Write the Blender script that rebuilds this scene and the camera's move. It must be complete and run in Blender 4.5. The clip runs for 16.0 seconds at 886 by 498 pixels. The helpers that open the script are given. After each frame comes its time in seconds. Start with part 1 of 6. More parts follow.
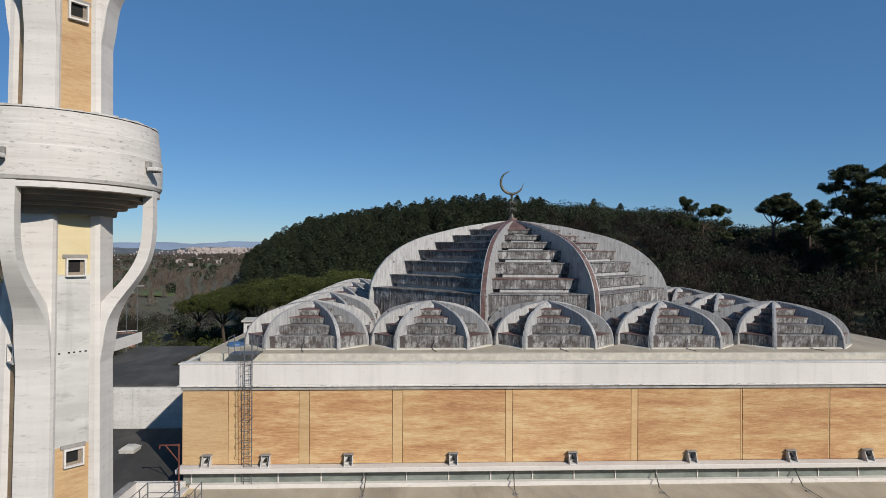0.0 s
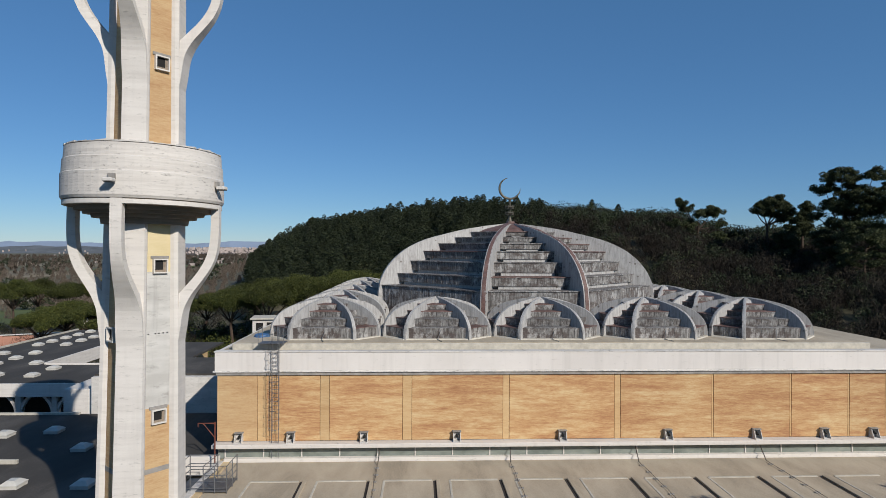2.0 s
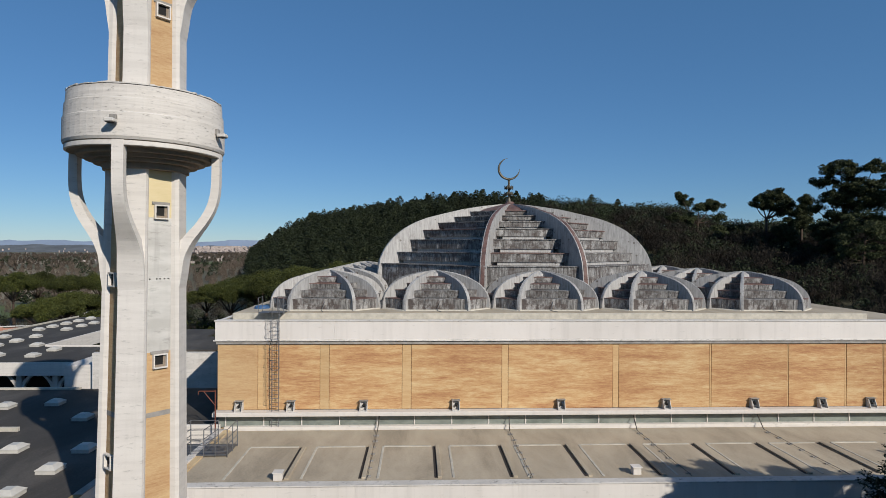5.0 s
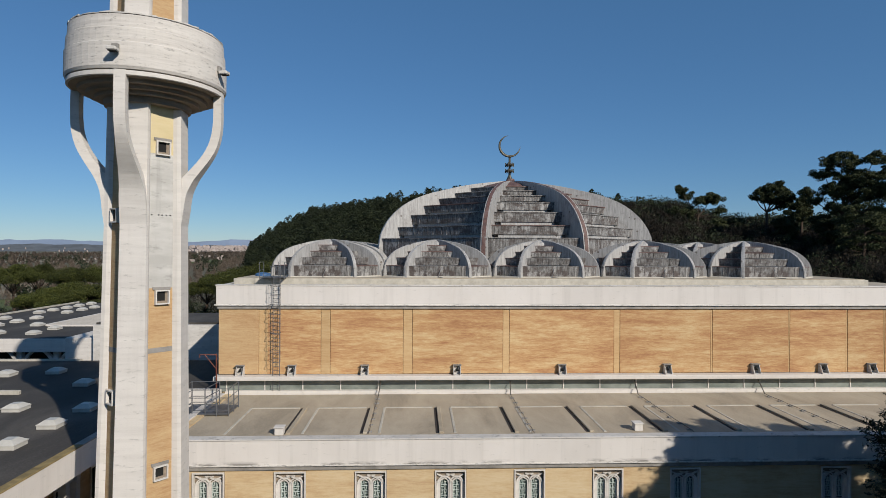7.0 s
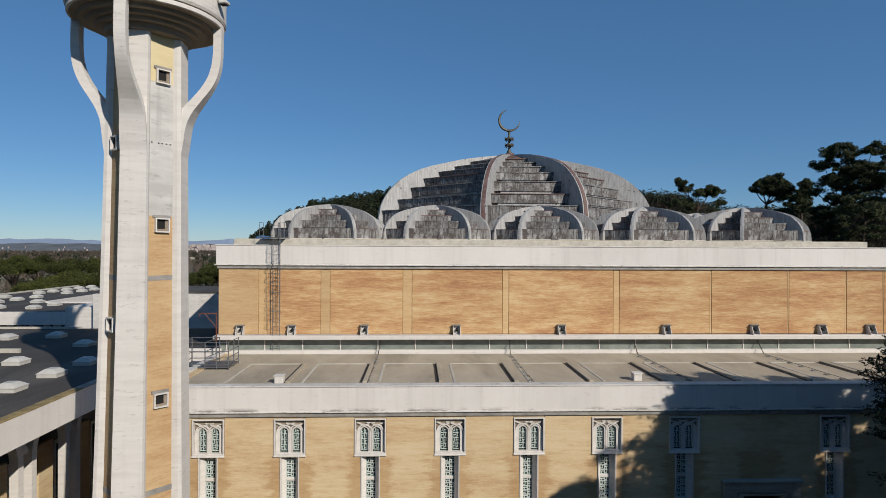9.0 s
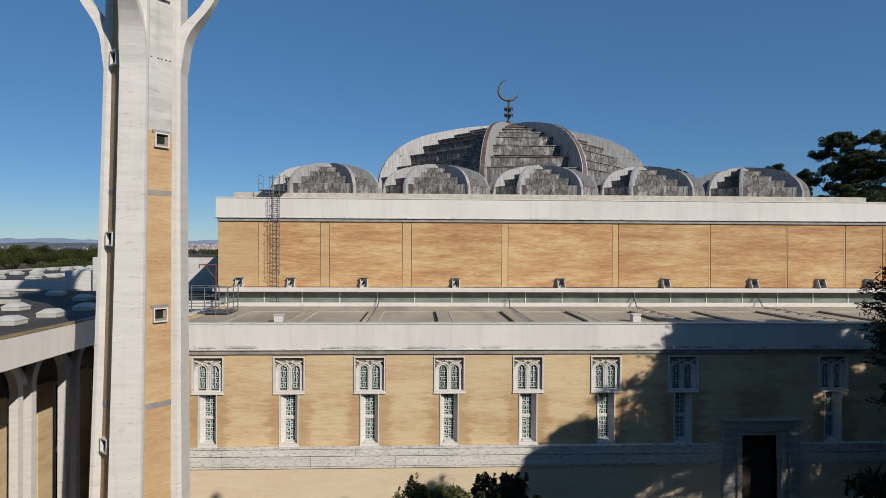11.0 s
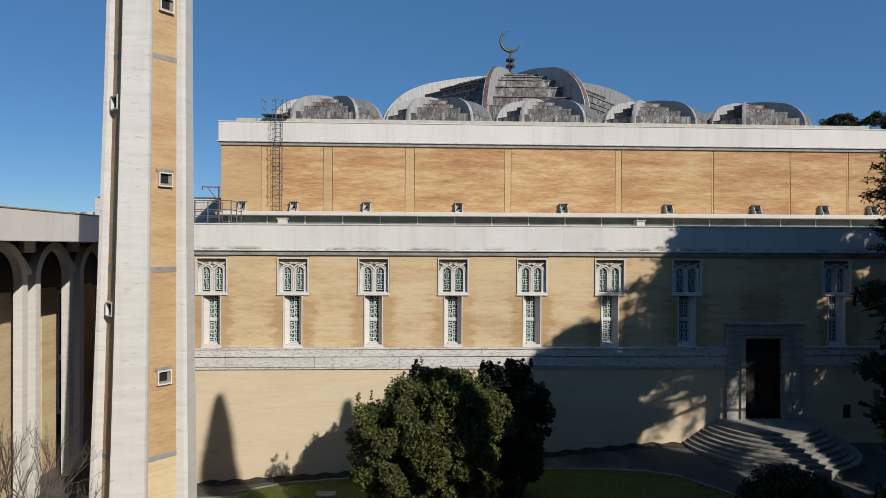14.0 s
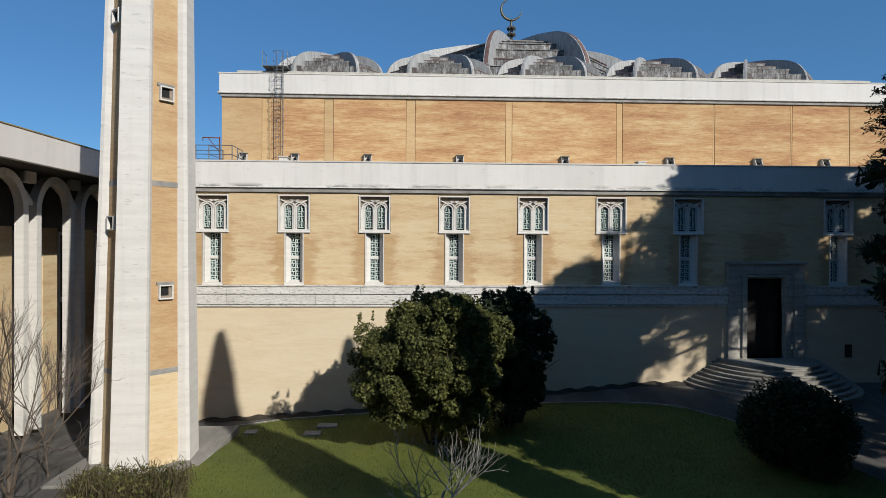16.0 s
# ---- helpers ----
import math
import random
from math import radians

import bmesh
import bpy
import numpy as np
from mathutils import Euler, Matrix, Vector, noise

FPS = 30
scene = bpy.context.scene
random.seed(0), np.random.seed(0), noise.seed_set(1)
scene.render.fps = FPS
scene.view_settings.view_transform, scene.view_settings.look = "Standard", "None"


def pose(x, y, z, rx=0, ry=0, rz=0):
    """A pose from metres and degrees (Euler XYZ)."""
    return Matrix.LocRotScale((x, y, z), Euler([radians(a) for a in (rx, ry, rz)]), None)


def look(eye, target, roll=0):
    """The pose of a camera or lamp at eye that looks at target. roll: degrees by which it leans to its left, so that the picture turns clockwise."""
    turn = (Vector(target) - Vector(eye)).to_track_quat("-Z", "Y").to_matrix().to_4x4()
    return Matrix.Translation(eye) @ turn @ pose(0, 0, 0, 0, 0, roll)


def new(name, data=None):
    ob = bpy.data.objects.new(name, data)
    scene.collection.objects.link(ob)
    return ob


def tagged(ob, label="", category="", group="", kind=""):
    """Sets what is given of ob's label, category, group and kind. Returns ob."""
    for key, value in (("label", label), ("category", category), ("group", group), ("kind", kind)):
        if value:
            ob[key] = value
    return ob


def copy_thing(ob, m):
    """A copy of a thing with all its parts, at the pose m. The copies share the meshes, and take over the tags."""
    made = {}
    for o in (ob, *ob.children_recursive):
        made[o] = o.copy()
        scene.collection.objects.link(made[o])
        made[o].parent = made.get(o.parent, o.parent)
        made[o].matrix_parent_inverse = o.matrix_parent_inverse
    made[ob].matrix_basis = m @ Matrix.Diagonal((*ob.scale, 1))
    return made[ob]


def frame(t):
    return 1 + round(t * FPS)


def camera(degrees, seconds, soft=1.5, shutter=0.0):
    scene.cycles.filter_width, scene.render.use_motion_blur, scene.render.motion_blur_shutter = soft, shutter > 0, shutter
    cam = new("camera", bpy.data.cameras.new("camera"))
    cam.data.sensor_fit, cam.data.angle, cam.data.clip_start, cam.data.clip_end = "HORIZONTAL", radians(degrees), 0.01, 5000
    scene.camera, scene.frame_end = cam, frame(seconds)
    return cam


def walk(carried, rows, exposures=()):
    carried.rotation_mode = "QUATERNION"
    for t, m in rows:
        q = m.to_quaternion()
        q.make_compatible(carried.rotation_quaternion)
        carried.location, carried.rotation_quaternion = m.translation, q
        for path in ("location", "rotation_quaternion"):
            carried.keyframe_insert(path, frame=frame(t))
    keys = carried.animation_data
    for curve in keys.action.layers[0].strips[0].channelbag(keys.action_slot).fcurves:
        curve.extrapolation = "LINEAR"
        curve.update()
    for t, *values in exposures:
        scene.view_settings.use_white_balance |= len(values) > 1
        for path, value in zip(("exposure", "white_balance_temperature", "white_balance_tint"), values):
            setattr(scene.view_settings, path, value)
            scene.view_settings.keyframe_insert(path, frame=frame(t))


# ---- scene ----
cam = camera(73.7, 16.0, soft=0.7)
METRES, EYE, TILT, ROLL, TURN = 24.4, 29.5, 0.0, 0.0, -2.3
DEEP = 1.174
ROWS = [
    (0.0, 0.0, 0.0, 0.0, 0.0, 0.0, -0.27),
    (0.5, -0.0031, -0.0463, -0.0, -0.0, -0.0, -0.27),
    (1.0, -0.0068, -0.0983, 0.0014, 0.01, -0.02, -0.27),
    (1.5, -0.0105, -0.1458, 0.0024, 0.03, -0.02, -0.27),
    (2.0, -0.0134, -0.1721, 0.0042, 0.01, -0.01, -0.27),
    (2.5, -0.013, -0.1806, 0.0057, 0.01, -0.01, -0.27),
    (3.0, -0.0116, -0.1836, -0.0055, 0.01, -0.01, -0.27),
    (3.5, -0.0108, -0.1833, -0.0278, 0.0, -0.06, -0.27),
    (4.0, -0.0098, -0.1818, -0.0396, -0.0, -0.08, -0.27),
    (6.5, -0.0138, -0.1791, -0.1698, -0.02, -0.14, -0.27),
    (7.0, -0.014, -0.1795, -0.1892, -0.01, -0.12, -0.27),
    (7.5, -0.014, -0.181, -0.2127, -0.0, -0.11, -0.27),
    (8.0, -0.0134, -0.1818, -0.2512, -0.01, -0.1, -0.27),
    (8.5, -0.0134, -0.1818, -0.2828, -0.02, -0.11, -0.27),
    (9.0, -0.0129, -0.1817, -0.3079, -0.03, -0.15, -0.27),
    (11.5, -0.0106, -0.1841, -0.4882, -0.05, -0.14, -0.27),
    (12.0, -0.0123, -0.184, -0.5252, -0.04, -0.15, -0.27),
    (12.5, -0.0143, -0.183, -0.562, -0.03, -0.16, -0.27),
    (13.0, -0.0157, -0.1831, -0.5995, -0.04, -0.2, -0.27),
    (13.5, -0.0164, -0.1837, -0.6356, -0.05, -0.24, -0.27),
    (14.0, -0.0193, -0.1839, -0.6719, -0.08, -0.28, -0.27),
    (14.5, -0.0191, -0.1836, -0.7071, -0.08, -0.31, -0.27),
    (15.0, -0.0184, -0.1829, -0.7422, -0.08, -0.37, -0.27),
    (15.5, -0.0205, -0.183, -0.776, -0.08, -0.43, -0.27),
    (16.0, -0.0213, -0.1834, -0.8117, -0.07, -0.41, -0.27),
]
walk(cam, [(t, pose(0, 0, EYE, TILT, ROLL, TURN) @ pose(METRES * x, METRES * DEEP * y, METRES * z, 90 + pitch * 0.85, roll, yaw * 0.85)) for t, x, y, z, yaw, pitch, roll in ROWS],
     [(0.0, 0.02, 6620, 10), (4.0, 0.03, 6680, 10), (7.0, -0.05, 6780, 10), (9.0, -0.06, 6730, 10), (12.5, -0.09, 6620, 10), (14.0, -0.03, 6560, 9), (15.0, 0.05, 6460, 8), (16.0, 0.14, 6390, 7)])


# ---- light ----
SUN_AZ = math.atan2(0.584, -0.814)          # compass turn of the sun from +y, clockwise
SUN_EL = radians(30.0)
world = bpy.data.worlds.new("sky")
scene.world = world
world.use_nodes = True
wn = world.node_tree.nodes
sky = wn.new("ShaderNodeTexSky")
sky.sky_type, sky.sun_disc = "NISHITA", False
sky.sun_elevation, sky.sun_rotation = SUN_EL, SUN_AZ
sky.altitude, sky.air_density, sky.dust_density, sky.ozone_density = 1200, 1.0, 0.0, 5.0
tint = wn.new("ShaderNodeMix")
tint.data_type, tint.blend_type = "RGBA", "MULTIPLY"
tint.inputs["Factor"].default_value = 1.0
[i for i in tint.inputs if i.name == "B" and i.type == "RGBA"][0].default_value = (0.92, 1.02, 1.11, 1)
deep = wn.new("ShaderNodeHueSaturation")
deep.inputs["Saturation"].default_value = 1.06
world.node_tree.links.new(sky.outputs[0], [i for i in tint.inputs if i.name == "A" and i.type == "RGBA"][0])
world.node_tree.links.new([o for o in tint.outputs if o.type == "RGBA"][0], deep.inputs["Color"])
even = wn.new("ShaderNodeMix")
even.data_type = "RGBA"
even.inputs["Factor"].default_value = 0.36
[i for i in even.inputs if i.name == "B" and i.type == "RGBA"][0].default_value = (0.98, 2.95, 5.95, 1)
world.node_tree.links.new(deep.outputs[0], [i for i in even.inputs if i.name == "A" and i.type == "RGBA"][0])
world.node_tree.links.new([o for o in even.outputs if o.type == "RGBA"][0], wn["Background"].inputs[0])
wn["Background"].inputs[1].default_value = 0.079
lamp = bpy.data.lights.new("sun", "SUN")
lamp.energy, lamp.angle, lamp.color = 4.75, radians(0.55), (1.0, 0.955, 0.885)
sun = new("sun", lamp)
sun.matrix_world = look((math.sin(SUN_AZ) * 60, math.cos(SUN_AZ) * 60, 60 * math.tan(SUN_EL)), (0, 0, 0))
scene.view_settings.exposure = 0.0


# ---- materials ----
BASE_SCALE = 0.77          # scales every base colour down, which deepens shade against the strong sun


def scaled(c):
    return tuple(v * BASE_SCALE for v in c)


def material(name, rough=0.85, metal=0.0):
    m = bpy.data.materials.new(name)
    m.use_nodes = True
    bsdf = m.node_tree.nodes["Principled BSDF"]
    bsdf.inputs["Roughness"].default_value = rough
    bsdf.inputs["Metallic"].default_value = metal
    return m, m.node_tree.nodes, m.node_tree.links, bsdf


def coords(n, l, scale, source="Object"):
    tc = n.new("ShaderNodeTexCoord")
    mp = n.new("ShaderNodeMapping")
    mp.inputs["Scale"].default_value = scale
    l.new(tc.outputs[source], mp.inputs["Vector"])
    return mp.outputs[0]


def noise_of(n, l, vec, scale=1.0, detail=5.0, rough=0.6, distort=0.0):
    t = n.new("ShaderNodeTexNoise")
    t.inputs["Scale"].default_value, t.inputs["Detail"].default_value = scale, detail
    t.inputs["Roughness"].default_value, t.inputs["Distortion"].default_value = rough, distort
    l.new(vec, t.inputs["Vector"])
    return t.outputs["Fac"]


def ramp_of(n, l, fac, stops):
    r = n.new("ShaderNodeValToRGB")
    e = r.color_ramp.elements
    while len(e) < len(stops):
        e.new(0.5)
    for el, (p, c) in zip(e, stops):
        el.position, el.color = p, (*c, 1) if len(c) == 3 else c
    l.new(fac, r.inputs[0])
    return r.outputs[0]


def mixed(n, l, fac, a, b, mode="MIX"):
    m = n.new("ShaderNodeMix")
    m.data_type, m.blend_type = "RGBA", mode
    if isinstance(fac, (int, float)):
        m.inputs["Factor"].default_value = fac
    else:
        l.new(fac, m.inputs["Factor"])
    for sock, v in (("A", a), ("B", b)):
        i = [s for s in m.inputs if s.name == sock and s.type == "RGBA"][0]
        if isinstance(v, tuple):
            i.default_value = (*v, 1)
        else:
            l.new(v, i)
    return [s for s in m.outputs if s.type == "RGBA"][0]


def bumped(n, l, bsdf, height, strength=0.4, distance=0.03):
    b = n.new("ShaderNodeBump")
    b.inputs["Strength"].default_value, b.inputs["Distance"].default_value = strength, distance
    l.new(height, b.inputs["Height"])
    l.new(b.outputs[0], bsdf.inputs["Normal"])


def randomised(n, l, colour, amount=0.12):
    """Lets each object of a kind be a little lighter or darker."""
    info = n.new("ShaderNodeObjectInfo")
    lo, hi = 1 - amount, 1 + amount * 0.3
    return mixed(n, l, 1.0, colour, ramp_of(n, l, info.outputs["Random"], [(0, (lo, lo, lo)), (1, (hi, hi, hi))]), "MULTIPLY")


def concrete(name, light, dark, course=2.6, stain=0.55, streak=0.5, grain=1.0, cut=0.60):
    """Pale board-marked concrete: faint courses, vertical run-off and dark lichen."""
    m, n, l, b = material(name, 0.88)
    light, dark = scaled(light), scaled(dark)
    boards = noise_of(n, l, coords(n, l, (0.25, 0.25, course)), 1.6, 4)
    runs = noise_of(n, l, coords(n, l, (1.6, 1.6, 0.10)), 1.5, 6)
    spots = noise_of(n, l, coords(n, l, (0.55 * grain, 0.55 * grain, 2.2 * grain)), 2.3, 10, 0.74)
    base = mixed(n, l, ramp_of(n, l, boards, [(0.36, (0, 0, 0)), (0.62, (1, 1, 1))]), dark, light)
    c = mixed(n, l, ramp_of(n, l, runs, [(0.52, (0, 0, 0)), (0.75, (streak,) * 3)]), base, tuple(v * 0.62 for v in dark))
    c = mixed(n, l, ramp_of(n, l, spots, [(cut, (0, 0, 0)), (cut + 0.12, (stain,) * 3)]), c, (0.16, 0.155, 0.14))
    l.new(randomised(n, l, c, 0.07), b.inputs["Base Color"])
    bumped(n, l, b, mixed(n, l, 0.5, boards, spots), 0.35, 0.03)
    return m


def edge_lichen(m, edges):
    """Black lichen that clings in ragged tufts to the lower edges of the pale bands; edges: (height, reach)."""
    n, l = m.node_tree.nodes, m.node_tree.links
    b = n["Principled BSDF"]
    sep = n.new("ShaderNodeSeparateXYZ")
    l.new(coords(n, l, (1, 1, 1)), sep.inputs[0])
    tufts = noise_of(n, l, coords(n, l, (0.9, 0.9, 3.0)), 1.0, 9, 0.72)
    patch = noise_of(n, l, coords(n, l, (0.22, 0.22, 0.0)), 1.0, 3, 0.6)
    where = ramp_of(n, l, mixed(n, l, 0.5, tufts, patch), [(0.49, (0, 0, 0)), (0.56, (0.85,) * 3)])
    c = b.inputs["Base Color"].links[0].from_socket
    for z, reach in edges:
        near = n.new("ShaderNodeMapRange")
        near.interpolation_type = "SMOOTHSTEP"
        off = n.new("ShaderNodeMath")
        off.operation = "SUBTRACT"
        off.inputs[1].default_value = z
        size = n.new("ShaderNodeMath")
        size.operation = "ABSOLUTE"
        l.new(sep.outputs["Z"], off.inputs[0])
        l.new(off.outputs[0], size.inputs[0])
        for k, v in (("From Min", 0.0), ("From Max", reach), ("To Min", 1.0), ("To Max", 0.0)):
            near.inputs[k].default_value = v
        l.new(size.outputs[0], near.inputs["Value"])
        c = mixed(n, l, mixed(n, l, 1.0, where, near.outputs[0], "MULTIPLY"), c, (0.07, 0.066, 0.058))
    l.new(c, b.inputs["Base Color"])


def rust_runs(n, l, start, pitch, reach, top):
    """Ragged rusty weathering of the brick on both sides of the narrow lights, which repeat at one pitch."""
    def calc(op, a, v):
        q = n.new("ShaderNodeMath")
        q.operation = op
        l.new(a, q.inputs[0])
        if isinstance(v, (int, float)):
            q.inputs[1].default_value = v
        else:
            l.new(v, q.inputs[1])
        return q.outputs[0]
    sep = n.new("ShaderNodeSeparateXYZ")
    l.new(coords(n, l, (1, 1, 1)), sep.inputs[0])
    ragged = calc("MULTIPLY", calc("SUBTRACT", noise_of(n, l, coords(n, l, (0.7, 0.7, 2.6)), 1.1, 8, 0.7), 0.5), 3.0)
    off = calc("ADD", calc("PINGPONG", calc("SUBTRACT", sep.outputs["X"], start), pitch / 2), ragged)
    low = calc("ADD", sep.outputs["Z"], calc("MULTIPLY", ragged, 0.6))
    fades = []
    for v, a, z, least in ((off, reach, reach + 0.45, 0.0), (low, top - 0.35, top + 0.2, 0.3)):
        r = n.new("ShaderNodeMapRange")
        for k, num in (("From Min", a), ("From Max", z), ("To Min", 1.0), ("To Max", least)):
            r.inputs[k].default_value = num
        l.new(v, r.inputs["Value"])
        fades.append(r.outputs[0])
    return calc("MULTIPLY", fades[0], fades[1])


def brickwork(name, tones, run=0.5, tall=4.0, warp=0.25, joints=0.08, tight=0.0, rust=None):
    """Thin ochre brick seen from afar: long horizontal bands of fired tones and fine courses."""
    m, n, l, b = material(name, 0.9)
    tones = [scaled(t) for t in tones]
    bands = noise_of(n, l, coords(n, l, (run, run, tall)), 1.4, 10, 0.74, warp)
    big = noise_of(n, l, coords(n, l, (0.16, 0.16, 0.8)), 1.2, 5, 0.6, 0.3)
    fine = noise_of(n, l, coords(n, l, (run * 6, run * 6, 15.0)), 1.0, 5, 0.8)
    f = mixed(n, l, 0.32, mixed(n, l, 0.40, bands, fine), big)
    c = ramp_of(n, l, f, [(0.37 + tight, tones[0]), (0.46 + tight / 3, tones[1]), (0.53 - tight / 3, tones[2]), (0.63 - tight, tones[3])])
    rows = n.new("ShaderNodeTexWave")
    rows.bands_direction = "Z"
    rows.inputs["Scale"].default_value, rows.inputs["Distortion"].default_value = 4.2, 0.3
    l.new(coords(n, l, (1, 1, 1)), rows.inputs["Vector"])
    c = mixed(n, l, ramp_of(n, l, rows.outputs["Fac"], [(0.0, (joints,) * 3), (0.35, (0, 0, 0))]), c, tuple(v * 0.6 for v in tones[1]))
    if rust:
        c = mixed(n, l, rust_runs(n, l, *rust), c, mixed(n, l, 1.0, c, (0.80, 0.705, 0.61), "MULTIPLY"))
    l.new(randomised(n, l, c, 0.10 if not rust else 0.04), b.inputs["Base Color"])
    bumped(n, l, b, fine, 0.3, 0.02)
    return m


def plain(name, colour, rough=0.7, metal=0.0, vary=0.25, scale=3.0, bump=0.2):
    m, n, l, b = material(name, rough, metal)
    colour = scaled(colour)
    f = noise_of(n, l, coords(n, l, (1, 1, 1)), scale, 7, 0.65)
    lo, hi = tuple(v * (1 - vary) for v in colour), tuple(min(1, v * (1 + vary)) for v in colour)
    l.new(randomised(n, l, ramp_of(n, l, f, [(0.32, lo), (0.68, hi)]), 0.1), b.inputs["Base Color"])
    bumped(n, l, b, f, bump, 0.02)
    return m


def leadwork(name):
    """Weathered grey sheet with vertical seams, rust-brown run-off and pale bloom."""
    m, n, l, b = material(name, 0.62, 0.0)
    runs = noise_of(n, l, coords(n, l, (4.6, 4.6, 0.55)), 1.5, 8, 0.7)
    blot = noise_of(n, l, coords(n, l, (1, 1, 1.6)), 1.1, 9, 0.75)
    c = ramp_of(n, l, runs, [(0.34, (0.026, 0.024, 0.023)), (0.43, (0.10, 0.095, 0.091)), (0.53, (0.205, 0.199, 0.193)), (0.66, (0.36, 0.353, 0.342))])
    c = mixed(n, l, ramp_of(n, l, blot, [(0.46, (0, 0, 0)), (0.58, (0.85,) * 3)]), c, (0.068, 0.049, 0.043))
    pale = noise_of(n, l, coords(n, l, (1.6, 1.6, 0.9)), 0.9, 7, 0.7)
    c = mixed(n, l, ramp_of(n, l, pale, [(0.54, (0, 0, 0)), (0.64, (0.7,) * 3)]), c, (0.45, 0.442, 0.43))
    l.new(randomised(n, l, c, 0.25), b.inputs["Base Color"])
    bumped(n, l, b, runs, 0.35, 0.03)
    return m


def roofing(name, colour, patch, scale=0.35):
    m, n, l, b = material(name, 0.93)
    colour, patch = scaled(colour), scaled(patch)
    big = noise_of(n, l, coords(n, l, (1, 0.35, 1)), scale, 6, 0.65, 0.4)
    grit = noise_of(n, l, coords(n, l, (1, 1, 1)), 9.0, 5, 0.7)
    c = ramp_of(n, l, mixed(n, l, 0.3, big, grit), [(0.36, tuple(v * 0.68 for v in colour)), (0.5, colour), (0.64, patch)])
    l.new(c, b.inputs["Base Color"])
    bumped(n, l, b, grit, 0.3, 0.02)
    return m


def foliage(name, dark, mid, light, scale=0.35):
    m, n, l, b = material(name, 0.75)
    dark, mid, light = scaled(dark), scaled(mid), scaled(light)
    isl = n.new("ShaderNodeNewGeometry")
    big = noise_of(n, l, coords(n, l, (1, 1, 1)), scale, 4, 0.6)
    f = mixed(n, l, 0.45, big, isl.outputs["Random Per Island"])
    c = ramp_of(n, l, f, [(0.28, dark), (0.5, mid), (0.72, light)])
    l.new(randomised(n, l, c, 0.3), b.inputs["Base Color"])
    b.inputs["Specular IOR Level"].default_value = 0.25
    return m


WHITE = concrete("pale_concrete", (0.80, 0.755, 0.70), (0.725, 0.68, 0.63), 2.6, 0.55, 0.26, 1.7, 0.575)
BAND = concrete("pale_parapet_slab", (0.82, 0.775, 0.73), (0.765, 0.72, 0.675), 0.15, 0.42, 0.26, 1.2, 0.585)
edge_lichen(BAND, ((12.86, 0.30), (20.66, 0.15)))
WHITE_DIRTY = concrete("stained_concrete", (0.74, 0.705, 0.66), (0.61, 0.58, 0.54), 1.2, 0.85, 0.45, 1.8, 0.55)
TRAVERTINE = concrete("travertine", (0.82, 0.785, 0.735), (0.70, 0.665, 0.615), 3.5, 0.85, 0.3, 3.0, 0.51)
STEPSTONE = concrete("worn_step_stone", (0.37, 0.343, 0.303), (0.215, 0.198, 0.175), 2.0, 0.8, 0.5, 1.6, 0.52)
SMUDGED = concrete("grey_smudged_concrete", (0.70, 0.68, 0.64), (0.55, 0.53, 0.495), 1.1, 0.42, 0.65, 1.1, 0.55)
ROUGHCAST = concrete("pitted_concrete", (0.775, 0.73, 0.675), (0.67, 0.625, 0.575), 6.0, 0.85, 0.12, 2.6, 0.555)
# Brown stain; on balcony underside, window heads and reveals it also gives shade.
UNDERSIDE = concrete("brown_stain_and_shade", (0.36, 0.29, 0.22), (0.25, 0.195, 0.145), 3.0, 0.5, 0.3)
STONE = concrete("portal_stone", (0.54, 0.50, 0.44), (0.38, 0.35, 0.305), 3.5, 0.75, 0.4, 1.3, 0.55)
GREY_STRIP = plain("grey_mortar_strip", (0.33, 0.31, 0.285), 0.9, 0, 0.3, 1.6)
BRICK_UP = brickwork("ochre_brick", ((0.40, 0.188, 0.088), (0.535, 0.292, 0.135), (0.635, 0.40, 0.192), (0.755, 0.565, 0.318)), 0.42, 3.2, 0.35, 0.08, 0.022)
BRICK_EDGE = brickwork("pale_ochre_brick", ((0.52, 0.31, 0.145), (0.61, 0.39, 0.19), (0.67, 0.455, 0.235), (0.73, 0.53, 0.30)))
BRICK_LOW = brickwork("cream_ochre_brick", ((0.54, 0.35, 0.19), (0.66, 0.475, 0.27), (0.72, 0.555, 0.335), (0.76, 0.615, 0.395)))
BRICK_BAY = brickwork("rust_stained_brick", ((0.56, 0.365, 0.20), (0.68, 0.49, 0.28), (0.745, 0.575, 0.35), (0.785, 0.635, 0.41)), rust=(-12.08, 4.45, 0.92, 10.35))
BRICK_MIN = brickwork("minaret_brick", ((0.45, 0.25, 0.12), (0.565, 0.35, 0.175), (0.635, 0.43, 0.225), (0.70, 0.505, 0.285)), 0.9, 8.0, 0.0)
PLASTER = brickwork("cream_plaster", ((0.69, 0.525, 0.345), (0.76, 0.61, 0.42), (0.795, 0.655, 0.46), (0.82, 0.69, 0.50)), 0.35, 2.2, 0.3, 0.0)
CREAM = brickwork("yellow_cream_plaster", ((0.64, 0.52, 0.29), (0.69, 0.57, 0.33), (0.72, 0.60, 0.36), (0.75, 0.635, 0.40)), 0.35, 2.2, 0.3, 0.0)
LEAD = leadwork("weathered_lead")
RIBGREY, rn, rl, rb = material("grey_rib_sheet", 0.6)
rib_runs = noise_of(rn, rl, coords(rn, rl, (5.0, 5.0, 0.5)), 1.3, 8, 0.7)
rib_blot = noise_of(rn, rl, coords(rn, rl, (1, 1, 1)), 0.9, 8, 0.72)
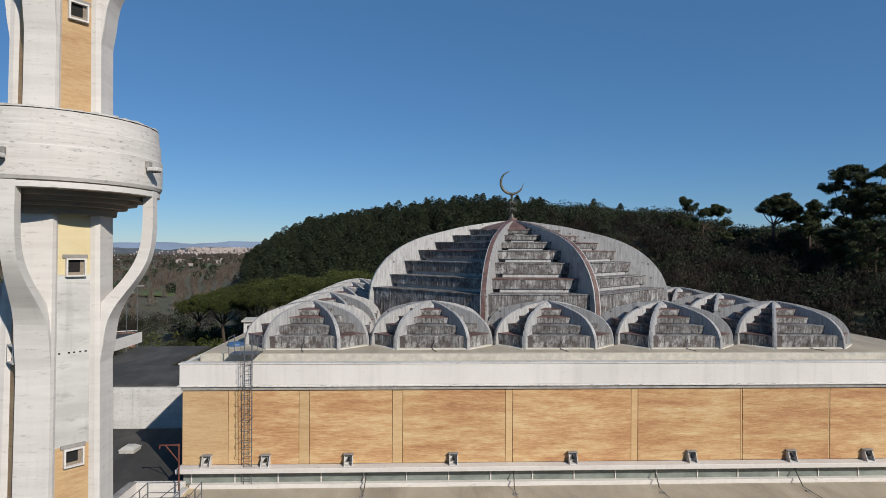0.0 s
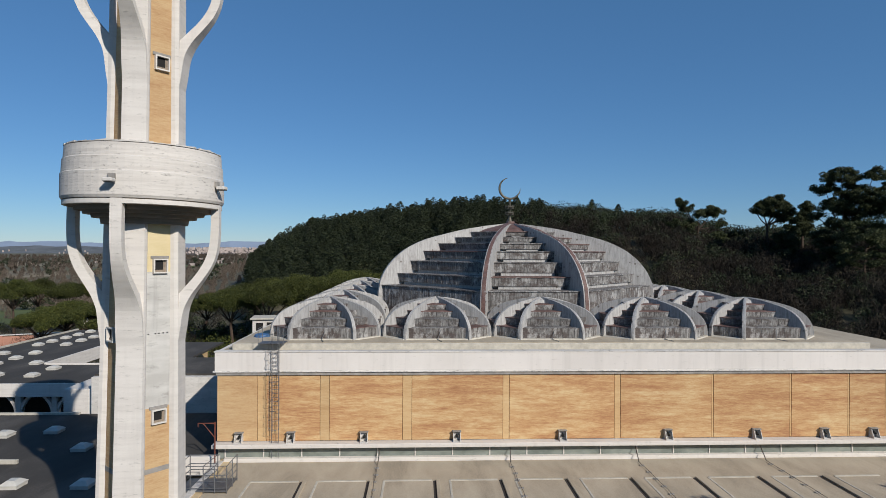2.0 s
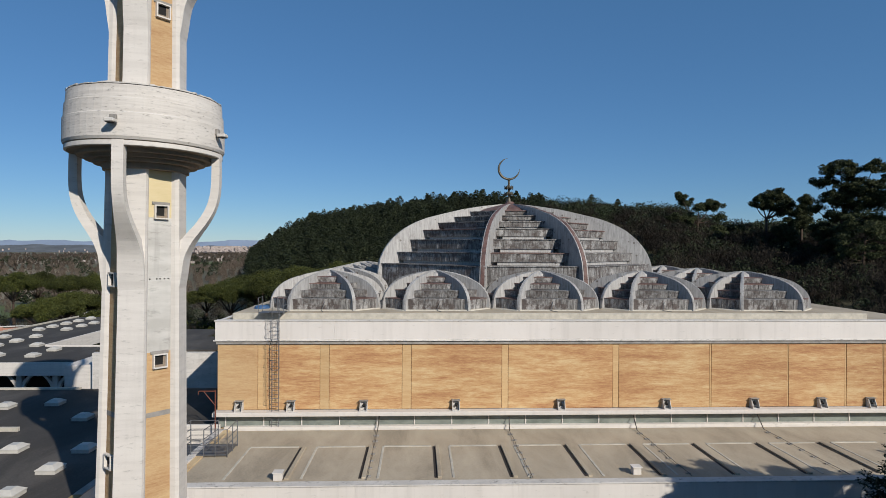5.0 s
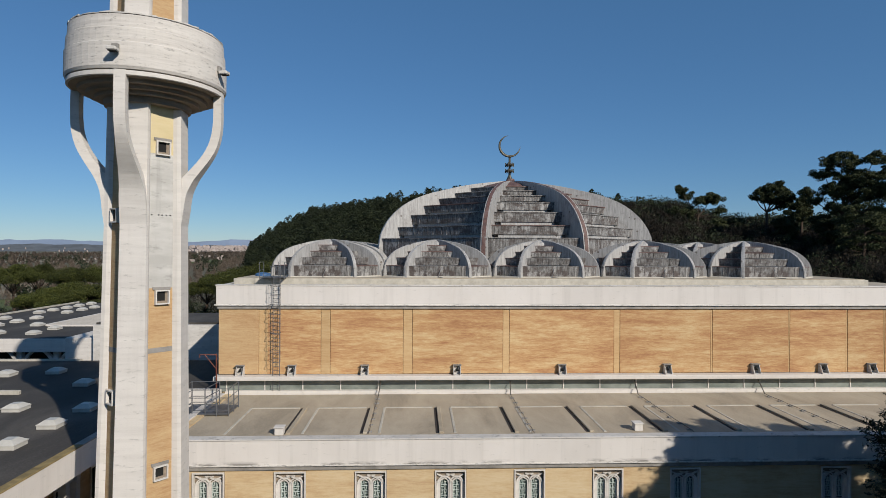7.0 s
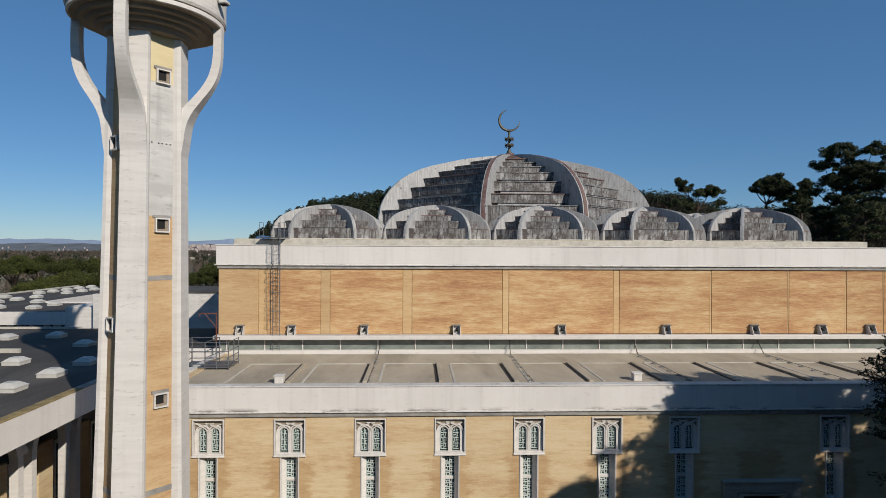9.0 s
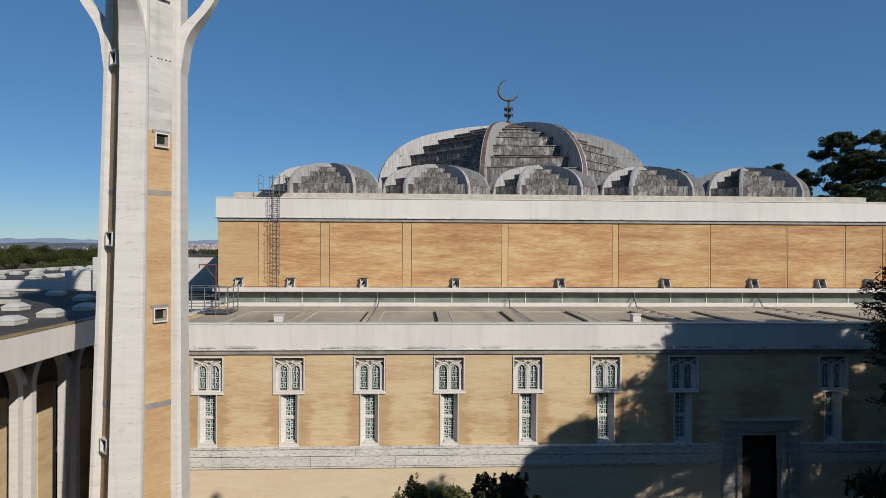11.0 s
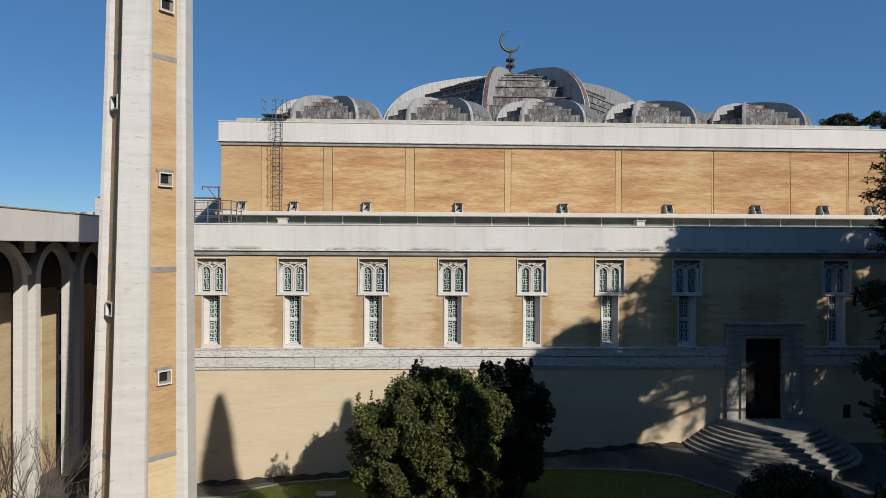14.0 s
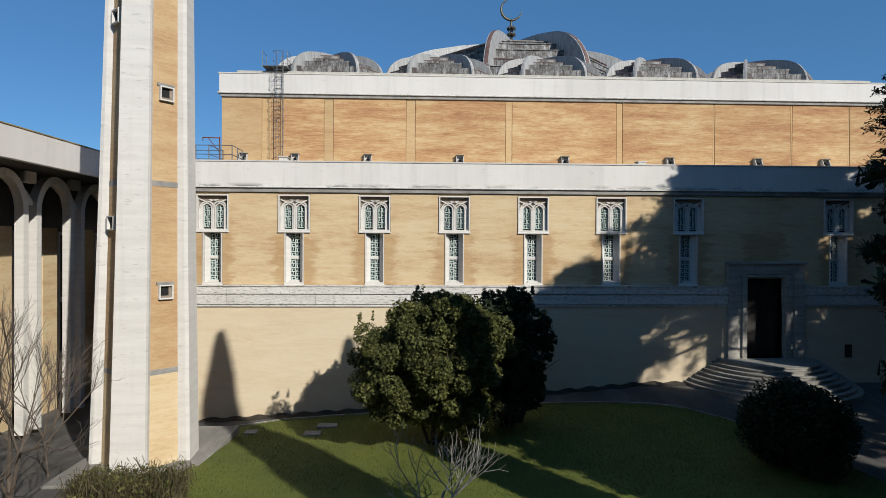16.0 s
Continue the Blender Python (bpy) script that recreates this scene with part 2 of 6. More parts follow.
was = ramp_of(rn, rl, rib_runs, [(0.30, (0.17, 0.166, 0.162)), (0.42, (0.285, 0.279, 0.272)), (0.55, (0.37, 0.363, 0.353)), (0.68, (0.45, 0.441, 0.428))])
was = mixed(rn, rl, ramp_of(rn, rl, rib_blot, [(0.53, (0, 0, 0)), (0.64, (0.6, 0.6, 0.6))]), was, (0.20, 0.185, 0.175))
was = randomised(rn, rl, was, 0.12)
bumped(rn, rl, rb, rib_runs, 0.25, 0.02)
dots = rn.new("ShaderNodeTexVoronoi")
dots.inputs["Scale"].default_value = 1.3
rl.new(coords(rn, rl, (1, 1, 1)), dots.inputs["Vector"])
rl.new(mixed(rn, rl, ramp_of(rn, rl, dots.outputs["Distance"], [(0.11, (0.85, 0.85, 0.85)), (0.16, (0, 0, 0))]), was, (0.10, 0.08, 0.07)), rb.inputs["Base Color"])
RUST, rn, rl, rb = material("rusty_brown_sheet", 0.65)
rust_f = noise_of(rn, rl, coords(rn, rl, (1, 1, 1)), 1.3, 9, 0.72)
rl.new(randomised(rn, rl, ramp_of(rn, rl, rust_f, [(0.36, (0.07, 0.045, 0.04)), (0.48, (0.135, 0.072, 0.06)), (0.57, (0.15, 0.095, 0.085)), (0.66, (0.27, 0.255, 0.245))]), 0.2), rb.inputs["Base Color"])
bumped(rn, rl, rb, rust_f, 0.3, 0.02)
ROOF_BEIGE = roofing("beige_roof_membrane", (0.465, 0.392, 0.292), (0.56, 0.48, 0.365))
ROOF_DARK = roofing("bitumen_roof", (0.050, 0.044, 0.038), (0.108, 0.096, 0.083), 0.25)
PALE_LINE = plain("pale_roof_coping", (0.56, 0.52, 0.44), 0.9, 0, 0.2, 2.0)
GROOVE = plain("dark_roof_channel", (0.035, 0.028, 0.025), 0.9, 0, 0.3, 2.0)
IRON = plain("galvanised_steel", (0.15, 0.155, 0.165), 0.55, 0.3, 0.3, 6.0)
RED_IRON = plain("rusty_red_steel", (0.20, 0.06, 0.035), 0.7, 0.2, 0.4, 6.0)
BRONZE = plain("bronze", (0.11, 0.10, 0.075), 0.5, 0.5, 0.4, 4.0)
GLASS, gn, gl, gb = material("dark_green_glass", 0.12)
gl.new(ramp_of(gn, gl, noise_of(gn, gl, coords(gn, gl, (1, 1, 1)), 1.5, 3), [(0.35, (0.012, 0.030, 0.024)), (0.7, (0.035, 0.065, 0.055))]), gb.inputs["Base Color"])
STRIP_GLASS, gn, gl, gb = material("clerestory_glass", 0.2)
gl.new(ramp_of(gn, gl, noise_of(gn, gl, coords(gn, gl, (0.5, 1, 1)), 1.2, 4), [(0.35, (0.13, 0.15, 0.135)), (0.7, (0.24, 0.265, 0.24))]), gb.inputs["Base Color"])
TRACERY = plain("pale_green_tracery", (0.60, 0.68, 0.64), 0.7, 0, 0.15, 4.0)
# Near-black; on openings and backing walls it stands for unlit depth.
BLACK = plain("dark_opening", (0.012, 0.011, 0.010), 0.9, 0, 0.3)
# Dark glass door, drawn as an opaque near-black surface.
DOOR_DARK = plain("dark_door_leaf", (0.022, 0.016, 0.012), 0.55, 0, 0.5, 2.0)
SKYLIGHT = plain("skylight_acrylic", (0.60, 0.575, 0.52), 0.45, 0, 0.12, 2.0)


# ---- shaping ----
def part(name, bm, mat, parent=None, label="", smooth=False):
    me = bpy.data.meshes.new(name)
    bmesh.ops.recalc_face_normals(bm, faces=bm.faces)
    bm.to_mesh(me)
    bm.free()
    if smooth:
        me.shade_smooth()
    me.materials.append(mat)
    ob = new(name, me)
    ob.parent = parent
    if label:
        ob["label"] = label
    return ob


def thing(name, label, category, at=(0, 0, 0), group="", kind=""):
    ob = new(name)
    ob.location = at
    ob.empty_display_size = 0.5
    return tagged(ob, label, category, group, kind)


def prism(bm, pts, z0, z1, top=None):
    """A closed upright prism on a ring of (x, y); top: another ring for its upper end."""
    top = top or pts
    a = [bm.verts.new((x, y, z0)) for x, y in pts]
    b = [bm.verts.new((x, y, z1)) for x, y in top]
    k = len(pts)
    bm.faces.new(a[::-1])
    bm.faces.new(b)
    for i in range(k):
        bm.faces.new((a[i], a[(i + 1) % k], b[(i + 1) % k], b[i]))
    return bm


def block(bm, x0, x1, y0, y1, z0, z1):
    return prism(bm, [(x0, y0), (x1, y0), (x1, y1), (x0, y1)], z0, z1)


def box(x0, x1, y0, y1, z0, z1, bevel=0.0):
    bm = block(bmesh.new(), x0, x1, y0, y1, z0, z1)
    if bevel:
        bmesh.ops.bevel(bm, geom=bm.edges[:], offset=bevel, segments=1, affect="EDGES", clamp_overlap=True)
    return bm


def bar(bm, a, b, r=0.03, sides=6):
    """A round bar from a to b."""
    a, b = Vector(a), Vector(b)
    q = (b - a).to_track_quat("Z", "Y").to_matrix()
    ra, rb = r if isinstance(r, tuple) else (r, r)
    va = [bm.verts.new(a + q @ Vector((ra * math.cos(2 * math.pi * i / sides), ra * math.sin(2 * math.pi * i / sides), 0))) for i in range(sides)]
    vb = [bm.verts.new(b + q @ Vector((rb * math.cos(2 * math.pi * i / sides), rb * math.sin(2 * math.pi * i / sides), 0))) for i in range(sides)]
    for i in range(sides):
        bm.faces.new((va[i], va[(i + 1) % sides], vb[(i + 1) % sides], vb[i]))
    bm.faces.new(va[::-1])
    bm.faces.new(vb)
    return bm


def ring_band(bm, rings, sides=48, cx=0.0, cy=0.0):
    """Turned shape: rings of (radius, z), closed at both ends."""
    vs = [[bm.verts.new((cx + r * math.cos(2 * math.pi * i / sides), cy + r * math.sin(2 * math.pi * i / sides), z)) for i in range(sides)] for r, z in rings]
    for a, b in zip(vs, vs[1:]):
        for i in range(sides):
            bm.faces.new((a[i], a[(i + 1) % sides], b[(i + 1) % sides], b[i]))
    bm.faces.new(vs[0][::-1])
    bm.faces.new(vs[-1])
    return bm


def sweep(bm, stations):
    """Joins rings of equal count into a closed tube."""
    vs = [[bm.verts.new(p) for p in s] for s in stations]
    k = len(vs[0])
    for a, b in zip(vs, vs[1:]):
        for i in range(k):
            bm.faces.new((a[i], a[(i + 1) % k], b[(i + 1) % k], b[i]))
    bm.faces.new(vs[0][::-1])
    bm.faces.new(vs[-1])
    return bm


def smoothstep(a, b, v):
    v = min(1.0, max(0.0, (v - a) / (b - a)))
    return v * v * (3 - 2 * v)


# ---- ground ----
def wall_level(x):
    """The ground's height along the foot of the hall's front."""
    return np.interp(x, [-14, -10.8, -3.9, 6.9, 12, 40], [-0.05, 0.08, 0.5, 1.45, 1.9, 1.9])


def level(x, y):
    near = 0.85 + 0.012 * x
    w = smoothstep(18.5, 26.5, y)
    z = w * float(wall_level(x)) + (1 - w) * near
    d = math.hypot(x - 10, y - 30)
    z *= 1 - smoothstep(60, 140, d)
    ang = math.degrees(math.atan2(x, y))
    # wooded hill behind the hall, falling away to the plain
    top = float(np.interp(ang, [-24, -19, -15.9, -13.9, -10.8, -6.6, -2.3, 3.7, 14, 24, 28.0, 35, 39, 70, 110], [0, 4, 16, 24, 32, 36, 40, 44, 42, 38, 31, 30, 32, 25, 0]))
    far_off = math.hypot(x, y)
    rise = smoothstep(125, 285, far_off) * (1 - 0.75 * smoothstep(380, 900, far_off))
    return z + top * rise


def spaced(reach, fine, k):
    v = np.linspace(-1, 1, k)
    return np.sign(v) * (fine * np.abs(v) * k / 2 + (reach - fine * k / 2) * np.abs(v) ** 5)


def sheet(name, xs, ys, height, mat, keep=None):
    bm = bmesh.new()
    grid = [[bm.verts.new((x, y, height(x, y))) for x in xs] for y in ys]
    for j in range(len(ys) - 1):
        for i in range(len(xs) - 1):
            if keep is None or keep((xs[i] + xs[i + 1]) / 2, (ys[j] + ys[j + 1]) / 2):
                bm.faces.new((grid[j][i], grid[j][i + 1], grid[j + 1][i + 1], grid[j + 1][i]))
    return part(name, bm, mat, None, "", True)


EARTH, en, el_, eb = material("winter_scrub_ground", 0.95)
ef = noise_of(en, el_, coords(en, el_, (1, 1, 1)), 0.02, 8, 0.7)
eg = noise_of(en, el_, coords(en, el_, (1, 1, 1)), 0.6, 6, 0.7)
el_.new(mixed(en, el_, 0.35, ramp_of(en, el_, ef, [(0.38, (0.06, 0.06, 0.026)), (0.5, (0.085, 0.07, 0.046)), (0.62, (0.05, 0.056, 0.023))]),
              ramp_of(en, el_, eg, [(0.35, (0.03, 0.035, 0.012)), (0.65, (0.14, 0.13, 0.07))])), eb.inputs["Base Color"])
LAWN, en, el_, eb = material("mown_lawn", 0.9)
ef = noise_of(en, el_, coords(en, el_, (1, 1, 1)), 0.5, 6, 0.7)
eg = noise_of(en, el_, coords(en, el_, (1, 1, 1)), 14.0, 5, 0.75)
el_.new(mixed(en, el_, 0.5, ramp_of(en, el_, ef, [(0.36, (0.062, 0.080, 0.008)), (0.64, (0.118, 0.132, 0.015))]),
              ramp_of(en, el_, eg, [(0.33, (0.042, 0.056, 0.005)), (0.66, (0.136, 0.148, 0.019))])), eb.inputs["Base Color"])
bumped(en, el_, eb, eg, 0.5, 0.05)
PAVING = roofing("worn_asphalt_paving", (0.088, 0.080, 0.072), (0.145, 0.133, 0.12), 0.8)

ground = sheet("ground", spaced(4200, 2.0, 150), spaced(4200, 2.0, 150) + 20, lambda x, y: level(x, y) - 0.06, EARTH)
tagged(ground, "winter ground with scrub and bare soil", "ground", kind="structure")


# ---- the prayer hall ----
hall = thing("mosque_hall", "ochre brick mosque hall with pale concrete bands and stepped grey domes", "mosque")
X0, X1 = -14.76, 38.0          # ends of the hall's long front
XA, XB = -15.06, 38.8          # ends of its upper storey
SPREAD = 1.021
YF, YU, YB = 27.9, 38.35, 84.0  # lower front, upper front, back
WINDOWS = [-12.08, -7.63, -3.18, 1.27, 5.72, 10.17, 14.62, 23.42]
PORTAL = 19.08

# lower storey: a core behind the brick face, open at the windows and the door
bm = bmesh.new()
holes = [(w - 0.87, w + 0.87, 10.45, 12.44) for w in WINDOWS] + [(w - 0.53, w + 0.53, 7.55, 10.45) for w in WINDOWS] + [(PORTAL - 1.02, PORTAL + 1.02, -1, 7.88)]


def pierced(bm, x0, x1, y0, y1, z0, z1, holes):
    """A wall slab with rectangular openings that go through it."""
    xs = sorted({x0, x1, *[min(max(v, x0), x1) for h in holes for v in h[:2]]})
    zs = sorted({z0, z1, *[min(max(v, z0), z1) for h in holes for v in h[2:]]})
    nx, nz = len(xs) - 1, len(zs) - 1
    mids = lambda v: [(a + b) / 2 for a, b in zip(v, v[1:])]
    solid = [[not any(h[0] < x < h[1] and h[2] < z < h[3] for h in holes) for z in mids(zs)] for x in mids(xs)]
    made = {}

    def at(i, j, k):
        if (i, j, k) not in made:
            made[i, j, k] = bm.verts.new((xs[i], (y0, y1)[k], zs[j]))
        return made[i, j, k]

    for i in range(nx):
        for j in range(nz):
            if not solid[i][j]:
                continue
            bm.faces.new((at(i, j, 0), at(i + 1, j, 0), at(i + 1, j + 1, 0), at(i, j + 1, 0)))
            bm.faces.new((at(i, j + 1, 1), at(i + 1, j + 1, 1), at(i + 1, j, 1), at(i, j, 1)))
            for di, dj, a, b in ((-1, 0, (i, j + 1), (i, j)), (1, 0, (i + 1, j), (i + 1, j + 1)), (0, -1, (i, j), (i + 1, j)), (0, 1, (i + 1, j + 1), (i, j + 1))):
                p, q = i + di, j + dj
                if not (0 <= p < nx and 0 <= q < nz and solid[p][q]):
                    bm.faces.new((at(*a, 0), at(*a, 1), at(*b, 1), at(*b, 0)))
    return bm


part("lower_wall", pierced(bm, X0, X1, YF, YF + 0.75, -1.0, 13.0, holes), BRICK_LOW, hall, "cream ochre brick wall weathered darker beside the windows")
part("plinth_wall", pierced(bmesh.new(), X0 - 0.05, X1, YF - 0.09, YF - 0.003, -1.0, 6.36, holes), PLASTER, hall, "smooth cream plaster plinth wall")
# Black wall behind the openings gives the unlit interior.
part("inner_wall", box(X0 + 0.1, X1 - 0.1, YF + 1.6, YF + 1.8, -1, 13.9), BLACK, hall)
part("side_wall", box(X0, X0 + 0.75, YF + 0.75, YB, -1.0, 14.3), BRICK_LOW, hall)
part("side_wall", box(X1 - 0.75, X1, YF + 0.75, YB, -1.0, 14.3), BRICK_LOW, hall)
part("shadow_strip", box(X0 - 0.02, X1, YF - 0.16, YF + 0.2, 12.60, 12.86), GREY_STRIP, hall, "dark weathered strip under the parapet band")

# brick bays between the windows stand a little proud
edges = [X0 + 0.02] + [v for w in WINDOWS for v in (w - 0.89, w + 0.89)] + [26.6, 26.62, 37.98]
edges = sorted(edges)
for a, b in zip(edges[0::2], edges[1::2]):
    if b - a > 0.4:
        part("brick_bay", pierced(bmesh.new(), a, b, YF - 0.045, YF - 0.002, 7.48, 12.56, [(PORTAL - 2.3, PORTAL + 2.3, 0, 8.87)]), BRICK_BAY, hall)
for a, b in zip(edges[0::2], edges[1::2]):
    if b - a > 0.4:
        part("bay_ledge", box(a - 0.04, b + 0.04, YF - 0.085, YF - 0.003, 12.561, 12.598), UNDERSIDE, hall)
# stained brick beside the narrow lower lights
for w in WINDOWS:
    for s0, s1 in ((-0.889, -0.54), (0.54, 0.889)):
        part("stained_jamb", box(w + s0, w + s1, YF - 0.0445, YF - 0.002, 7.48, 10.36), BRICK_BAY, hall)

# travertine moulding in two courses, of separate slabs
random.seed(4)
for z0, z1, dep in ((6.98, 7.40, 0.30), (6.40, 6.94, 0.24)):
    x = X0 - 0.1
    while x < X1:
        w = min(random.uniform(3.2, 5.0), X1 - x)
        gap = PORTAL - 2.05 < x + w / 2 < PORTAL + 2.05
        a, b = x, x + w - 0.008
        if a < PORTAL - 2.22 < b:
            b = PORTAL - 2.22
        elif a < PORTAL + 2.22 < b:
            a = PORTAL + 2.22
        elif gap:
            x += w
            continue
        part("moulding_slab", box(a, b, YF - dep, YF - 0.004, z0, z1, 0.015), TRAVERTINE, hall)
        x += w
part("moulding_ledge", pierced(bmesh.new(), X0 - 0.1, X1, YF - 0.19, YF - 0.004, 6.28, 6.38, [(PORTAL - 2.22, PORTAL + 2.22, 0, 9)]), TRAVERTINE, hall)
part("moulding_ledge", pierced(bmesh.new(), X0 - 0.1, X1, YF - 0.36, YF - 0.004, 7.40, 7.47, [(PORTAL - 2.22, PORTAL + 2.22, 0, 9)]), TRAVERTINE, hall)

# parapet band of pale slabs
x = X0 - 0.15
while x < X1:
    w = min(random.uniform(2.1, 2.35), X1 - x)
    part("band_slab", box(x, x + w - 0.002, YF - 0.22, YF + 0.25, 12.88, 14.24), BAND, hall)
    x += w
part("band_drip", box(X0 - 0.17, X1, YF - 0.27, YF + 0.2, 12.83, 12.90, 0.01), TRAVERTINE, hall)
part("parapet_cap", box(X0 - 0.17, X1, YF - 0.26, YF + 0.42, 14.24, 14.33, 0.02), WHITE_DIRTY, hall, "blackened concrete coping")
part("side_band", box(X0 - 0.15, X0 + 0.3, YF + 0.25, YU, 12.88, 14.24), WHITE, hall)

# low roof with recessed bays, dark channels and pale copings
part("lower_roof", box(X0 + 0.3, X1, YF + 0.25, YU + 1.0, 13.9, 14.22), ROOF_BEIGE, hall, "dusty beige membrane roof")
part("roof_kerb", box(X0 + 0.3, X1, YU - 0.42, YU + 0.25, 14.22, 14.50, 0.02), WHITE, hall)
part("roof_kerb", box(X0 - 0.15, X0 + 0.32, YF + 0.42, YU - 0.45, 14.24, 14.40, 0.02), WHITE_DIRTY, hall)
for k in range(-1, 9):
    cxk = -8.2 + 4.38 * k
    if k >= 0:
        part("roof_channel", box(cxk - 0.09, cxk + 0.09, YF + 1.0, YF + 6.35, 14.20, 14.235), GROOVE, hall, "open dark drainage channel")
        part("channel_kerb", box(cxk + 0.09, cxk + 0.34, YF + 0.9, YF + 6.40, 14.20, 14.33, 0.02), ROOF_BEIGE, hall)
    part("roof_coping", box(cxk + 1.05, cxk + 4.2, YF + 6.35, YF + 6.55, 14.2, 14.26, 0.01), PALE_LINE, hall)
    part("roof_coping", box(cxk + 0.95, cxk + 1.1, YF + 1.0, YF + 6.45, 14.2, 14.245, 0.01), PALE_LINE, hall)


# a two-light window over a narrow grille window, one opening in a pale frame
def pane_grid(bm, x0, x1, y, z0, z1, nx, nz, t):
    """A grille of staggered bars, like woven key-work."""
    w, h = (x1 - x0) / nx, (z1 - z0) / nz
    for i in range(nx + 1):
        block(bm, x0 + i * w - t, x0 + i * w + t, y, y + 0.05, z0, z1)
    for j in range(nz + 1):
        block(bm, x0, x1, y - 0.006, y + 0.044, z0 + j * h - t, z0 + j * h + t)
    for i in range(nx):
        for j in range(nz):
            u, v = x0 + i * w, z0 + j * h
            if (i + j) % 2:
                block(bm, u + w * 0.5 - t * 0.8, u + w * 0.5 + t * 0.8, y + 0.004, y + 0.04, v + h * 0.3, v + h)
                block(bm, u, u + w * 0.5, y + 0.006, y + 0.042, v + h * 0.3 - t * 0.8, v + h * 0.3 + t * 0.8)
            else:
                block(bm, u, u + w, y + 0.002, y + 0.042, v + h * 0.6 - t * 0.8, v + h * 0.6 + t * 0.8)
                block(bm, u + w * 0.35 - t * 0.8, u + w * 0.35 + t * 0.8, y + 0.003, y + 0.04, v, v + h * 0.6)
    return bm


def arch_points(cx, half, z0, spring, k=7):
    """A pointed arch's outline from the left foot to the right foot."""
    pts = [(cx - half, z0)]
    rad = half * 2.0
    for i in range(k + 1):
        a = math.pi - (math.pi / 3) * i / k
        pts.append((cx + half + rad * math.cos(a), spring + rad * 0.66 * math.sin(a)))
    for i in range(k, -1, -1):
        a = math.pi - (math.pi / 3) * i / k
        pts.append((cx - half - rad * math.cos(a), spring + rad * 0.66 * math.sin(a)))
    pts.append((cx + half, z0))
    return pts


def strip(bm, pts, y0, y1, w):
    """A flat bar of width w along a line of (x, z) points."""
    stations = []
    for i, (x, z) in enumerate(pts):
        a, b = pts[max(0, i - 1)], pts[min(len(pts) - 1, i + 1)]
        dx, dz = b[0] - a[0], b[1] - a[1]
        d = math.hypot(dx, dz) or 1
        nx, nz = -dz / d * w / 2, dx / d * w / 2
        stations.append([(x - nx, y0, z - nz), (x + nx, y0, z + nz), (x + nx, y1, z + nz), (x - nx, y1, z - nz)])
    return sweep(bm, stations)


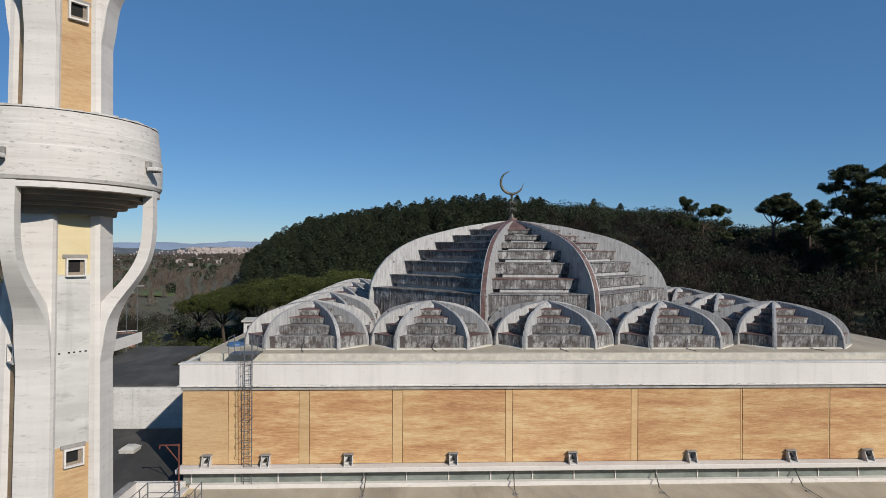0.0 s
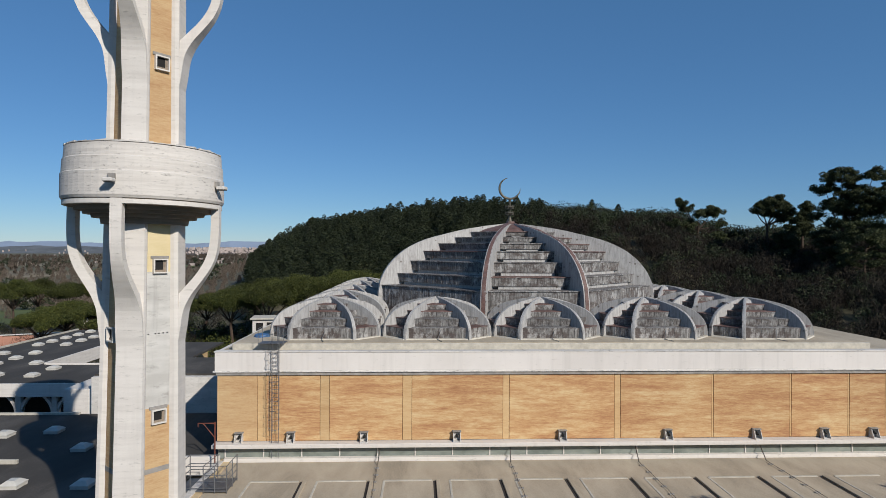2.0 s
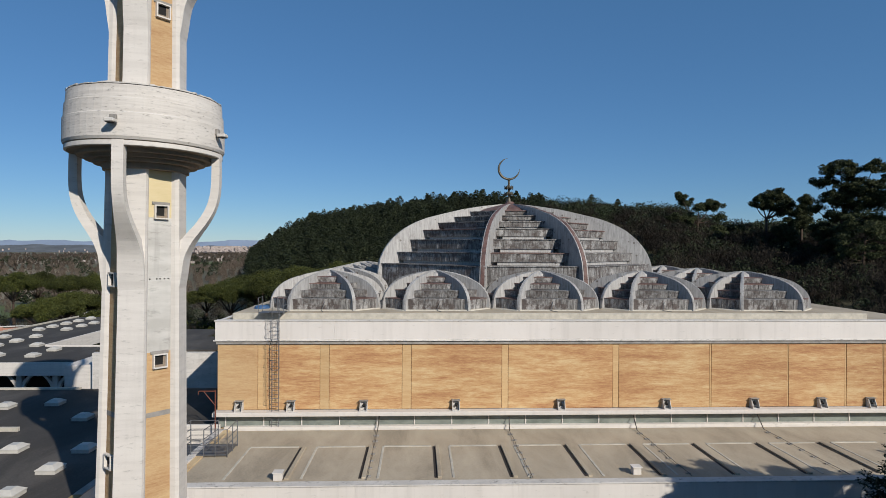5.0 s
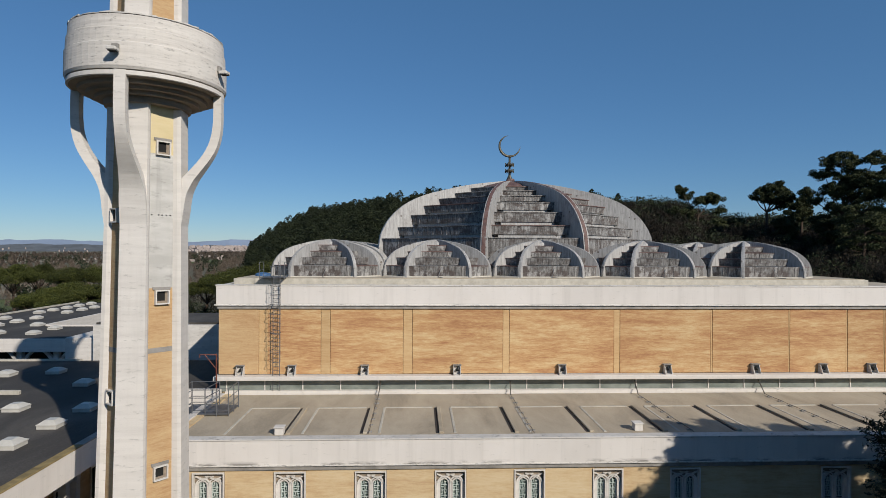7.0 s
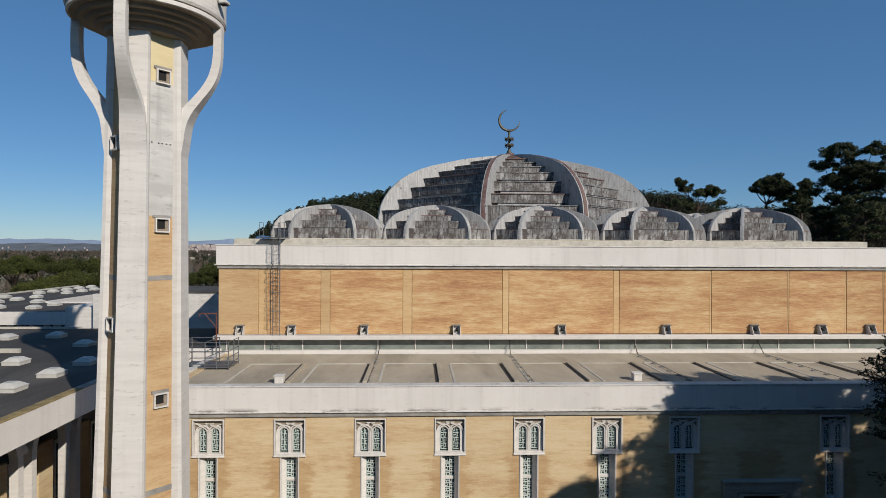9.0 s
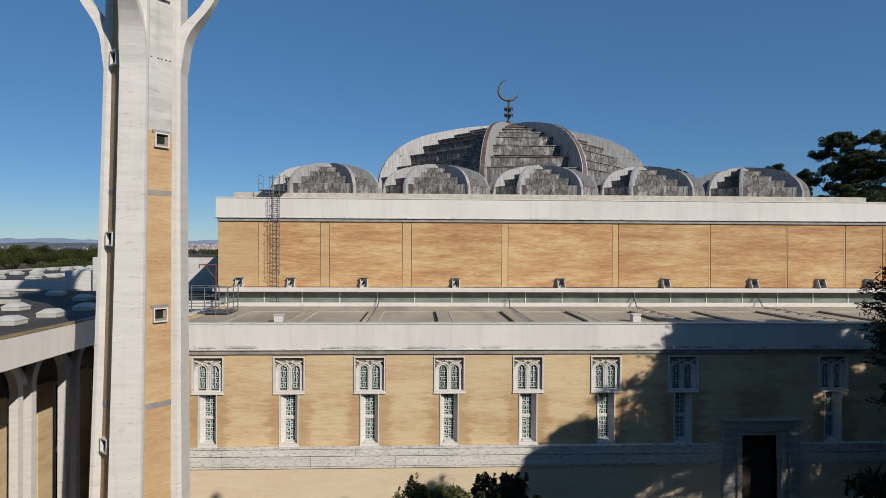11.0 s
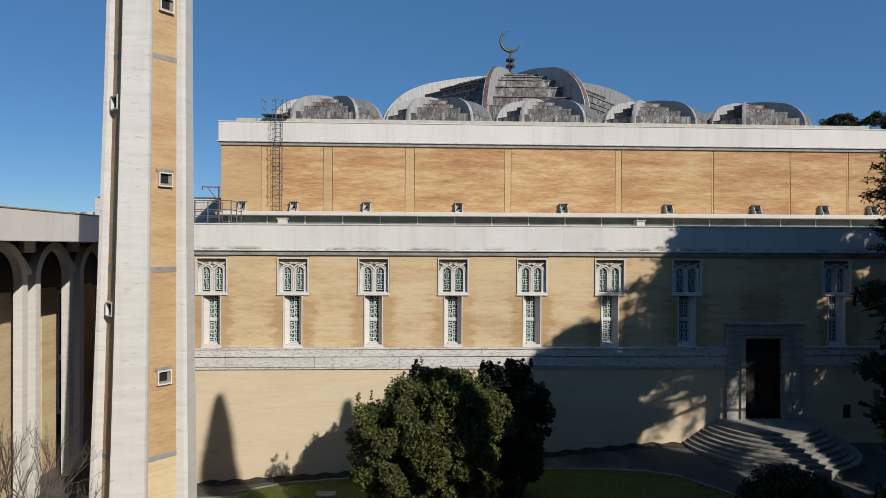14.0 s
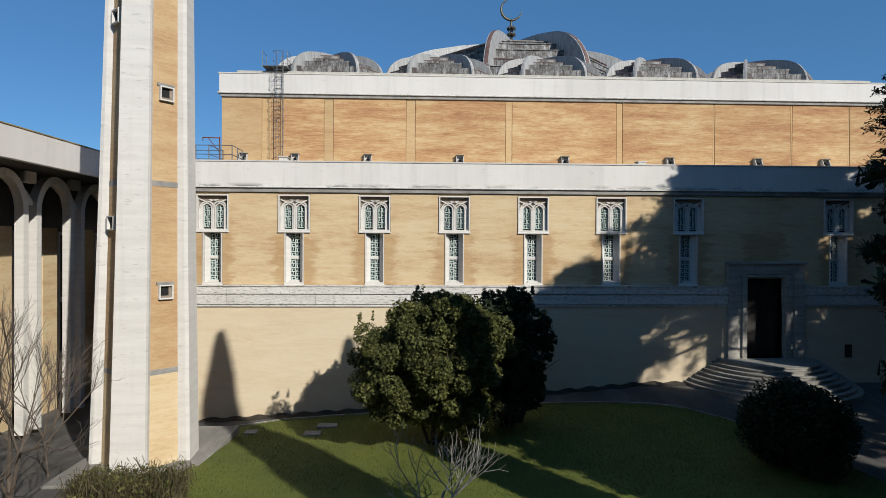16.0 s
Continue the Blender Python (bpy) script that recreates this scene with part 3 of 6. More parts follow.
def window_unit(parent):
    """Built about x = 0; a thin proud frame, deep splayed white reveals and the lights far back in them."""
    win = part("window", pierced(bmesh.new(), -0.87, 0.87, YF - 0.11, YF + 0.66, 10.36, 12.46, [(-0.80, 0.80, 10.52, 12.39)]), WHITE, parent, "pale stone window with twin pointed lights over a narrow grille")
    part("lower_frame", pierced(bmesh.new(), -0.53, 0.53, YF - 0.09, YF + 0.66, 7.46, 10.356, [(-0.475, 0.475, 7.62, 10.34)]), WHITE, win)
    part("sill", box(-0.90, 0.90, YF - 0.135, YF + 0.05, 10.355, 10.44, 0.02), WHITE, win)
    part("sill", box(-0.55, 0.55, YF - 0.14, YF + 0.05, 7.44, 7.54, 0.02), WHITE, win)
    yb = YF + 0.12
    Z = lambda z: 10.52 + (z - 10.46) * 0.905
    screen = bmesh.new()
    # the stone screen round the two pointed lights
    for s in (-1, 1):
        c = s * 0.345
        outline = [(x, Z(z)) for x, z in arch_points(c, 0.25, 10.5, 11.78)]
        strip(screen, outline, yb - 0.05, yb + 0.1, 0.05)
        for (xa, za), (xb, zb) in zip(outline, outline[1:]):
            edge = c - 0.40 if (xa + xb) / 2 < c else c + 0.40
            if abs(za - zb) > 1e-4 and (za + zb) / 2 < Z(11.92):
                vs = [[screen.verts.new((u, yy, v)) for u, v in ((edge, za), (xa, za), (xb, zb), (edge, zb))] for yy in (yb - 0.02, yb + 0.09)]
                screen.faces.new(vs[0])
                screen.faces.new(vs[1][::-1])
                for q in range(4):
                    screen.faces.new((vs[0][q], vs[0][(q + 1) % 4], vs[1][(q + 1) % 4], vs[1][q]))
    for s in (-1, 1):
        strip(screen, [(s * 0.69, Z(10.5)), (s * 0.69, Z(11.84))], yb - 0.045, yb + 0.1, 0.19)
        # a hood over each light, and the long arcs that interlace above the mullion
        hood = [(s * 0.345 + 0.36 * math.cos(q), Z(11.80 + 0.37 * math.sin(q))) for q in [math.pi * i / 14 for i in range(15)]]
        strip(screen, hood, yb - 0.075, yb + 0.06, 0.06)
        arc = [(s * (0.745 - 0.98 * t), Z(11.84 + 0.46 * math.sin(1.5 * t))) for t in [i / 11 for i in range(12)]]
        strip(screen, arc, yb - 0.06, yb + 0.06, 0.05)
        flick = [(s * (0.42 + 0.34 * t), Z(12.16 + 0.16 * t)) for t in [i / 4 for i in range(5)]]
        strip(screen, flick, yb - 0.07, yb + 0.05, 0.055)
    strip(screen, [(0, Z(10.46)), (0, Z(12.02))], yb - 0.055, yb + 0.1, 0.10)
    part("tracery", screen, WHITE, win)
    # Brown plate whose colour gives the shade behind the arcs.
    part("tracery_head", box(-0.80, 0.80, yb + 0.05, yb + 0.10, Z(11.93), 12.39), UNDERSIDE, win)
    part("inner_sill", box(-0.80, 0.80, YF - 0.06, yb + 0.1, 10.50, 10.56, 0.01), WHITE, win)
    part("pane", box(-0.80, 0.80, yb + 0.11, yb + 0.13, 10.50, 12.39), GLASS, win)
    g = bmesh.new()
    for s in (-1, 1):
        pane_grid(g, s * 0.345 - 0.18, s * 0.345 + 0.18, yb + 0.06, Z(10.62), Z(11.94), 2, 4, 0.016)
    part("grille", g, TRACERY, win)
    yb = YF + 0.34
    part("pane", box(-0.475, 0.475, yb + 0.11, yb + 0.13, 7.62, 10.34), GLASS, win)
    part("transom", box(-0.30, 0.30, yb - 0.03, yb + 0.12, 8.90, 9.06, 0.01), WHITE, win)
    for s in (-1, 1):
        jamb = bmesh.new()
        ring = [(s * 0.27, yb - 0.02), (s * 0.47, YF + 0.10), (s * 0.474, yb + 0.105), (s * 0.27, yb + 0.105)]
        part("jamb", prism(jamb, ring if s < 0 else ring[::-1], 7.62, 10.34), WHITE, win)
    part("inner_sill", box(-0.27, 0.27, YF + 0.02, yb + 0.08, 7.60, 7.70, 0.01), WHITE, win)
    g = pane_grid(bmesh.new(), -0.265, 0.265, yb + 0.03, 9.07, 10.33, 2, 5, 0.025)
    pane_grid(g, -0.265, 0.265, yb + 0.03, 7.72, 8.89, 2, 5, 0.025)
    part("grille", g, TRACERY, win)
    return win


first = window_unit(hall)
first.location.x = WINDOWS[0]
for w in WINDOWS[1:]:
    copy_thing(first, Matrix.Translation((w, 0, 0)))

# stepped stone portal, dark door, curved steps
door = part("portal", pierced(bmesh.new(), PORTAL - 2.22, PORTAL + 2.22, YF - 0.30, YF - 0.005, 1.0, 8.72, [(PORTAL - 1.66, PORTAL + 1.66, 0, 8.18)]), STONE, hall, "weathered stone portal with stepped mouldings")
part("portal_moulding", pierced(bmesh.new(), PORTAL - 1.66, PORTAL + 1.66, YF - 0.20, YF - 0.006, 1.0, 8.18, [(PORTAL - 1.40, PORTAL + 1.40, 0, 8.08)]), STONE, door)
part("portal_moulding", pierced(bmesh.new(), PORTAL - 1.40, PORTAL + 1.40, YF - 0.32, YF + 0.4, 1.0, 8.08, [(PORTAL - 1.14, PORTAL + 1.14, 0, 7.98)]), STONE, door)
part("portal_moulding", pierced(bmesh.new(), PORTAL - 1.14, PORTAL + 1.14, YF - 0.12, YF + 0.5, 1.0, 7.98, [(PORTAL - 1.02, PORTAL + 1.02, 0, 7.88)]), STONE, door)
part("cornice", box(PORTAL - 2.32, PORTAL + 2.32, YF - 0.42, YF - 0.006, 8.72, 8.86, 0.03), STONE, door)
for s in (-1, 1):
    part("door_leaf", box(PORTAL - 1.01 if s < 0 else PORTAL + 0.01, PORTAL - 0.01 if s < 0 else PORTAL + 1.01, YF + 0.30, YF + 0.40, 3.34, 7.87, 0.02), DOOR_DARK, door, "closed dark glass door leaf")
part("side_vent", box(PORTAL + 4.75, PORTAL + 5.15, YF - 0.14, YF - 0.06, 3.35, 4.1, 0.02), BLACK, hall, "small dark vent opening")

steps = thing("curved_steps", "worn travertine half-round steps below the portal", "steps", (PORTAL, YF, 1.9))
for i in range(8):
    r, zt = 2.75 + 0.27 * i, 3.34 - 0.18 * i
    pts = [(r * math.cos(math.pi + math.pi * k / 40), -0.1 + r * math.sin(math.pi + math.pi * k / 40)) for k in range(41)]
    bm = prism(bmesh.new(), pts, 0.2 - 1.9, zt - 0.07 - 1.9)
    r2 = r + 0.035
    pts = [(r2 * math.cos(math.pi + math.pi * k / 40), -0.1 + r2 * math.sin(math.pi + math.pi * k / 40)) for k in range(41)]
    prism(bm, pts, zt - 0.07 - 1.9, zt - 1.9)
    part("step", bm, STEPSTONE, steps)

# upper storey
part("upper_core", box(XA + 0.2, XB, YU + 0.12, YB, 14.0, 21.9), BRICK_EDGE, hall)
JOINTS = [-15.06, -12.17, -11.52, -7.68, -7.01, -1.69, -1.02, 5.67, 6.14, 13.98, 14.43, 21.33, 21.46, 27.30, 27.42, 31.78, 31.90, 34.70, 34.82, 38.79]
for i, (a, b) in enumerate(zip(JOINTS, JOINTS[1:])):
    wide = b - a > 1
    dep = 0.0 if wide else 0.02
    part("brick_panel", box(a + 0.013, b - 0.013, YU + dep, YU + 0.115, 15.64, 20.42, 0.01), (BRICK_UP if i else BRICK_MIN) if wide else BRICK_EDGE, hall)
part("panel_backing", box(XA + 0.03, XB, YU + 0.1, YU + 0.118, 15.55, 20.6), plain("brown_joint_shadow", (0.10, 0.06, 0.035), 0.95), hall)
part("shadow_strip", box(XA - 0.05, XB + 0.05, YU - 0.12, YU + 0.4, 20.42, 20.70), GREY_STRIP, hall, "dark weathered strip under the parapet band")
x = XA - 0.12
while x < XB:
    w = min(random.uniform(7.5, 9.5), XB + 0.2 - x)
    part("band_slab", box(x, x + w - 0.003, YU - 0.16, YU + 0.3, 20.69, 22.06), BAND, hall)
    x += w
part("band_drip", box(XA - 0.25, XB + 0.3, YU - 0.24, YU + 0.3, 20.64, 20.73, 0.015), TRAVERTINE, hall)
part("parapet_cap", box(XA - 0.2, XB + 0.25, YU - 0.20, YU + 0.5, 22.06, 22.15, 0.02), WHITE_DIRTY, hall)
part("side_band", box(XA - 0.12, XA + 0.2, YU + 0.3, YB, 20.72, 22.10), WHITE, hall)
part("upper_roof", box(XA + 0.2, XB, YU + 0.3, YB, 21.9, 22.1), ROOF_BEIGE, hall)
part("ledge", box(XA - 0.15, XB + 0.1, YU - 0.72, YU + 0.2, 15.30, 15.60, 0.03), WHITE, hall, "projecting white concrete ledge")
part("clerestory_glass", box(XA + 0.1, XB, YU - 0.03, YU + 0.1, 14.4, 15.32), STRIP_GLASS, hall, "dusty green-grey clerestory glass strip")
for k in range(18):
    part("mullion", box(-14.44 + 2.736 * k - 0.035, -14.44 + 2.736 * k + 0.035, YU - 0.09, YU - 0.02, 14.45, 15.31), WHITE, hall)
part("dome_platform", box(-14.23, 34.1, YU + 0.75, YB - 1, 22.08, 22.56, 0.03), PALE_LINE, hall, "pale concrete platform under the domes")
part("platform_roof", box(-14.08, 33.95, YU + 0.95, YB - 1.2, 22.5, 22.6), ROOF_BEIGE, hall)


# ---- domes ----
def dome(parent, name, a, b, base, tiers, crown, rib_w, rib_in, profile, label, copper):
    """Eight fins on the points (a, b) and their mirrors; between them straight stepped courses."""
    R = math.hypot(a, b)
    t0 = math.atan2(a, b)
    angles = sorted(((q * math.pi / 2 + s * t0) for q in range(4) for s in (-1, 1)))
    bm = bmesh.new()
    ring_band(bm, [(tiers[0][0] * 0.9, base - 0.1), (tiers[-1][0] * 0.5, crown - 0.4)], 16)
    core = part(name, bm, LEAD, parent, label)
    for i, th in enumerate(angles):
        nxt = angles[(i + 1) % 8] + (2 * math.pi if i == 7 else 0)
        mid, half = (th + nxt) / 2, (nxt - th) / 2
        z0 = base
        for j, (r, z1) in enumerate(tiers):
            # r is the distance of an axis-facing course; the diagonal courses keep the same fin radius
            rr = r / math.cos(t0) * math.cos(half) if half > t0 + 0.02 or half < t0 - 0.02 else r
            nr = tiers[j + 1][0] if j + 1 < len(tiers) else r * 0.35
            nr = nr / math.cos(t0) * math.cos(half) if half > t0 + 0.02 or half < t0 - 0.02 else nr
            if half < t0 - 0.02 or half > t0 + 0.02:
                rr, nr = rr + (0.3 if copper else 0.1), nr + (0.3 if copper else 0.1)
            w = rr * math.tan(half) * 0.985
            w2 = max(0.05, (nr - 0.35) * math.tan(half))
            lip = (0.045 if copper else 0.030) * (z1 - base + 2) ** 0.3
            h = z1 - z0
            ca, sa = math.sin(mid), -math.cos(mid)
            P = lambda u, d, z: (d * ca - u * sa, d * sa + u * ca, z)
            bmt = bmesh.new()
            # pleated riser leaning out a little over a recessed foot
            foot = z0 + h * ((0.27 if copper else 0.11) if j else 0.0)
            m = max(3, int(w * 2 / (0.62 if copper else 0.42)))
            prof = []
            for k in range(m):
                u0, u1 = -w + 2 * w * k / m, -w + 2 * w * (k + 1) / m
                sag = random.uniform(-0.008, 0.008)
                prof += [(u0 + 0.02, sag), (u1 - 0.025, sag), (u1 - 0.02, 0.014), (u1, 0.014)]
            lo = [bmt.verts.new(P(u, rr - 0.03 + d, foot)) for u, d in prof]
            hi = [bmt.verts.new(P(u, rr + 0.04 + d, z1 - lip * 1.2)) for u, d in prof]
            for q in range(len(prof) - 1):
                bmt.faces.new((lo[q], lo[q + 1], hi[q + 1], hi[q]))
            kl = [bmt.verts.new(P(-w2, nr - 0.35, foot)), bmt.verts.new(P(w2, nr - 0.35, foot))]
            kh = [bmt.verts.new(P(-w2, nr - 0.35, z1 + 0.02)), bmt.verts.new(P(w2, nr - 0.35, z1 + 0.02))]
            bmt.faces.new(lo[::-1] + kl)
            bmt.faces.new(hi + kh[::-1])
            bmt.faces.new((lo[0], hi[0], kh[0], kl[0]))
            bmt.faces.new((lo[-1], kl[1], kh[1], hi[-1]))
            bmt.faces.new((kl[0], kh[0], kh[1], kl[1]))
            course = part("course", bmt, LEAD, core)
            if j:
                back = 0.5 if copper else 0.36
                fb = bmesh.new()
                q0 = [P(-w, rr - back, z0 - 0.05), P(w, rr - back, z0 - 0.05), P(w * 0.8, rr - back - 0.5, z0 - 0.05), P(-w * 0.8, rr - back - 0.5, z0 - 0.05)]
                q0 = [fb.verts.new(p) for p in q0]
                q1 = [fb.verts.new((v.co.x, v.co.y, foot + 0.02)) for v in q0]
                for q in range(4):
                    fb.faces.new((q0[q], q0[(q + 1) % 4], q1[(q + 1) % 4], q1[q]))
                fb.faces.new(q0[::-1])
                fb.faces.new(q1)
                part("recess", fb, LEAD, core)
                # the lighter foot of the course, shorter than the course and open at both ends
                us = w - (0.85 if copper else 0.30)
                if us > 0.25:
                    back = 0.16 if copper else 0.10
                    fb = bmesh.new()
                    q0 = [fb.verts.new(P(u, d, z0 - 0.03)) for u, d in ((-us, rr - back), (us, rr - back), (us, rr - back - 0.3), (-us, rr - back - 0.3))]
                    q1 = [fb.verts.new((v.co.x, v.co.y, foot + 0.02)) for v in q0]
                    for q in range(4):
                        fb.faces.new((q0[q], q0[(q + 1) % 4], q1[(q + 1) % 4], q1[q]))
                    fb.faces.new(q0[::-1])
                    fb.faces.new(q1)
                    part("course_foot", fb, RIBGREY, core)
            lb = bmesh.new()
            lv = [P(-w - 0.02, rr + (0.12 if copper else 0.055), z1 - lip), P(w + 0.02, rr + (0.12 if copper else 0.055), z1 - lip), P(w + 0.02, rr + (0.12 if copper else 0.055), z1), P(-w - 0.02, rr + (0.12 if copper else 0.055), z1)]
            lk = [P(-w2, nr - 0.3, z1 - lip), P(w2, nr - 0.3, z1 - lip), P(w2, nr - 0.3, z1 + 0.03), P(-w2, nr - 0.3, z1 + 0.03)]
            lv, lk = [lb.verts.new(p) for p in lv], [lb.verts.new(p) for p in lk]
            for q in range(4):
                lb.faces.new((lv[q], lv[(q + 1) % 4], lk[(q + 1) % 4], lk[q]))
            lb.faces.new(lv[::-1])
            lb.faces.new(lk)
            part("lip", lb, RUST if random.random() < (0.22 if copper else 0.8) else LEAD, core)
            z0 = z1
        if copper:
            cb = bmesh.new()
            wt = tiers[-1][0] * math.tan(half) * 0.62
            rt = tiers[-1][0] * 0.70
            q0 = [cb.verts.new(P(u, d, tiers[-1][1] - 0.1)) for u, d in ((-wt, rt), (wt, rt), (wt * 0.3, rt * 0.3), (-wt * 0.3, rt * 0.3))]
            q1 = [cb.verts.new(P(u, d, z)) for u, d, z in ((-wt * 0.92, rt - 0.06, crown - 0.36), (wt * 0.92, rt - 0.06, crown - 0.36), (wt * 0.3, rt * 0.3, crown - 0.15), (-wt * 0.3, rt * 0.3, crown - 0.15))]
            for q in range(4):
                cb.faces.new((q0[q], q0[(q + 1) % 4], q1[(q + 1) % 4], q1[q]))
            cb.faces.new(q0[::-1])
            cb.faces.new(q1)
            part("crown_block", cb, RUST, core, "rust-brown sheet block under the crown")
    # fins
    for th in angles:
        ca, sa = math.sin(th), -math.cos(th)
        st, edge = [], []
        N = 26
        for k in range(N + 1):
            f = k / N
            r, z = profile(f)
            r2, z2 = profile(max(0, f - 0.02))
            r3, z3 = profile(min(1, f + 0.02))
            tr, tz = r3 - r2, z3 - z2
            d = math.hypot(tr, tz)
            nr, nz = tz / d, -tr / d
            deep = rib_in * (1 - 0.6 * f)
            wd = rib_w * (1 - 0.35 * f) / 2
            P = lambda u, off: ((r + nr * off) * ca - u * sa, (r + nr * off) * sa + u * ca, z + nz * off)
            st.append([P(-wd, 0), P(wd, 0), P(wd, -deep), P(-wd, -deep)])
            e = wd * (0.62 if copper else 0.45)
            edge.append([P(-e, 0.06 * rib_w), P(e, 0.06 * rib_w), P(e, -0.05), P(-e, -0.05)])
        fin = part("rib", sweep(bmesh.new(), st), RIBGREY, core, "grey sheet-clad dome rib")
        part("rib_cap", sweep(bmesh.new(), edge), RUST if copper and abs(th) < 1.2 else RIBGREY, core)
    for ob in [core] + core.children_recursive:
        ob.data.transform(Matrix.Diagonal((SPREAD, SPREAD, 1, 1)))
    return core


BASE = 22.58


# the domes' outline, as shares of radius and height: full flanks and a slightly pointed crown
OUTLINE = [(1.0, 0.0), (1.0, 0.12), (0.98, 0.26), (0.925, 0.45), (0.81, 0.645), (0.66, 0.774), (0.37, 0.91), (0.16, 0.972), (0.02, 1.0)]
RUNS = np.concatenate([[0], np.cumsum([math.hypot(a[0] - b[0], (a[1] - b[1]) * 0.6) for a, b in zip(OUTLINE, OUTLINE[1:])])])
RUNS = RUNS / RUNS[-1]


def outline(f):
    out = [0.0, 0.0]
    for d in (-0.05, -0.025, 0, 0.025, 0.05):
        g = min(1, max(0, f + d * min(1, f * 12, (1 - f) * 12)))
        out[0] += float(np.interp(g, RUNS, [p[0] for p in OUTLINE])) / 5
        out[1] += float(np.interp(g, RUNS, [p[1] for p in OUTLINE])) / 5
    return out


def big_profile(f):
    r, h = outline(f)
    return (15.0 * r + 0.1, BASE + 1.65 * min(1, f * 9) + 8.25 * h)


def small_profile(f):
    r, h = outline(f)
    return (4.86 * r + 0.05, BASE + 0.25 * min(1, f * 9) + 2.75 * h)


random.seed(11)
DOME_X, DOME_Y, PITCH_X, PITCH_Y = 9.77, 61.68, 8.86, 8.42
big = dome(hall, "main_dome", 4.5, 14.2, BASE, [(13.7, 25.85), (12.1, 27.05), (10.75, 28.35), (9.4, 29.4), (7.8, 30.2), (6.05, 30.88), (4.3, 31.5)], 32.2, 0.56, 4.2,
           big_profile, "large stepped dome of weathered grey sheet with rusty ribs", True)
big.location = (DOME_X, DOME_Y, 0)
cap = bmesh.new()
ring_band(cap, [(4.2, 31.4), (3.2, 31.85), (1.4, 32.3), (0.5, 32.55), (0.45, 32.75)], 16)
part("dome_cap", cap, RUST, big, "rust-red sheet cap")
small = dome(hall, "small_dome", 2.45, 4.2, BASE, [(3.97, 23.48), (3.2, 24.10), (2.3, 24.60), (1.5, 25.10)], 25.3, 0.27, 2.1,
             small_profile, "small stepped dome of streaked grey sheet", False)
cap = bmesh.new()
ring_band(cap, [(0.75, 24.95), (0.62, 25.32), (0.25, 25.54)], 12)
part("dome_cap", cap, RIBGREY, small)
rim = bmesh.new()
ring = [(-2.75, -4.5), (2.75, -4.5), (4.5, -2.75), (4.5, 2.75), (2.75, 4.5), (-2.75, 4.5), (-4.5, 2.75), (-4.5, -2.75)]
prism(rim, [(x * 0.97, y * 0.97) for x, y in ring], BASE, BASE + 0.10, [(x * 0.955, y * 0.955) for x, y in ring])
part("base_rim", rim, PALE_LINE, small)
placed = False
for i in range(-2, 3):
    for j in range(-2, 3):
        if max(abs(i), abs(j)) < 2:
            continue
        at = (DOME_X + PITCH_X * i, DOME_Y + PITCH_Y * j, 0)
        if not placed:
            small.location = at
            placed = True
        else:
            copy_thing(small, Matrix.Translation(at))

for i in range(-2, 3):
    x = DOME_X + PITCH_X * i + 0.15
    rod = thing("conductor_rod", "thin bent lightning conductor at the foot of a small dome", "conductor", (x, DOME_Y - 2 * PITCH_Y - 4.3, BASE), "dome conductors")
    part("wire", bar(bmesh.new(), (0.1, 0.25, 0.75), (-0.12, -0.1, 0.06), 0.025, 5), IRON, rod)
    part("wire", bar(bmesh.new(), (-0.12, -0.1, 0.06), (0.15, -1.1, 0.06), 0.025, 5), IRON, rod)

# crescent on its staff
finial = thing("crescent_finial", "dark bronze crescent on a knobbed staff over the dome", "finial", (DOME_X - 0.1, DOME_Y, 32.5))
bm = bmesh.new()
ring_band(bm, [(0.45, 0.0), (0.28, 0.35), (0.14, 0.7), (0.12, 1.1), (0.12, 2.6), (0.2, 2.75), (0.05, 2.95)], 12)
part("staff", bm, BRONZE, finial)
for z in (1.15, 1.85):
    bm = bmesh.new()
    ring_band(bm, [(0.1, z - 0.16), (0.42, z - 0.1), (0.5, z), (0.42, z + 0.1), (0.1, z + 0.16)], 16)
    knob = part("knob", bm, BRONZE, finial)
    for k in range(6):
        a = k * math.pi / 3
        part("petal", bar(bmesh.new(), (0.45 * math.cos(a), 0.45 * math.sin(a), z - 0.22), (0.45 * math.cos(a), 0.45 * math.sin(a), z + 0.22), 0.06), BRONZE, knob)
st = []
for k in range(33):
    a = radians(118 + 262 * k / 32 - 20)
    f = math.sin(math.pi * k / 32) ** 0.8
    w = 0.02 + 0.20 * f
    c, s = math.cos(a), math.sin(a)
    R, zc = 1.22, 3.98
    x, z = R * c, zc + R * s
    st.append([(x - w * c * 0.9, -0.08 * f - 0.01, z - w * s * 0.9), (x + w * c * 0.25, -0.12 * f - 0.01, z + w * s * 0.25), (x + w * c * 0.35, 0, z + w * s * 0.35), (x + w * c * 0.25, 0.12 * f + 0.01, z + w * s * 0.25), (x - w * c * 0.9, 0.08 * f + 0.01, z - w * s * 0.9)])
part("crescent", sweep(bmesh.new(), st), BRONZE, finial, smooth=True)


# ---- minaret ----
MX, MY = -11.9, 20.0
minaret = thing("minaret", "tall pale concrete minaret with ochre brick panels and a round balcony", "minaret", (MX - 0.24, MY, -0.08))
LEAN = 0.0095          # it leans very slightly and stands a little turned to the hall
minaret.rotation_euler = (0, LEAN, radians(5))


def shaft_half(z):
    return np.interp(z, [0, 10, 20, 28, 33, 34, 41], [1.98, 1.76, 1.575, 1.465, 1.41, 1.40, 1.33])


def quarter(p, k):
    """A plan point turned by k quarter turns."""
    for _ in range(k):
        p = (-p[1], p[0])
    return p


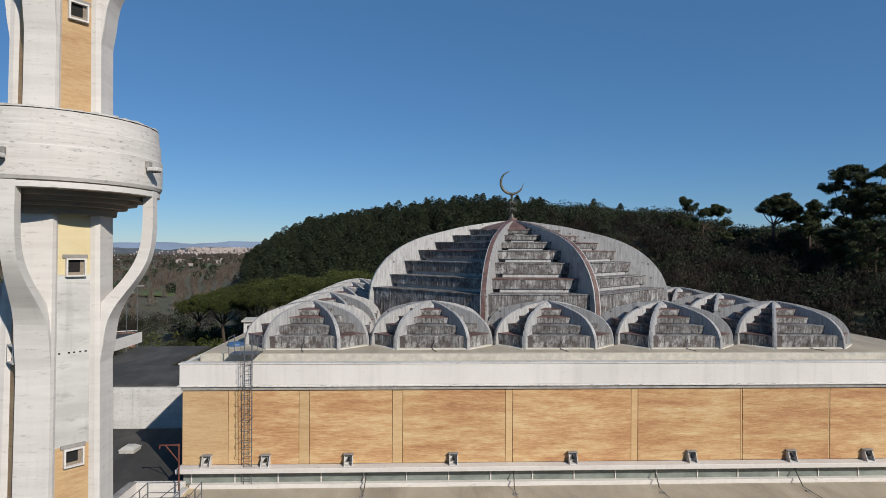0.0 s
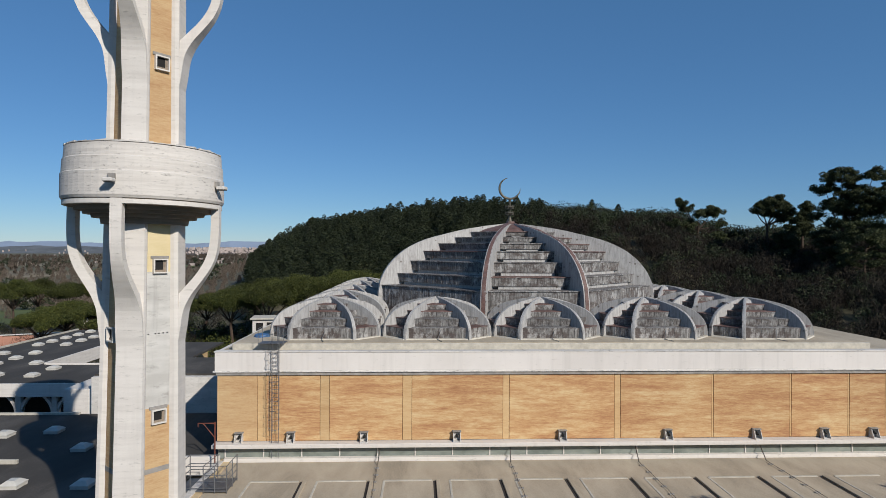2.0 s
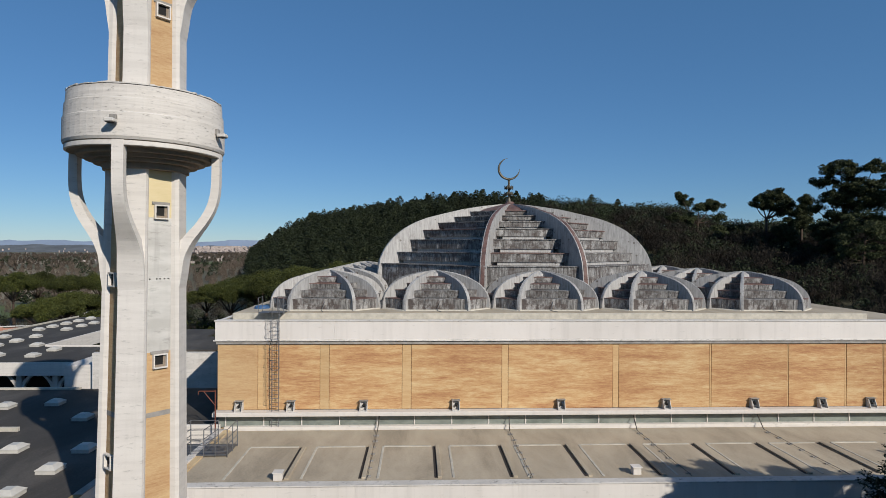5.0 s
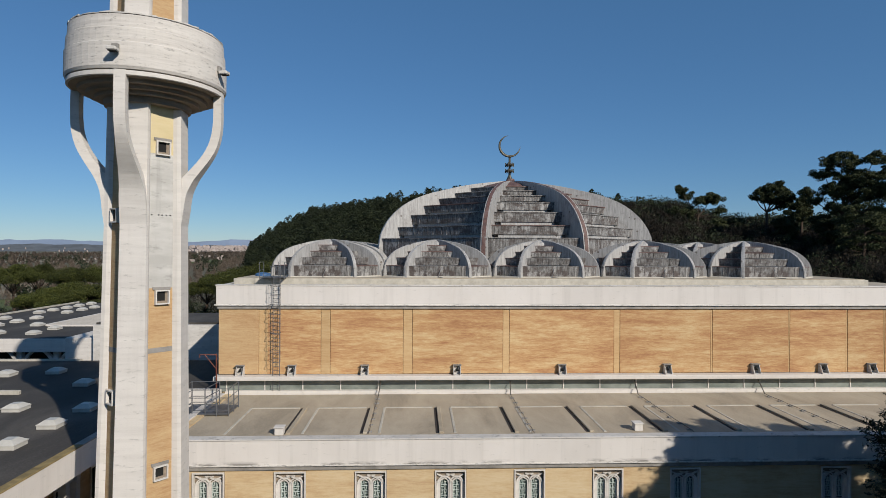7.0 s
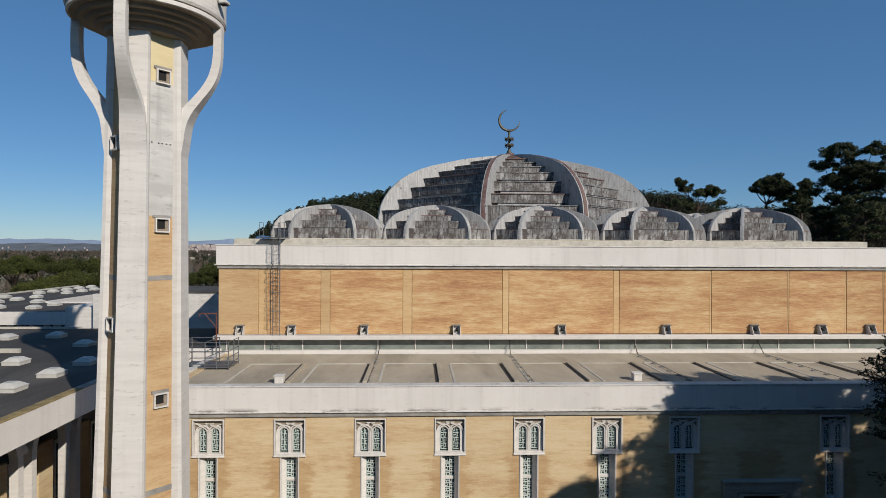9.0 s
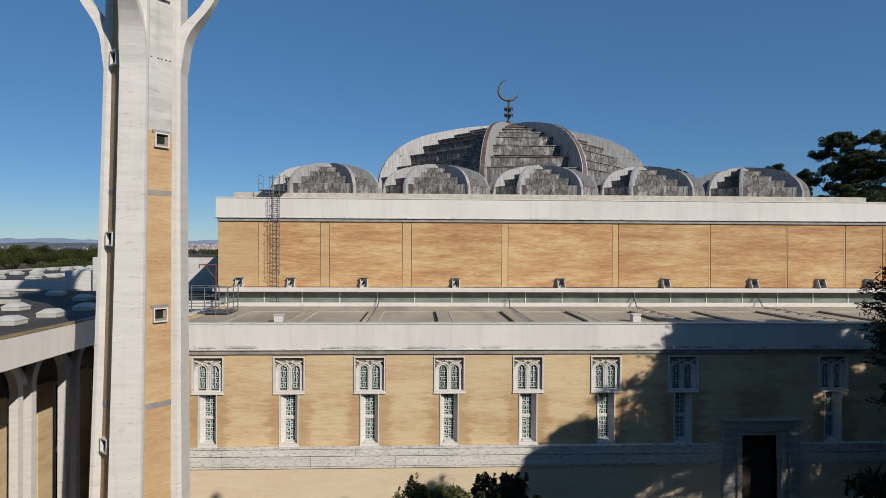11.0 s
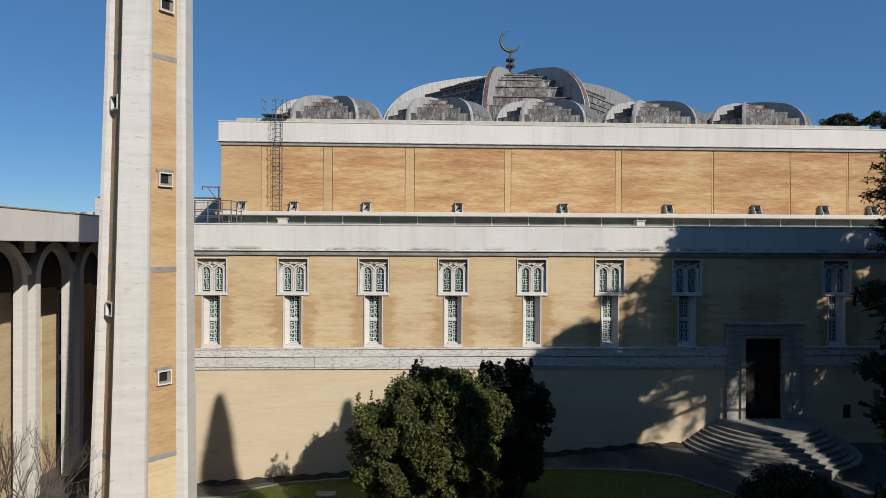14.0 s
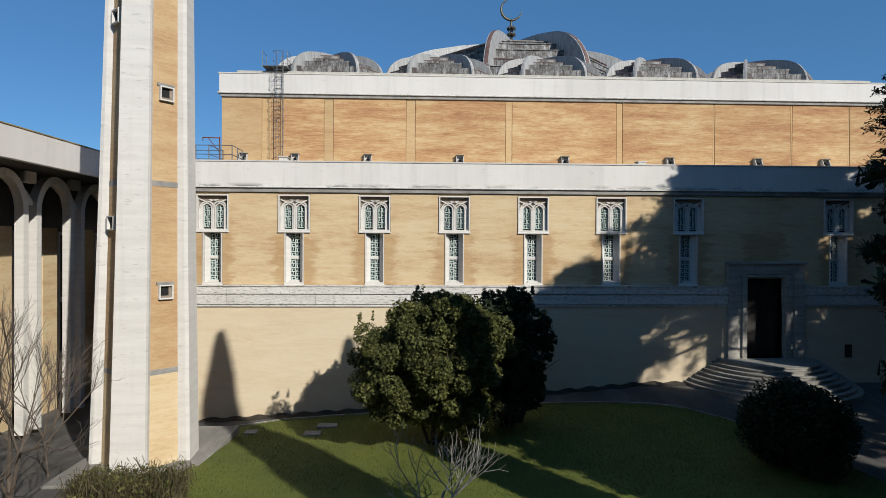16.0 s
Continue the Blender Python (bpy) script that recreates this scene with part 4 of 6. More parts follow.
LEVELS = [0.3, 4, 8, 12, 16, 20, 24, 28, 30.9]
UPPER = [33.2, 35, 37.4, 39, 41.5]
PW = 0.55      # half width of a pilaster


def pilaster_ring(z, k):
    r = float(shaft_half(z))
    w = PW * r / 1.66
    ring = [(-w, -r), (w, -r), (w + 0.03, -r + 0.15), (w * 0.9, -r * 0.45), (-w * 0.9, -r * 0.45), (-w - 0.03, -r + 0.15)]
    return [(*quarter(p, k), z) for p in ring]


for lev in (LEVELS, UPPER):
    for k in range(4):
        part("pilaster", sweep(bmesh.new(), [pilaster_ring(z, k) for z in lev]), WHITE, minaret, "board-marked pale concrete pilaster")


def infill_depth(z):
    return 0.43 - 0.007 * min(z, 28.0)


def panel_ring(z, k, inset=0.0):
    r = float(shaft_half(z))
    w = PW * r / 1.68
    d = r - infill_depth(z) - inset
    ring = [(w - 0.05, -d), (d, -w + 0.05), (0.4 * d, -0.2 * w), (0.2 * w, -0.4 * d)]
    return [(*quarter(p, k), z) for p in ring]


def panel_run(z0, z1):
    return [z for z in sorted({z0, z1, *[v for v in LEVELS + UPPER if z0 < v < z1]})]


for k in range(4):
    for z0, z1, mat in ((0.3, 4.55, BRICK_LOW), (4.76, 12.1, BRICK_MIN), (12.32, 20.7, BRICK_MIN), (20.9, 23.3, BRICK_MIN), (23.3, 28.72, SMUDGED), (28.72, 30.9, CREAM), (33.2, 41.5, BRICK_MIN)):
        if k == 3 and 20 < z0 < 29:
            mat = BRICK_MIN
        part("brick_infill" if mat in (BRICK_MIN, BRICK_LOW) else "infill", sweep(bmesh.new(), [panel_ring(z, k) for z in panel_run(z0, z1)]), mat, minaret)
    for z0, z1 in ((4.55, 4.76), (12.1, 12.32), (20.7, 20.9)):
        part("grey_course", sweep(bmesh.new(), [panel_ring(z, k, -0.015) for z in (z0, z1)]), GREY_STRIP, minaret)
    # small square windows with pale frames
    for zc in ((7.85, 15.85, 22.93, 28.95, 37.1) if k == 0 else (10.6, 18.9, 26.2)):
        r = float(shaft_half(zc))
        w = PW * r / 1.68
        d = r - infill_depth(zc)
        mid = ((w - 0.05 + d) / 2, -(d + w - 0.05) / 2)
        nx, ny = 0.7071, -0.7071
        tx, ty = 0.7071, 0.7071
        off = 0.02 if k == 0 else -0.1
        W = lambda u, v, zz: (*quarter((mid[0] + nx * v + tx * (u + off), mid[1] + ny * v + ty * (u + off)), k), zz)
        fr = bmesh.new()
        for a, b, c, e in ((-0.29, 0.29, 0.24, 0.29), (-0.29, 0.29, -0.29, -0.24), (-0.29, -0.24, -0.24, 0.24), (0.24, 0.29, -0.24, 0.24)):
            vs = [fr.verts.new(W(u, v, zc + z)) for v in (-0.02, 0.14) for u, z in ((a, c), (b, c), (b, e), (a, e))]
            for f in ((0, 1, 2, 3), (7, 6, 5, 4), (0, 4, 5, 1), (1, 5, 6, 2), (2, 6, 7, 3), (3, 7, 4, 0)):
                fr.faces.new([vs[i] for i in f])
        win = part("window", fr, WHITE, minaret, "small square window in a pale frame")
        hole = bmesh.new()
        vs = [hole.verts.new(W(u, v, zc + z)) for v in (-0.02, 0.012) for u, z in ((-0.24, -0.24), (0.24, -0.24), (0.24, 0.24), (-0.24, 0.24))]
        for f in ((0, 1, 2, 3), (7, 6, 5, 4), (0, 4, 5, 1), (1, 5, 6, 2), (2, 6, 7, 3), (3, 7, 4, 0)):
            hole.faces.new([vs[i] for i in f])
        part("dark_pane", hole, BLACK, win)
        # Brown strips on the pane imitate the shaded reveals of a deeper opening.
        for a, b, c, e in ((0.14, 0.24, -0.24, 0.24), (-0.24, 0.14, -0.24, -0.15)):
            rv = bmesh.new()
            vs = [rv.verts.new(W(u, v, zc + z)) for v in (-0.01, 0.03) for u, z in ((a, c), (b, c), (b, e), (a, e))]
            for f in ((0, 1, 2, 3), (7, 6, 5, 4), (0, 4, 5, 1), (1, 5, 6, 2), (2, 6, 7, 3), (3, 7, 4, 0)):
                rv.faces.new([vs[i] for i in f])
            part("reveal", rv, UNDERSIDE, win)
        if k == 0:
            ln = bmesh.new()
            vs = [ln.verts.new(W(u, v, zc + z)) for v in (-0.02, 0.05) for u, z in ((-0.36, 0.30), (0.36, 0.30), (0.36, 0.41), (-0.36, 0.41))]
            for f in ((0, 1, 2, 3), (7, 6, 5, 4), (0, 4, 5, 1), (1, 5, 6, 2), (2, 6, 7, 3), (3, 7, 4, 0)):
                ln.faces.new([vs[i] for i in f])
            part("lintel", ln, GREY_STRIP, win)

# a row of small put-log holes across the front infill
r = float(shaft_half(26.25))
w = PW * r / 1.68
d = r - infill_depth(26.25)
for u in (-0.40, -0.12, 0.02, 0.20, 0.36):
    hole = bmesh.new()
    mid = ((w - 0.05 + d) / 2 + 0.7071 * u, -(d + w - 0.05) / 2 + 0.7071 * u)
    vs = [hole.verts.new((mid[0] + 0.7071 * (v + a), mid[1] + 0.7071 * (a - v), 26.25 + z)) for v in (-0.02, 0.012) for a, z in ((-0.03, -0.025), (0.03, -0.025), (0.03, 0.022), (-0.03, 0.022))]
    for f in ((0, 1, 2, 3), (7, 6, 5, 4), (0, 4, 5, 1), (1, 5, 6, 2), (2, 6, 7, 3), (3, 7, 4, 0)):
        hole.faces.new([vs[i] for i in f])
    part("putlog_hole", hole, BLACK, minaret)

# balcony: ringed underside and a slightly tapering parapet
bm = bmesh.new()
ring_band(bm, [(1.62, 30.62), (1.66, 30.86), (1.95, 30.86), (1.98, 31.0), (2.25, 31.0), (2.28, 31.14), (2.55, 31.14), (2.58, 31.28), (2.86, 31.28), (2.9, 31.46), (2.92, 31.5), (2.86, 33.2)], 64)
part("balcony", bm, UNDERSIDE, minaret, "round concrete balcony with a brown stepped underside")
bm = bmesh.new()
ring_band(bm, [(2.98, 31.52), (3.03, 31.62), (3.03, 32.5), (2.99, 32.53), (2.97, 33.05), (2.93, 33.08), (2.90, 33.55), (2.72, 33.60)], 64)
part("parapet", bm, ROUGHCAST, minaret, "pitted curved concrete parapet")
bm = bmesh.new()
ring_band(bm, [(2.90, 31.29), (2.955, 31.31), (2.955, 31.47), (2.90, 31.49)], 64)
part("rim_ring", bm, WHITE, minaret)
bm = bmesh.new()
random.seed(77)
for k in range(90):
    a = 2 * math.pi * k / 90
    c = Vector((2.83 * math.cos(a), 2.83 * math.sin(a), 33.58))
    t = Vector((-math.sin(a), math.cos(a), 0)) * 0.1
    o = Vector((math.cos(a), math.sin(a), 0)) * random.uniform(0.05, 0.085)
    top = random.uniform(0.02, 0.07)
    lo = [bm.verts.new(c - t - o), bm.verts.new(c + t - o), bm.verts.new(c + t + o), bm.verts.new(c - t + o)]
    up = [bm.verts.new(v.co + Vector((0, 0, top + random.uniform(-0.015, 0.015)))) for v in lo]
    for q in range(4):
        bm.faces.new((lo[q], lo[(q + 1) % 4], up[(q + 1) % 4], up[q]))
    bm.faces.new(up)
tagged(part("crumbled_rim", bm, WHITE_DIRTY, minaret, "crumbled blackened rim of the parapet"), kind="stuff")


ARM = [(-1.2, 1.50), (-0.6, 1.60), (0.0, 1.64), (0.5, 1.78), (1.0, 2.06), (1.5, 2.40), (2.0, 2.66), (2.5, 2.80), (3.0, 2.85), (3.6, 2.86), (4.6, 2.84)]


def branching(foot, rise, k):
    """A curved arm that swells from the shaft, swings out and rises to the balcony's rim."""
    st = []
    for i in range(33):
        h = -1.2 + (rise + 1.2) * i / 32
        outer = float(np.interp(h, [p[0] for p in ARM], [p[1] for p in ARM]))
        a = float(np.interp(h - 0.25, [p[0] for p in ARM], [p[1] for p in ARM]))
        b = float(np.interp(h + 0.25, [p[0] for p in ARM], [p[1] for p in ARM]))
        outer = (outer + a + b) / 3
        thick = 0.33 + 0.35 * (b - a) + 0.2 * (1 - smoothstep(0, 1.5, h))
        hw = (0.50 - 0.29 * smoothstep(-0.4, 2.4, h)) * (0.92 if foot > 30 else 1.0)
        base = float(shaft_half(foot - 1.2)) - 0.02
        outer = base + (outer - 1.5) * (2.97 - base) / 1.36
        st.append([(*quarter(p, k), foot + h) for p in ((-hw, -outer), (hw, -outer), (hw * 0.94, -outer + thick), (-hw * 0.94, -outer + thick))])
    return sweep(bmesh.new(), st)


for k in range(4):
    part("bracket_arm", branching(27.0, 4.5, k), WHITE, minaret, "curved concrete arm carrying the balcony")
    part("bracket_arm", branching(37.45, 4.7, k), WHITE, minaret, "curved concrete arm carrying the balcony")
bm = bmesh.new()
ring_band(bm, [(1.5, 41.4), (1.9, 41.7), (2.7, 42.1), (2.75, 43.6), (2.5, 43.65)], 48)
part("balcony", bm, WHITE, minaret)

for ang in (-87, -8):
    a = radians(ang)
    px, py = MX + 0.07 + 3.03 * math.cos(a), MY + 3.03 * math.sin(a)
    light = thing("floodlight", "small grey floodlight bracketed on the balcony rim", "floodlight", (px, py, 32.08), "balcony floodlights")
    light.rotation_euler.z = a
    part("housing", box(0.06, 0.42, -0.17, 0.17, -0.12, 0.02, 0.03), WHITE_DIRTY, light)
    bm = box(-0.05, 0.1, -0.12, 0.12, -0.02, 0.22, 0.02)
    part("bracket", bm, GREY_STRIP, light)
    part("lens", box(0.10, 0.38, -0.14, 0.14, -0.135, -0.122), BLACK, light)


# ---- side wing with skylights ----
wing = thing("side_wing", "low wing with dark skylit roof, pale fascia and branching columns", "building")
WX = -17.8
LICHEN = plain("lichen_coping", (0.30, 0.22, 0.09), 0.9, 0, 0.5, 1.0)
part("roof", box(-62, WX - 0.1, -20, 50.1, 14.25, 14.45), ROOF_DARK, wing, "dark bitumen roof with pale skylights")
part("roof", box(WX - 0.1, X0 - 0.02, 38.4, 50.1, 14.25, 14.45), ROOF_DARK, wing)
part("fascia", box(WX - 0.25, WX, -20, 38.1, 13.25, 14.62, 0.02), BAND, wing)
part("fascia_cap", box(WX - 0.45, WX + 0.03, -20, 26.0, 14.62, 14.69, 0.015), LICHEN, wing, "coping overgrown with yellow lichen")
part("fascia_cap", box(WX - 0.45, WX + 0.03, 26.0, 38.12, 14.62, 14.69, 0.015), GREY_STRIP, wing)
part("fascia", box(WX - 0.25, X0 - 0.05, 38.1, 38.4, 13.25, 14.62, 0.02), WHITE, wing)
# Soffit and inner wall are darkened in colour for shade under the eaves.
part("soffit", box(-24, WX - 0.25, -20, 38.1, 13.3, 14.1), plain("shaded_soffit", (0.055, 0.048, 0.042), 0.9), wing, "soffit coloured dark for the shade under the eaves")
part("inner_wall", box(-22.9, -22.4, -20, 44, -0.5, 13.3), plain("shaded_wing_wall", (0.05, 0.045, 0.04), 0.5), wing)
part("end_wall", box(-21.9, X0, 40.2, 40.6, -0.5, 14.2), GREY_STRIP, wing)
part("annex_wall", box(-31, X0 - 0.02, 51.4, 52.0, 8, 17.5, 0.02), WHITE_DIRTY, wing)
part("annex_roof", box(-31, X0 - 0.02, 52.0, 60.4, 17.3, 17.68), ROOF_DARK, wing)
part("rim", box(-62, -31.2, 49.8, 50.1, 14.45, 14.62), PALE_LINE, wing)

COL_Y = [12.75, 16.65, 20.55, 24.45, 28.35, 32.25, 36.15]


def column(parent, x, y):
    """A pair of slender piers whose heads branch to carry the eaves."""
    col = None
    for s in (-1, 1):
        run = [(0.5, 0.3), (0.5, 5.0), (0.5, 10.0)] + [(2.0 - 1.5 * math.cos(a), 11.3 + 1.75 * math.sin(a)) for a in [0.13 * i for i in range(13)]]
        st = []
        for i, (u, z) in enumerate(run):
            p, q = run[max(0, i - 1)], run[min(len(run) - 1, i + 1)]
            d = math.hypot(q[0] - p[0], q[1] - p[1])
            nu, nz = (q[1] - p[1]) / d * 0.19, -(q[0] - p[0]) / d * 0.19
            st.append([(x - 0.22, y + s * (u - nu), z - nz), (x + 0.22, y + s * (u - nu), z - nz), (x + 0.22, y + s * (u + nu), z + nz), (x - 0.22, y + s * (u + nu), z + nz)])
        o = part("column" if col is None else "shaft", sweep(bmesh.new(), st), WHITE, parent if col is None else col, "pale branching concrete column" if col is None else "")
        col = col or o
    st = []
    for i in range(9):
        f = i / 8
        z, out = 11.6 + 1.8 * f, 0.1 + 1.5 * f ** 1.7
        st.append([(x - out - 0.22, y - 0.2, z), (x - out + 0.22, y - 0.2, z), (x - out + 0.22, y + 0.2, z), (x - out - 0.22, y + 0.2, z)])
    part("arm", sweep(bmesh.new(), st), WHITE, col)
    part("shaft_head", box(x - 0.15, x + 0.15, y - 0.45, y + 0.45, 12.7, 13.3, 0.05), WHITE, col)
    return col


for y in COL_Y:
    column(wing, WX - 2.4, y + 0.65)
for y in [14.9, 18.8, 22.7, 26.6, 30.5, 34.4]:
    part("wall_panel", box(-22.4, -22.1, y - 1.2, y + 0.2, -0.2, 10.6, 0.03), BRICK_LOW, wing)
    tall = part("tall_window", pierced(bmesh.new(), 0, 0.9, -0.12, 0.02, 3.0, 10.4, [(0.14, 0.76, 3.2, 6.2), (0.14, 0.76, 6.5, 10.2)]), WHITE, wing, "tall narrow window in a pale frame")
    tall.location = (-22.2, y + 0.3, 0)
    tall.rotation_euler.z = math.pi / 2
    part("pane", box(0.1, 0.8, -0.02, 0.0, 3.1, 10.3), GLASS, tall)


def skylight_mesh(s=1.0):
    bm = bmesh.new()
    q = lambda h: [(-h, -h), (h, -h), (h, h), (-h, h)]
    prism(bm, q(0.95 * s), 0, 0.20)
    prism(bm, q(1.0 * s), 0.20, 0.25)
    prism(bm, q(0.96 * s), 0.25, 0.46, q(0.45 * s))
    return bm


master = part("skylight", skylight_mesh(0.58), SKYLIGHT, wing, "pale domed skylight")
master.location = (-21.7, 26.4, 14.45)
for x, y in ((-21.7, 29.9), (-21.7, 33.4), (-26.1, 33.5), (-25.7, 40.4), (-30.3, 44.7), (-33.6, 43.7), (-30.4, 33.5), (-26.1, 26.4), (-30.4, 26.4), (-21.7, 19.5), (-21.7, 22.9), (-26.1, 19.5), (-21.5, 40.4), (-21.3, 44.6), (-34.7, 37.0), (-38.0, 43.9)):
    copy_thing(master, Matrix.Translation((x, y, 14.45)))
part("roof_kerb", box(-36, -28.5, 37.4, 37.65, 14.45, 14.75, 0.02), PALE_LINE, wing)

far = thing("far_wing", "distant skylit wing with an arcade of branching columns", "building")
part("roof", box(-62, -36, 61, 72, 14.45, 14.7), ROOF_DARK, far)
part("roof", box(-62, -48, 72, 104, 14.45, 14.7), ROOF_DARK, far)
part("fascia", box(-62, -35.9, 60.8, 61.0, 13.35, 14.8, 0.02), WHITE, far)
part("fascia", box(-48.0, -47.7, 72, 104, 13.2, 14.95, 0.02), WHITE, far)
part("fascia", box(-47.7, -36, 71.8, 72.0, 13.2, 14.9, 0.02), WHITE, far)
part("court_roof", box(-47.7, -36, 72.0, 104, 12.2, 12.5), ROOF_DARK, far)
part("fascia", box(-62.2, -62, 61, 104, 13.5, 14.8, 0.02), WHITE, far)
# Black colour here gives the dark depth of the arcade.
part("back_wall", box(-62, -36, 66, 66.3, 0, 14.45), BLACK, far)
part("end_block", box(-34, -31.1, 52.2, 62, 0, 16.2, 0.03), WHITE, far)
for k in range(7):
    x = -60 + 3.9 * k
    part("column", box(x - 0.3, x + 0.3, 61.6, 62.2, 0, 13.6, 0.05), WHITE, far)
    for s in (-1, 1):
        st = [[(x + s * (0.2 + 1.5 * f ** 2) - 0.2, 61.7, 11.4 + 2.2 * f), (x + s * (0.2 + 1.5 * f ** 2) + 0.2, 61.7, 11.4 + 2.2 * f), (x + s * (0.2 + 1.5 * f ** 2) + 0.2, 62.1, 11.4 + 2.2 * f), (x + s * (0.2 + 1.5 * f ** 2) - 0.2, 62.1, 11.4 + 2.2 * f)] for f in [i / 6 for i in range(7)]]
        part("arm", sweep(bmesh.new(), st), WHITE, far)
wide = part("skylight", skylight_mesh(0.62), SKYLIGHT, far, "pale domed skylight")
wide.location = (-58.0, 101.0, 14.70)
ROOFLIGHTS = [(-58, (97.3, 93.8, 90.2, 86.8, 79.4)), (-54, (94.6, 91.0, 87.0, 79.8, 75.8, 72.0)), (-49.2, (72.4, 65.2)), (-45, (69.0, 65.0)), (-50.2, (98.0, 94.4))]
for x, ys in ROOFLIGHTS:
    for y in ys:
        o = new("skylight", wide.data)
        o.parent = far
        o.location = (x, y, 14.7)
part("roof_rim", box(-62, -61.7, 61.2, 104, 14.7, 14.95, 0.02), PALE_LINE, far)


# ---- roof fittings ----
def floodlight_box(x):
    """A pale wedge-shaped housing that stands on the ledge against the upper wall."""
    o = thing("wall_floodlight", "pale wedge-shaped floodlight housing on the white ledge", "floodlight", (x, YU - 0.004, 15.60), "ledge floodlights")
    cheeks = []
    for s in (-1, 1):
        bm = bmesh.new()
        u0, u1 = s * 0.34, s * 0.29
        prof = [(0, 0), (-0.62, 0), (-0.60, 0.12), (-0.30, 0.80), (-0.34, 0.92), (0, 0.92)]
        a = [bm.verts.new((u0, y, z)) for y, z in prof]
        b = [bm.verts.new((u1, y, z)) for y, z in prof]
        bm.faces.new(a)
        bm.faces.new(b[::-1])
        for i in range(6):
            bm.faces.new((a[i], a[(i + 1) % 6], b[(i + 1) % 6], b[i]))
        part("cheek", bm, WHITE_DIRTY, o)
    part("hood", box(-0.40, 0.40, -0.42, 0, 0.90, 0.96, 0.015), GREY_STRIP, o)
    part("floor_plate", box(-0.29, 0.29, -0.60, 0, 0.0, 0.05), WHITE_DIRTY, o)
    part("back_plate", box(-0.29, 0.29, -0.08, -0.005, 0.05, 0.9), WHITE_DIRTY, o)
    part("lamp", bar(bmesh.new(), (0.03, -0.10, 0.62), (0.0, -0.34, 0.40), (0.07, 0.13), 10), BLACK, o)
    o.scale = (0.8, 0.85, 0.76)
    return o


for x in (-13.44, -9.73, -4.47, 2.27, 10.06, 17.96, 24.67, 29.88, 33.68):
    floodlight_box(x)

ladder = thing("cage_ladder", "galvanised steel cage ladder up the brick wall", "ladder", (-10.83, YU - 0.35, 14.5))
for s in (-1, 1):
    part("rail", bar(bmesh.new(), (s * 0.24, 0, -0.2), (s * 0.24, 0, 9.25), 0.024), IRON, ladder)
for k in range(28):
    part("rung", bar(bmesh.new(), (-0.24, 0, 0.3 + 0.29 * k), (0.24, 0, 0.3 + 0.29 * k), 0.016, 5), IRON, ladder)
for k in range(11):
    bm = bmesh.new()
    z = 2.2 + 0.68 * k
    pts = [(0.37 * math.cos(a), -0.34 + 0.37 * math.sin(a), z) for a in [radians(45 - 270 * i / 10) for i in range(11)]]
    for p, q in zip(pts, pts[1:]):
        bar(bm, p, q, 0.014, 5)
    part("hoop", bm, IRON, ladder)
for u, v in ((-0.37, -0.34), (0.0, -0.71), (0.37, -0.34)):
    part("cage_strap", bar(bmesh.new(), (u, v, 2.1), (u, v, 9.1), 0.010, 5), IRON, ladder)
for z in (1.0, 4.2, 7.4):
    for s in (-1, 1):
        part("stay", bar(bmesh.new(), (s * 0.24, 0, z), (s * 0.24, 0.35, z), 0.02, 5), IRON, ladder)
landing = thing("ladder_landing", "steel grating landing with guard rails at the roof edge", "platform", (-11.22, YU + 0.6, 22.6))
part("grating", box(-0.9, 0.9, -0.7, 0.5, 0.06, 0.11), IRON, landing)
for u, v in ((-0.9, -0.7), (0.9, -0.7), (-0.9, 0.5), (0.9, 0.5), (0.2, 0.5)):
    part("post", bar(bmesh.new(), (u, v, -0.02), (u, v, 1.2), 0.022, 5), IRON, landing)
for z in (0.6, 1.18):
    for a, b in (((-0.9, -0.7), (-0.9, 0.5)), ((0.9, -0.7), (0.9, 0.5)), ((0.2, 0.5), (0.9, 0.5))):
        part("guard_rail", bar(bmesh.new(), (*a, z), (*b, z), 0.018, 5), IRON, landing)
tarp = bmesh.new()
ring_band(tarp, [(0.85, 0.0), (0.8, 0.25), (0.45, 0.42), (0.1, 0.46)], 9)
for v in tarp.verts:
    v.co += Vector((random.uniform(-0.1, 0.1), random.uniform(-0.1, 0.1), random.uniform(0, 0.08) * (v.co.z > 0.1)))
o = part("tarpaulin", tarp, plain("blue_plastic_sheet", (0.05, 0.13, 0.28), 0.5, 0, 0.3), None)
o.location = (-12.95, 42.4, 22.6)
o.scale = (0.7, 0.7, 0.6)
tagged(o, "crumpled blue tarpaulin lying on the platform", "tarpaulin")

stair = thing("access_platform", "galvanised steel access platform with railings at the roof corner", "platform", (X0 + 0.9, 33.6, 14.22))
part("deck", box(-1.7, 1.35, -1.0, 1.1, 0.10, 0.16), IRON, stair)
POSTS = [(-1.7, -1.0), (-0.9, -1.0), (-0.1, -1.0), (0.6, -1.0), (1.35, -1.0), (1.35, 0.1), (1.35, 1.1), (-1.7, 1.1), (-1.7, 0.1), (0.1, 1.1)]
for u, v in POSTS:
    part("post", bar(bmesh.new(), (u, v, 0.0), (u, v, 1.75), 0.034, 5), IRON, stair)
for z in (0.35, 0.75, 1.15, 1.72):
    for a, b in (((-1.7, -1.0), (1.35, -1.0)), ((1.35, -1.0), (1.35, 1.1)), ((-1.7, 1.1), (0.1, 1.1)), ((-1.7, -1.0), (-1.7, 1.1)), ((-0.1, -1.0), (0.1, 1.1))):
        part("guard_rail", bar(bmesh.new(), (*a, z), (*b, z), 0.026, 5), IRON, stair)
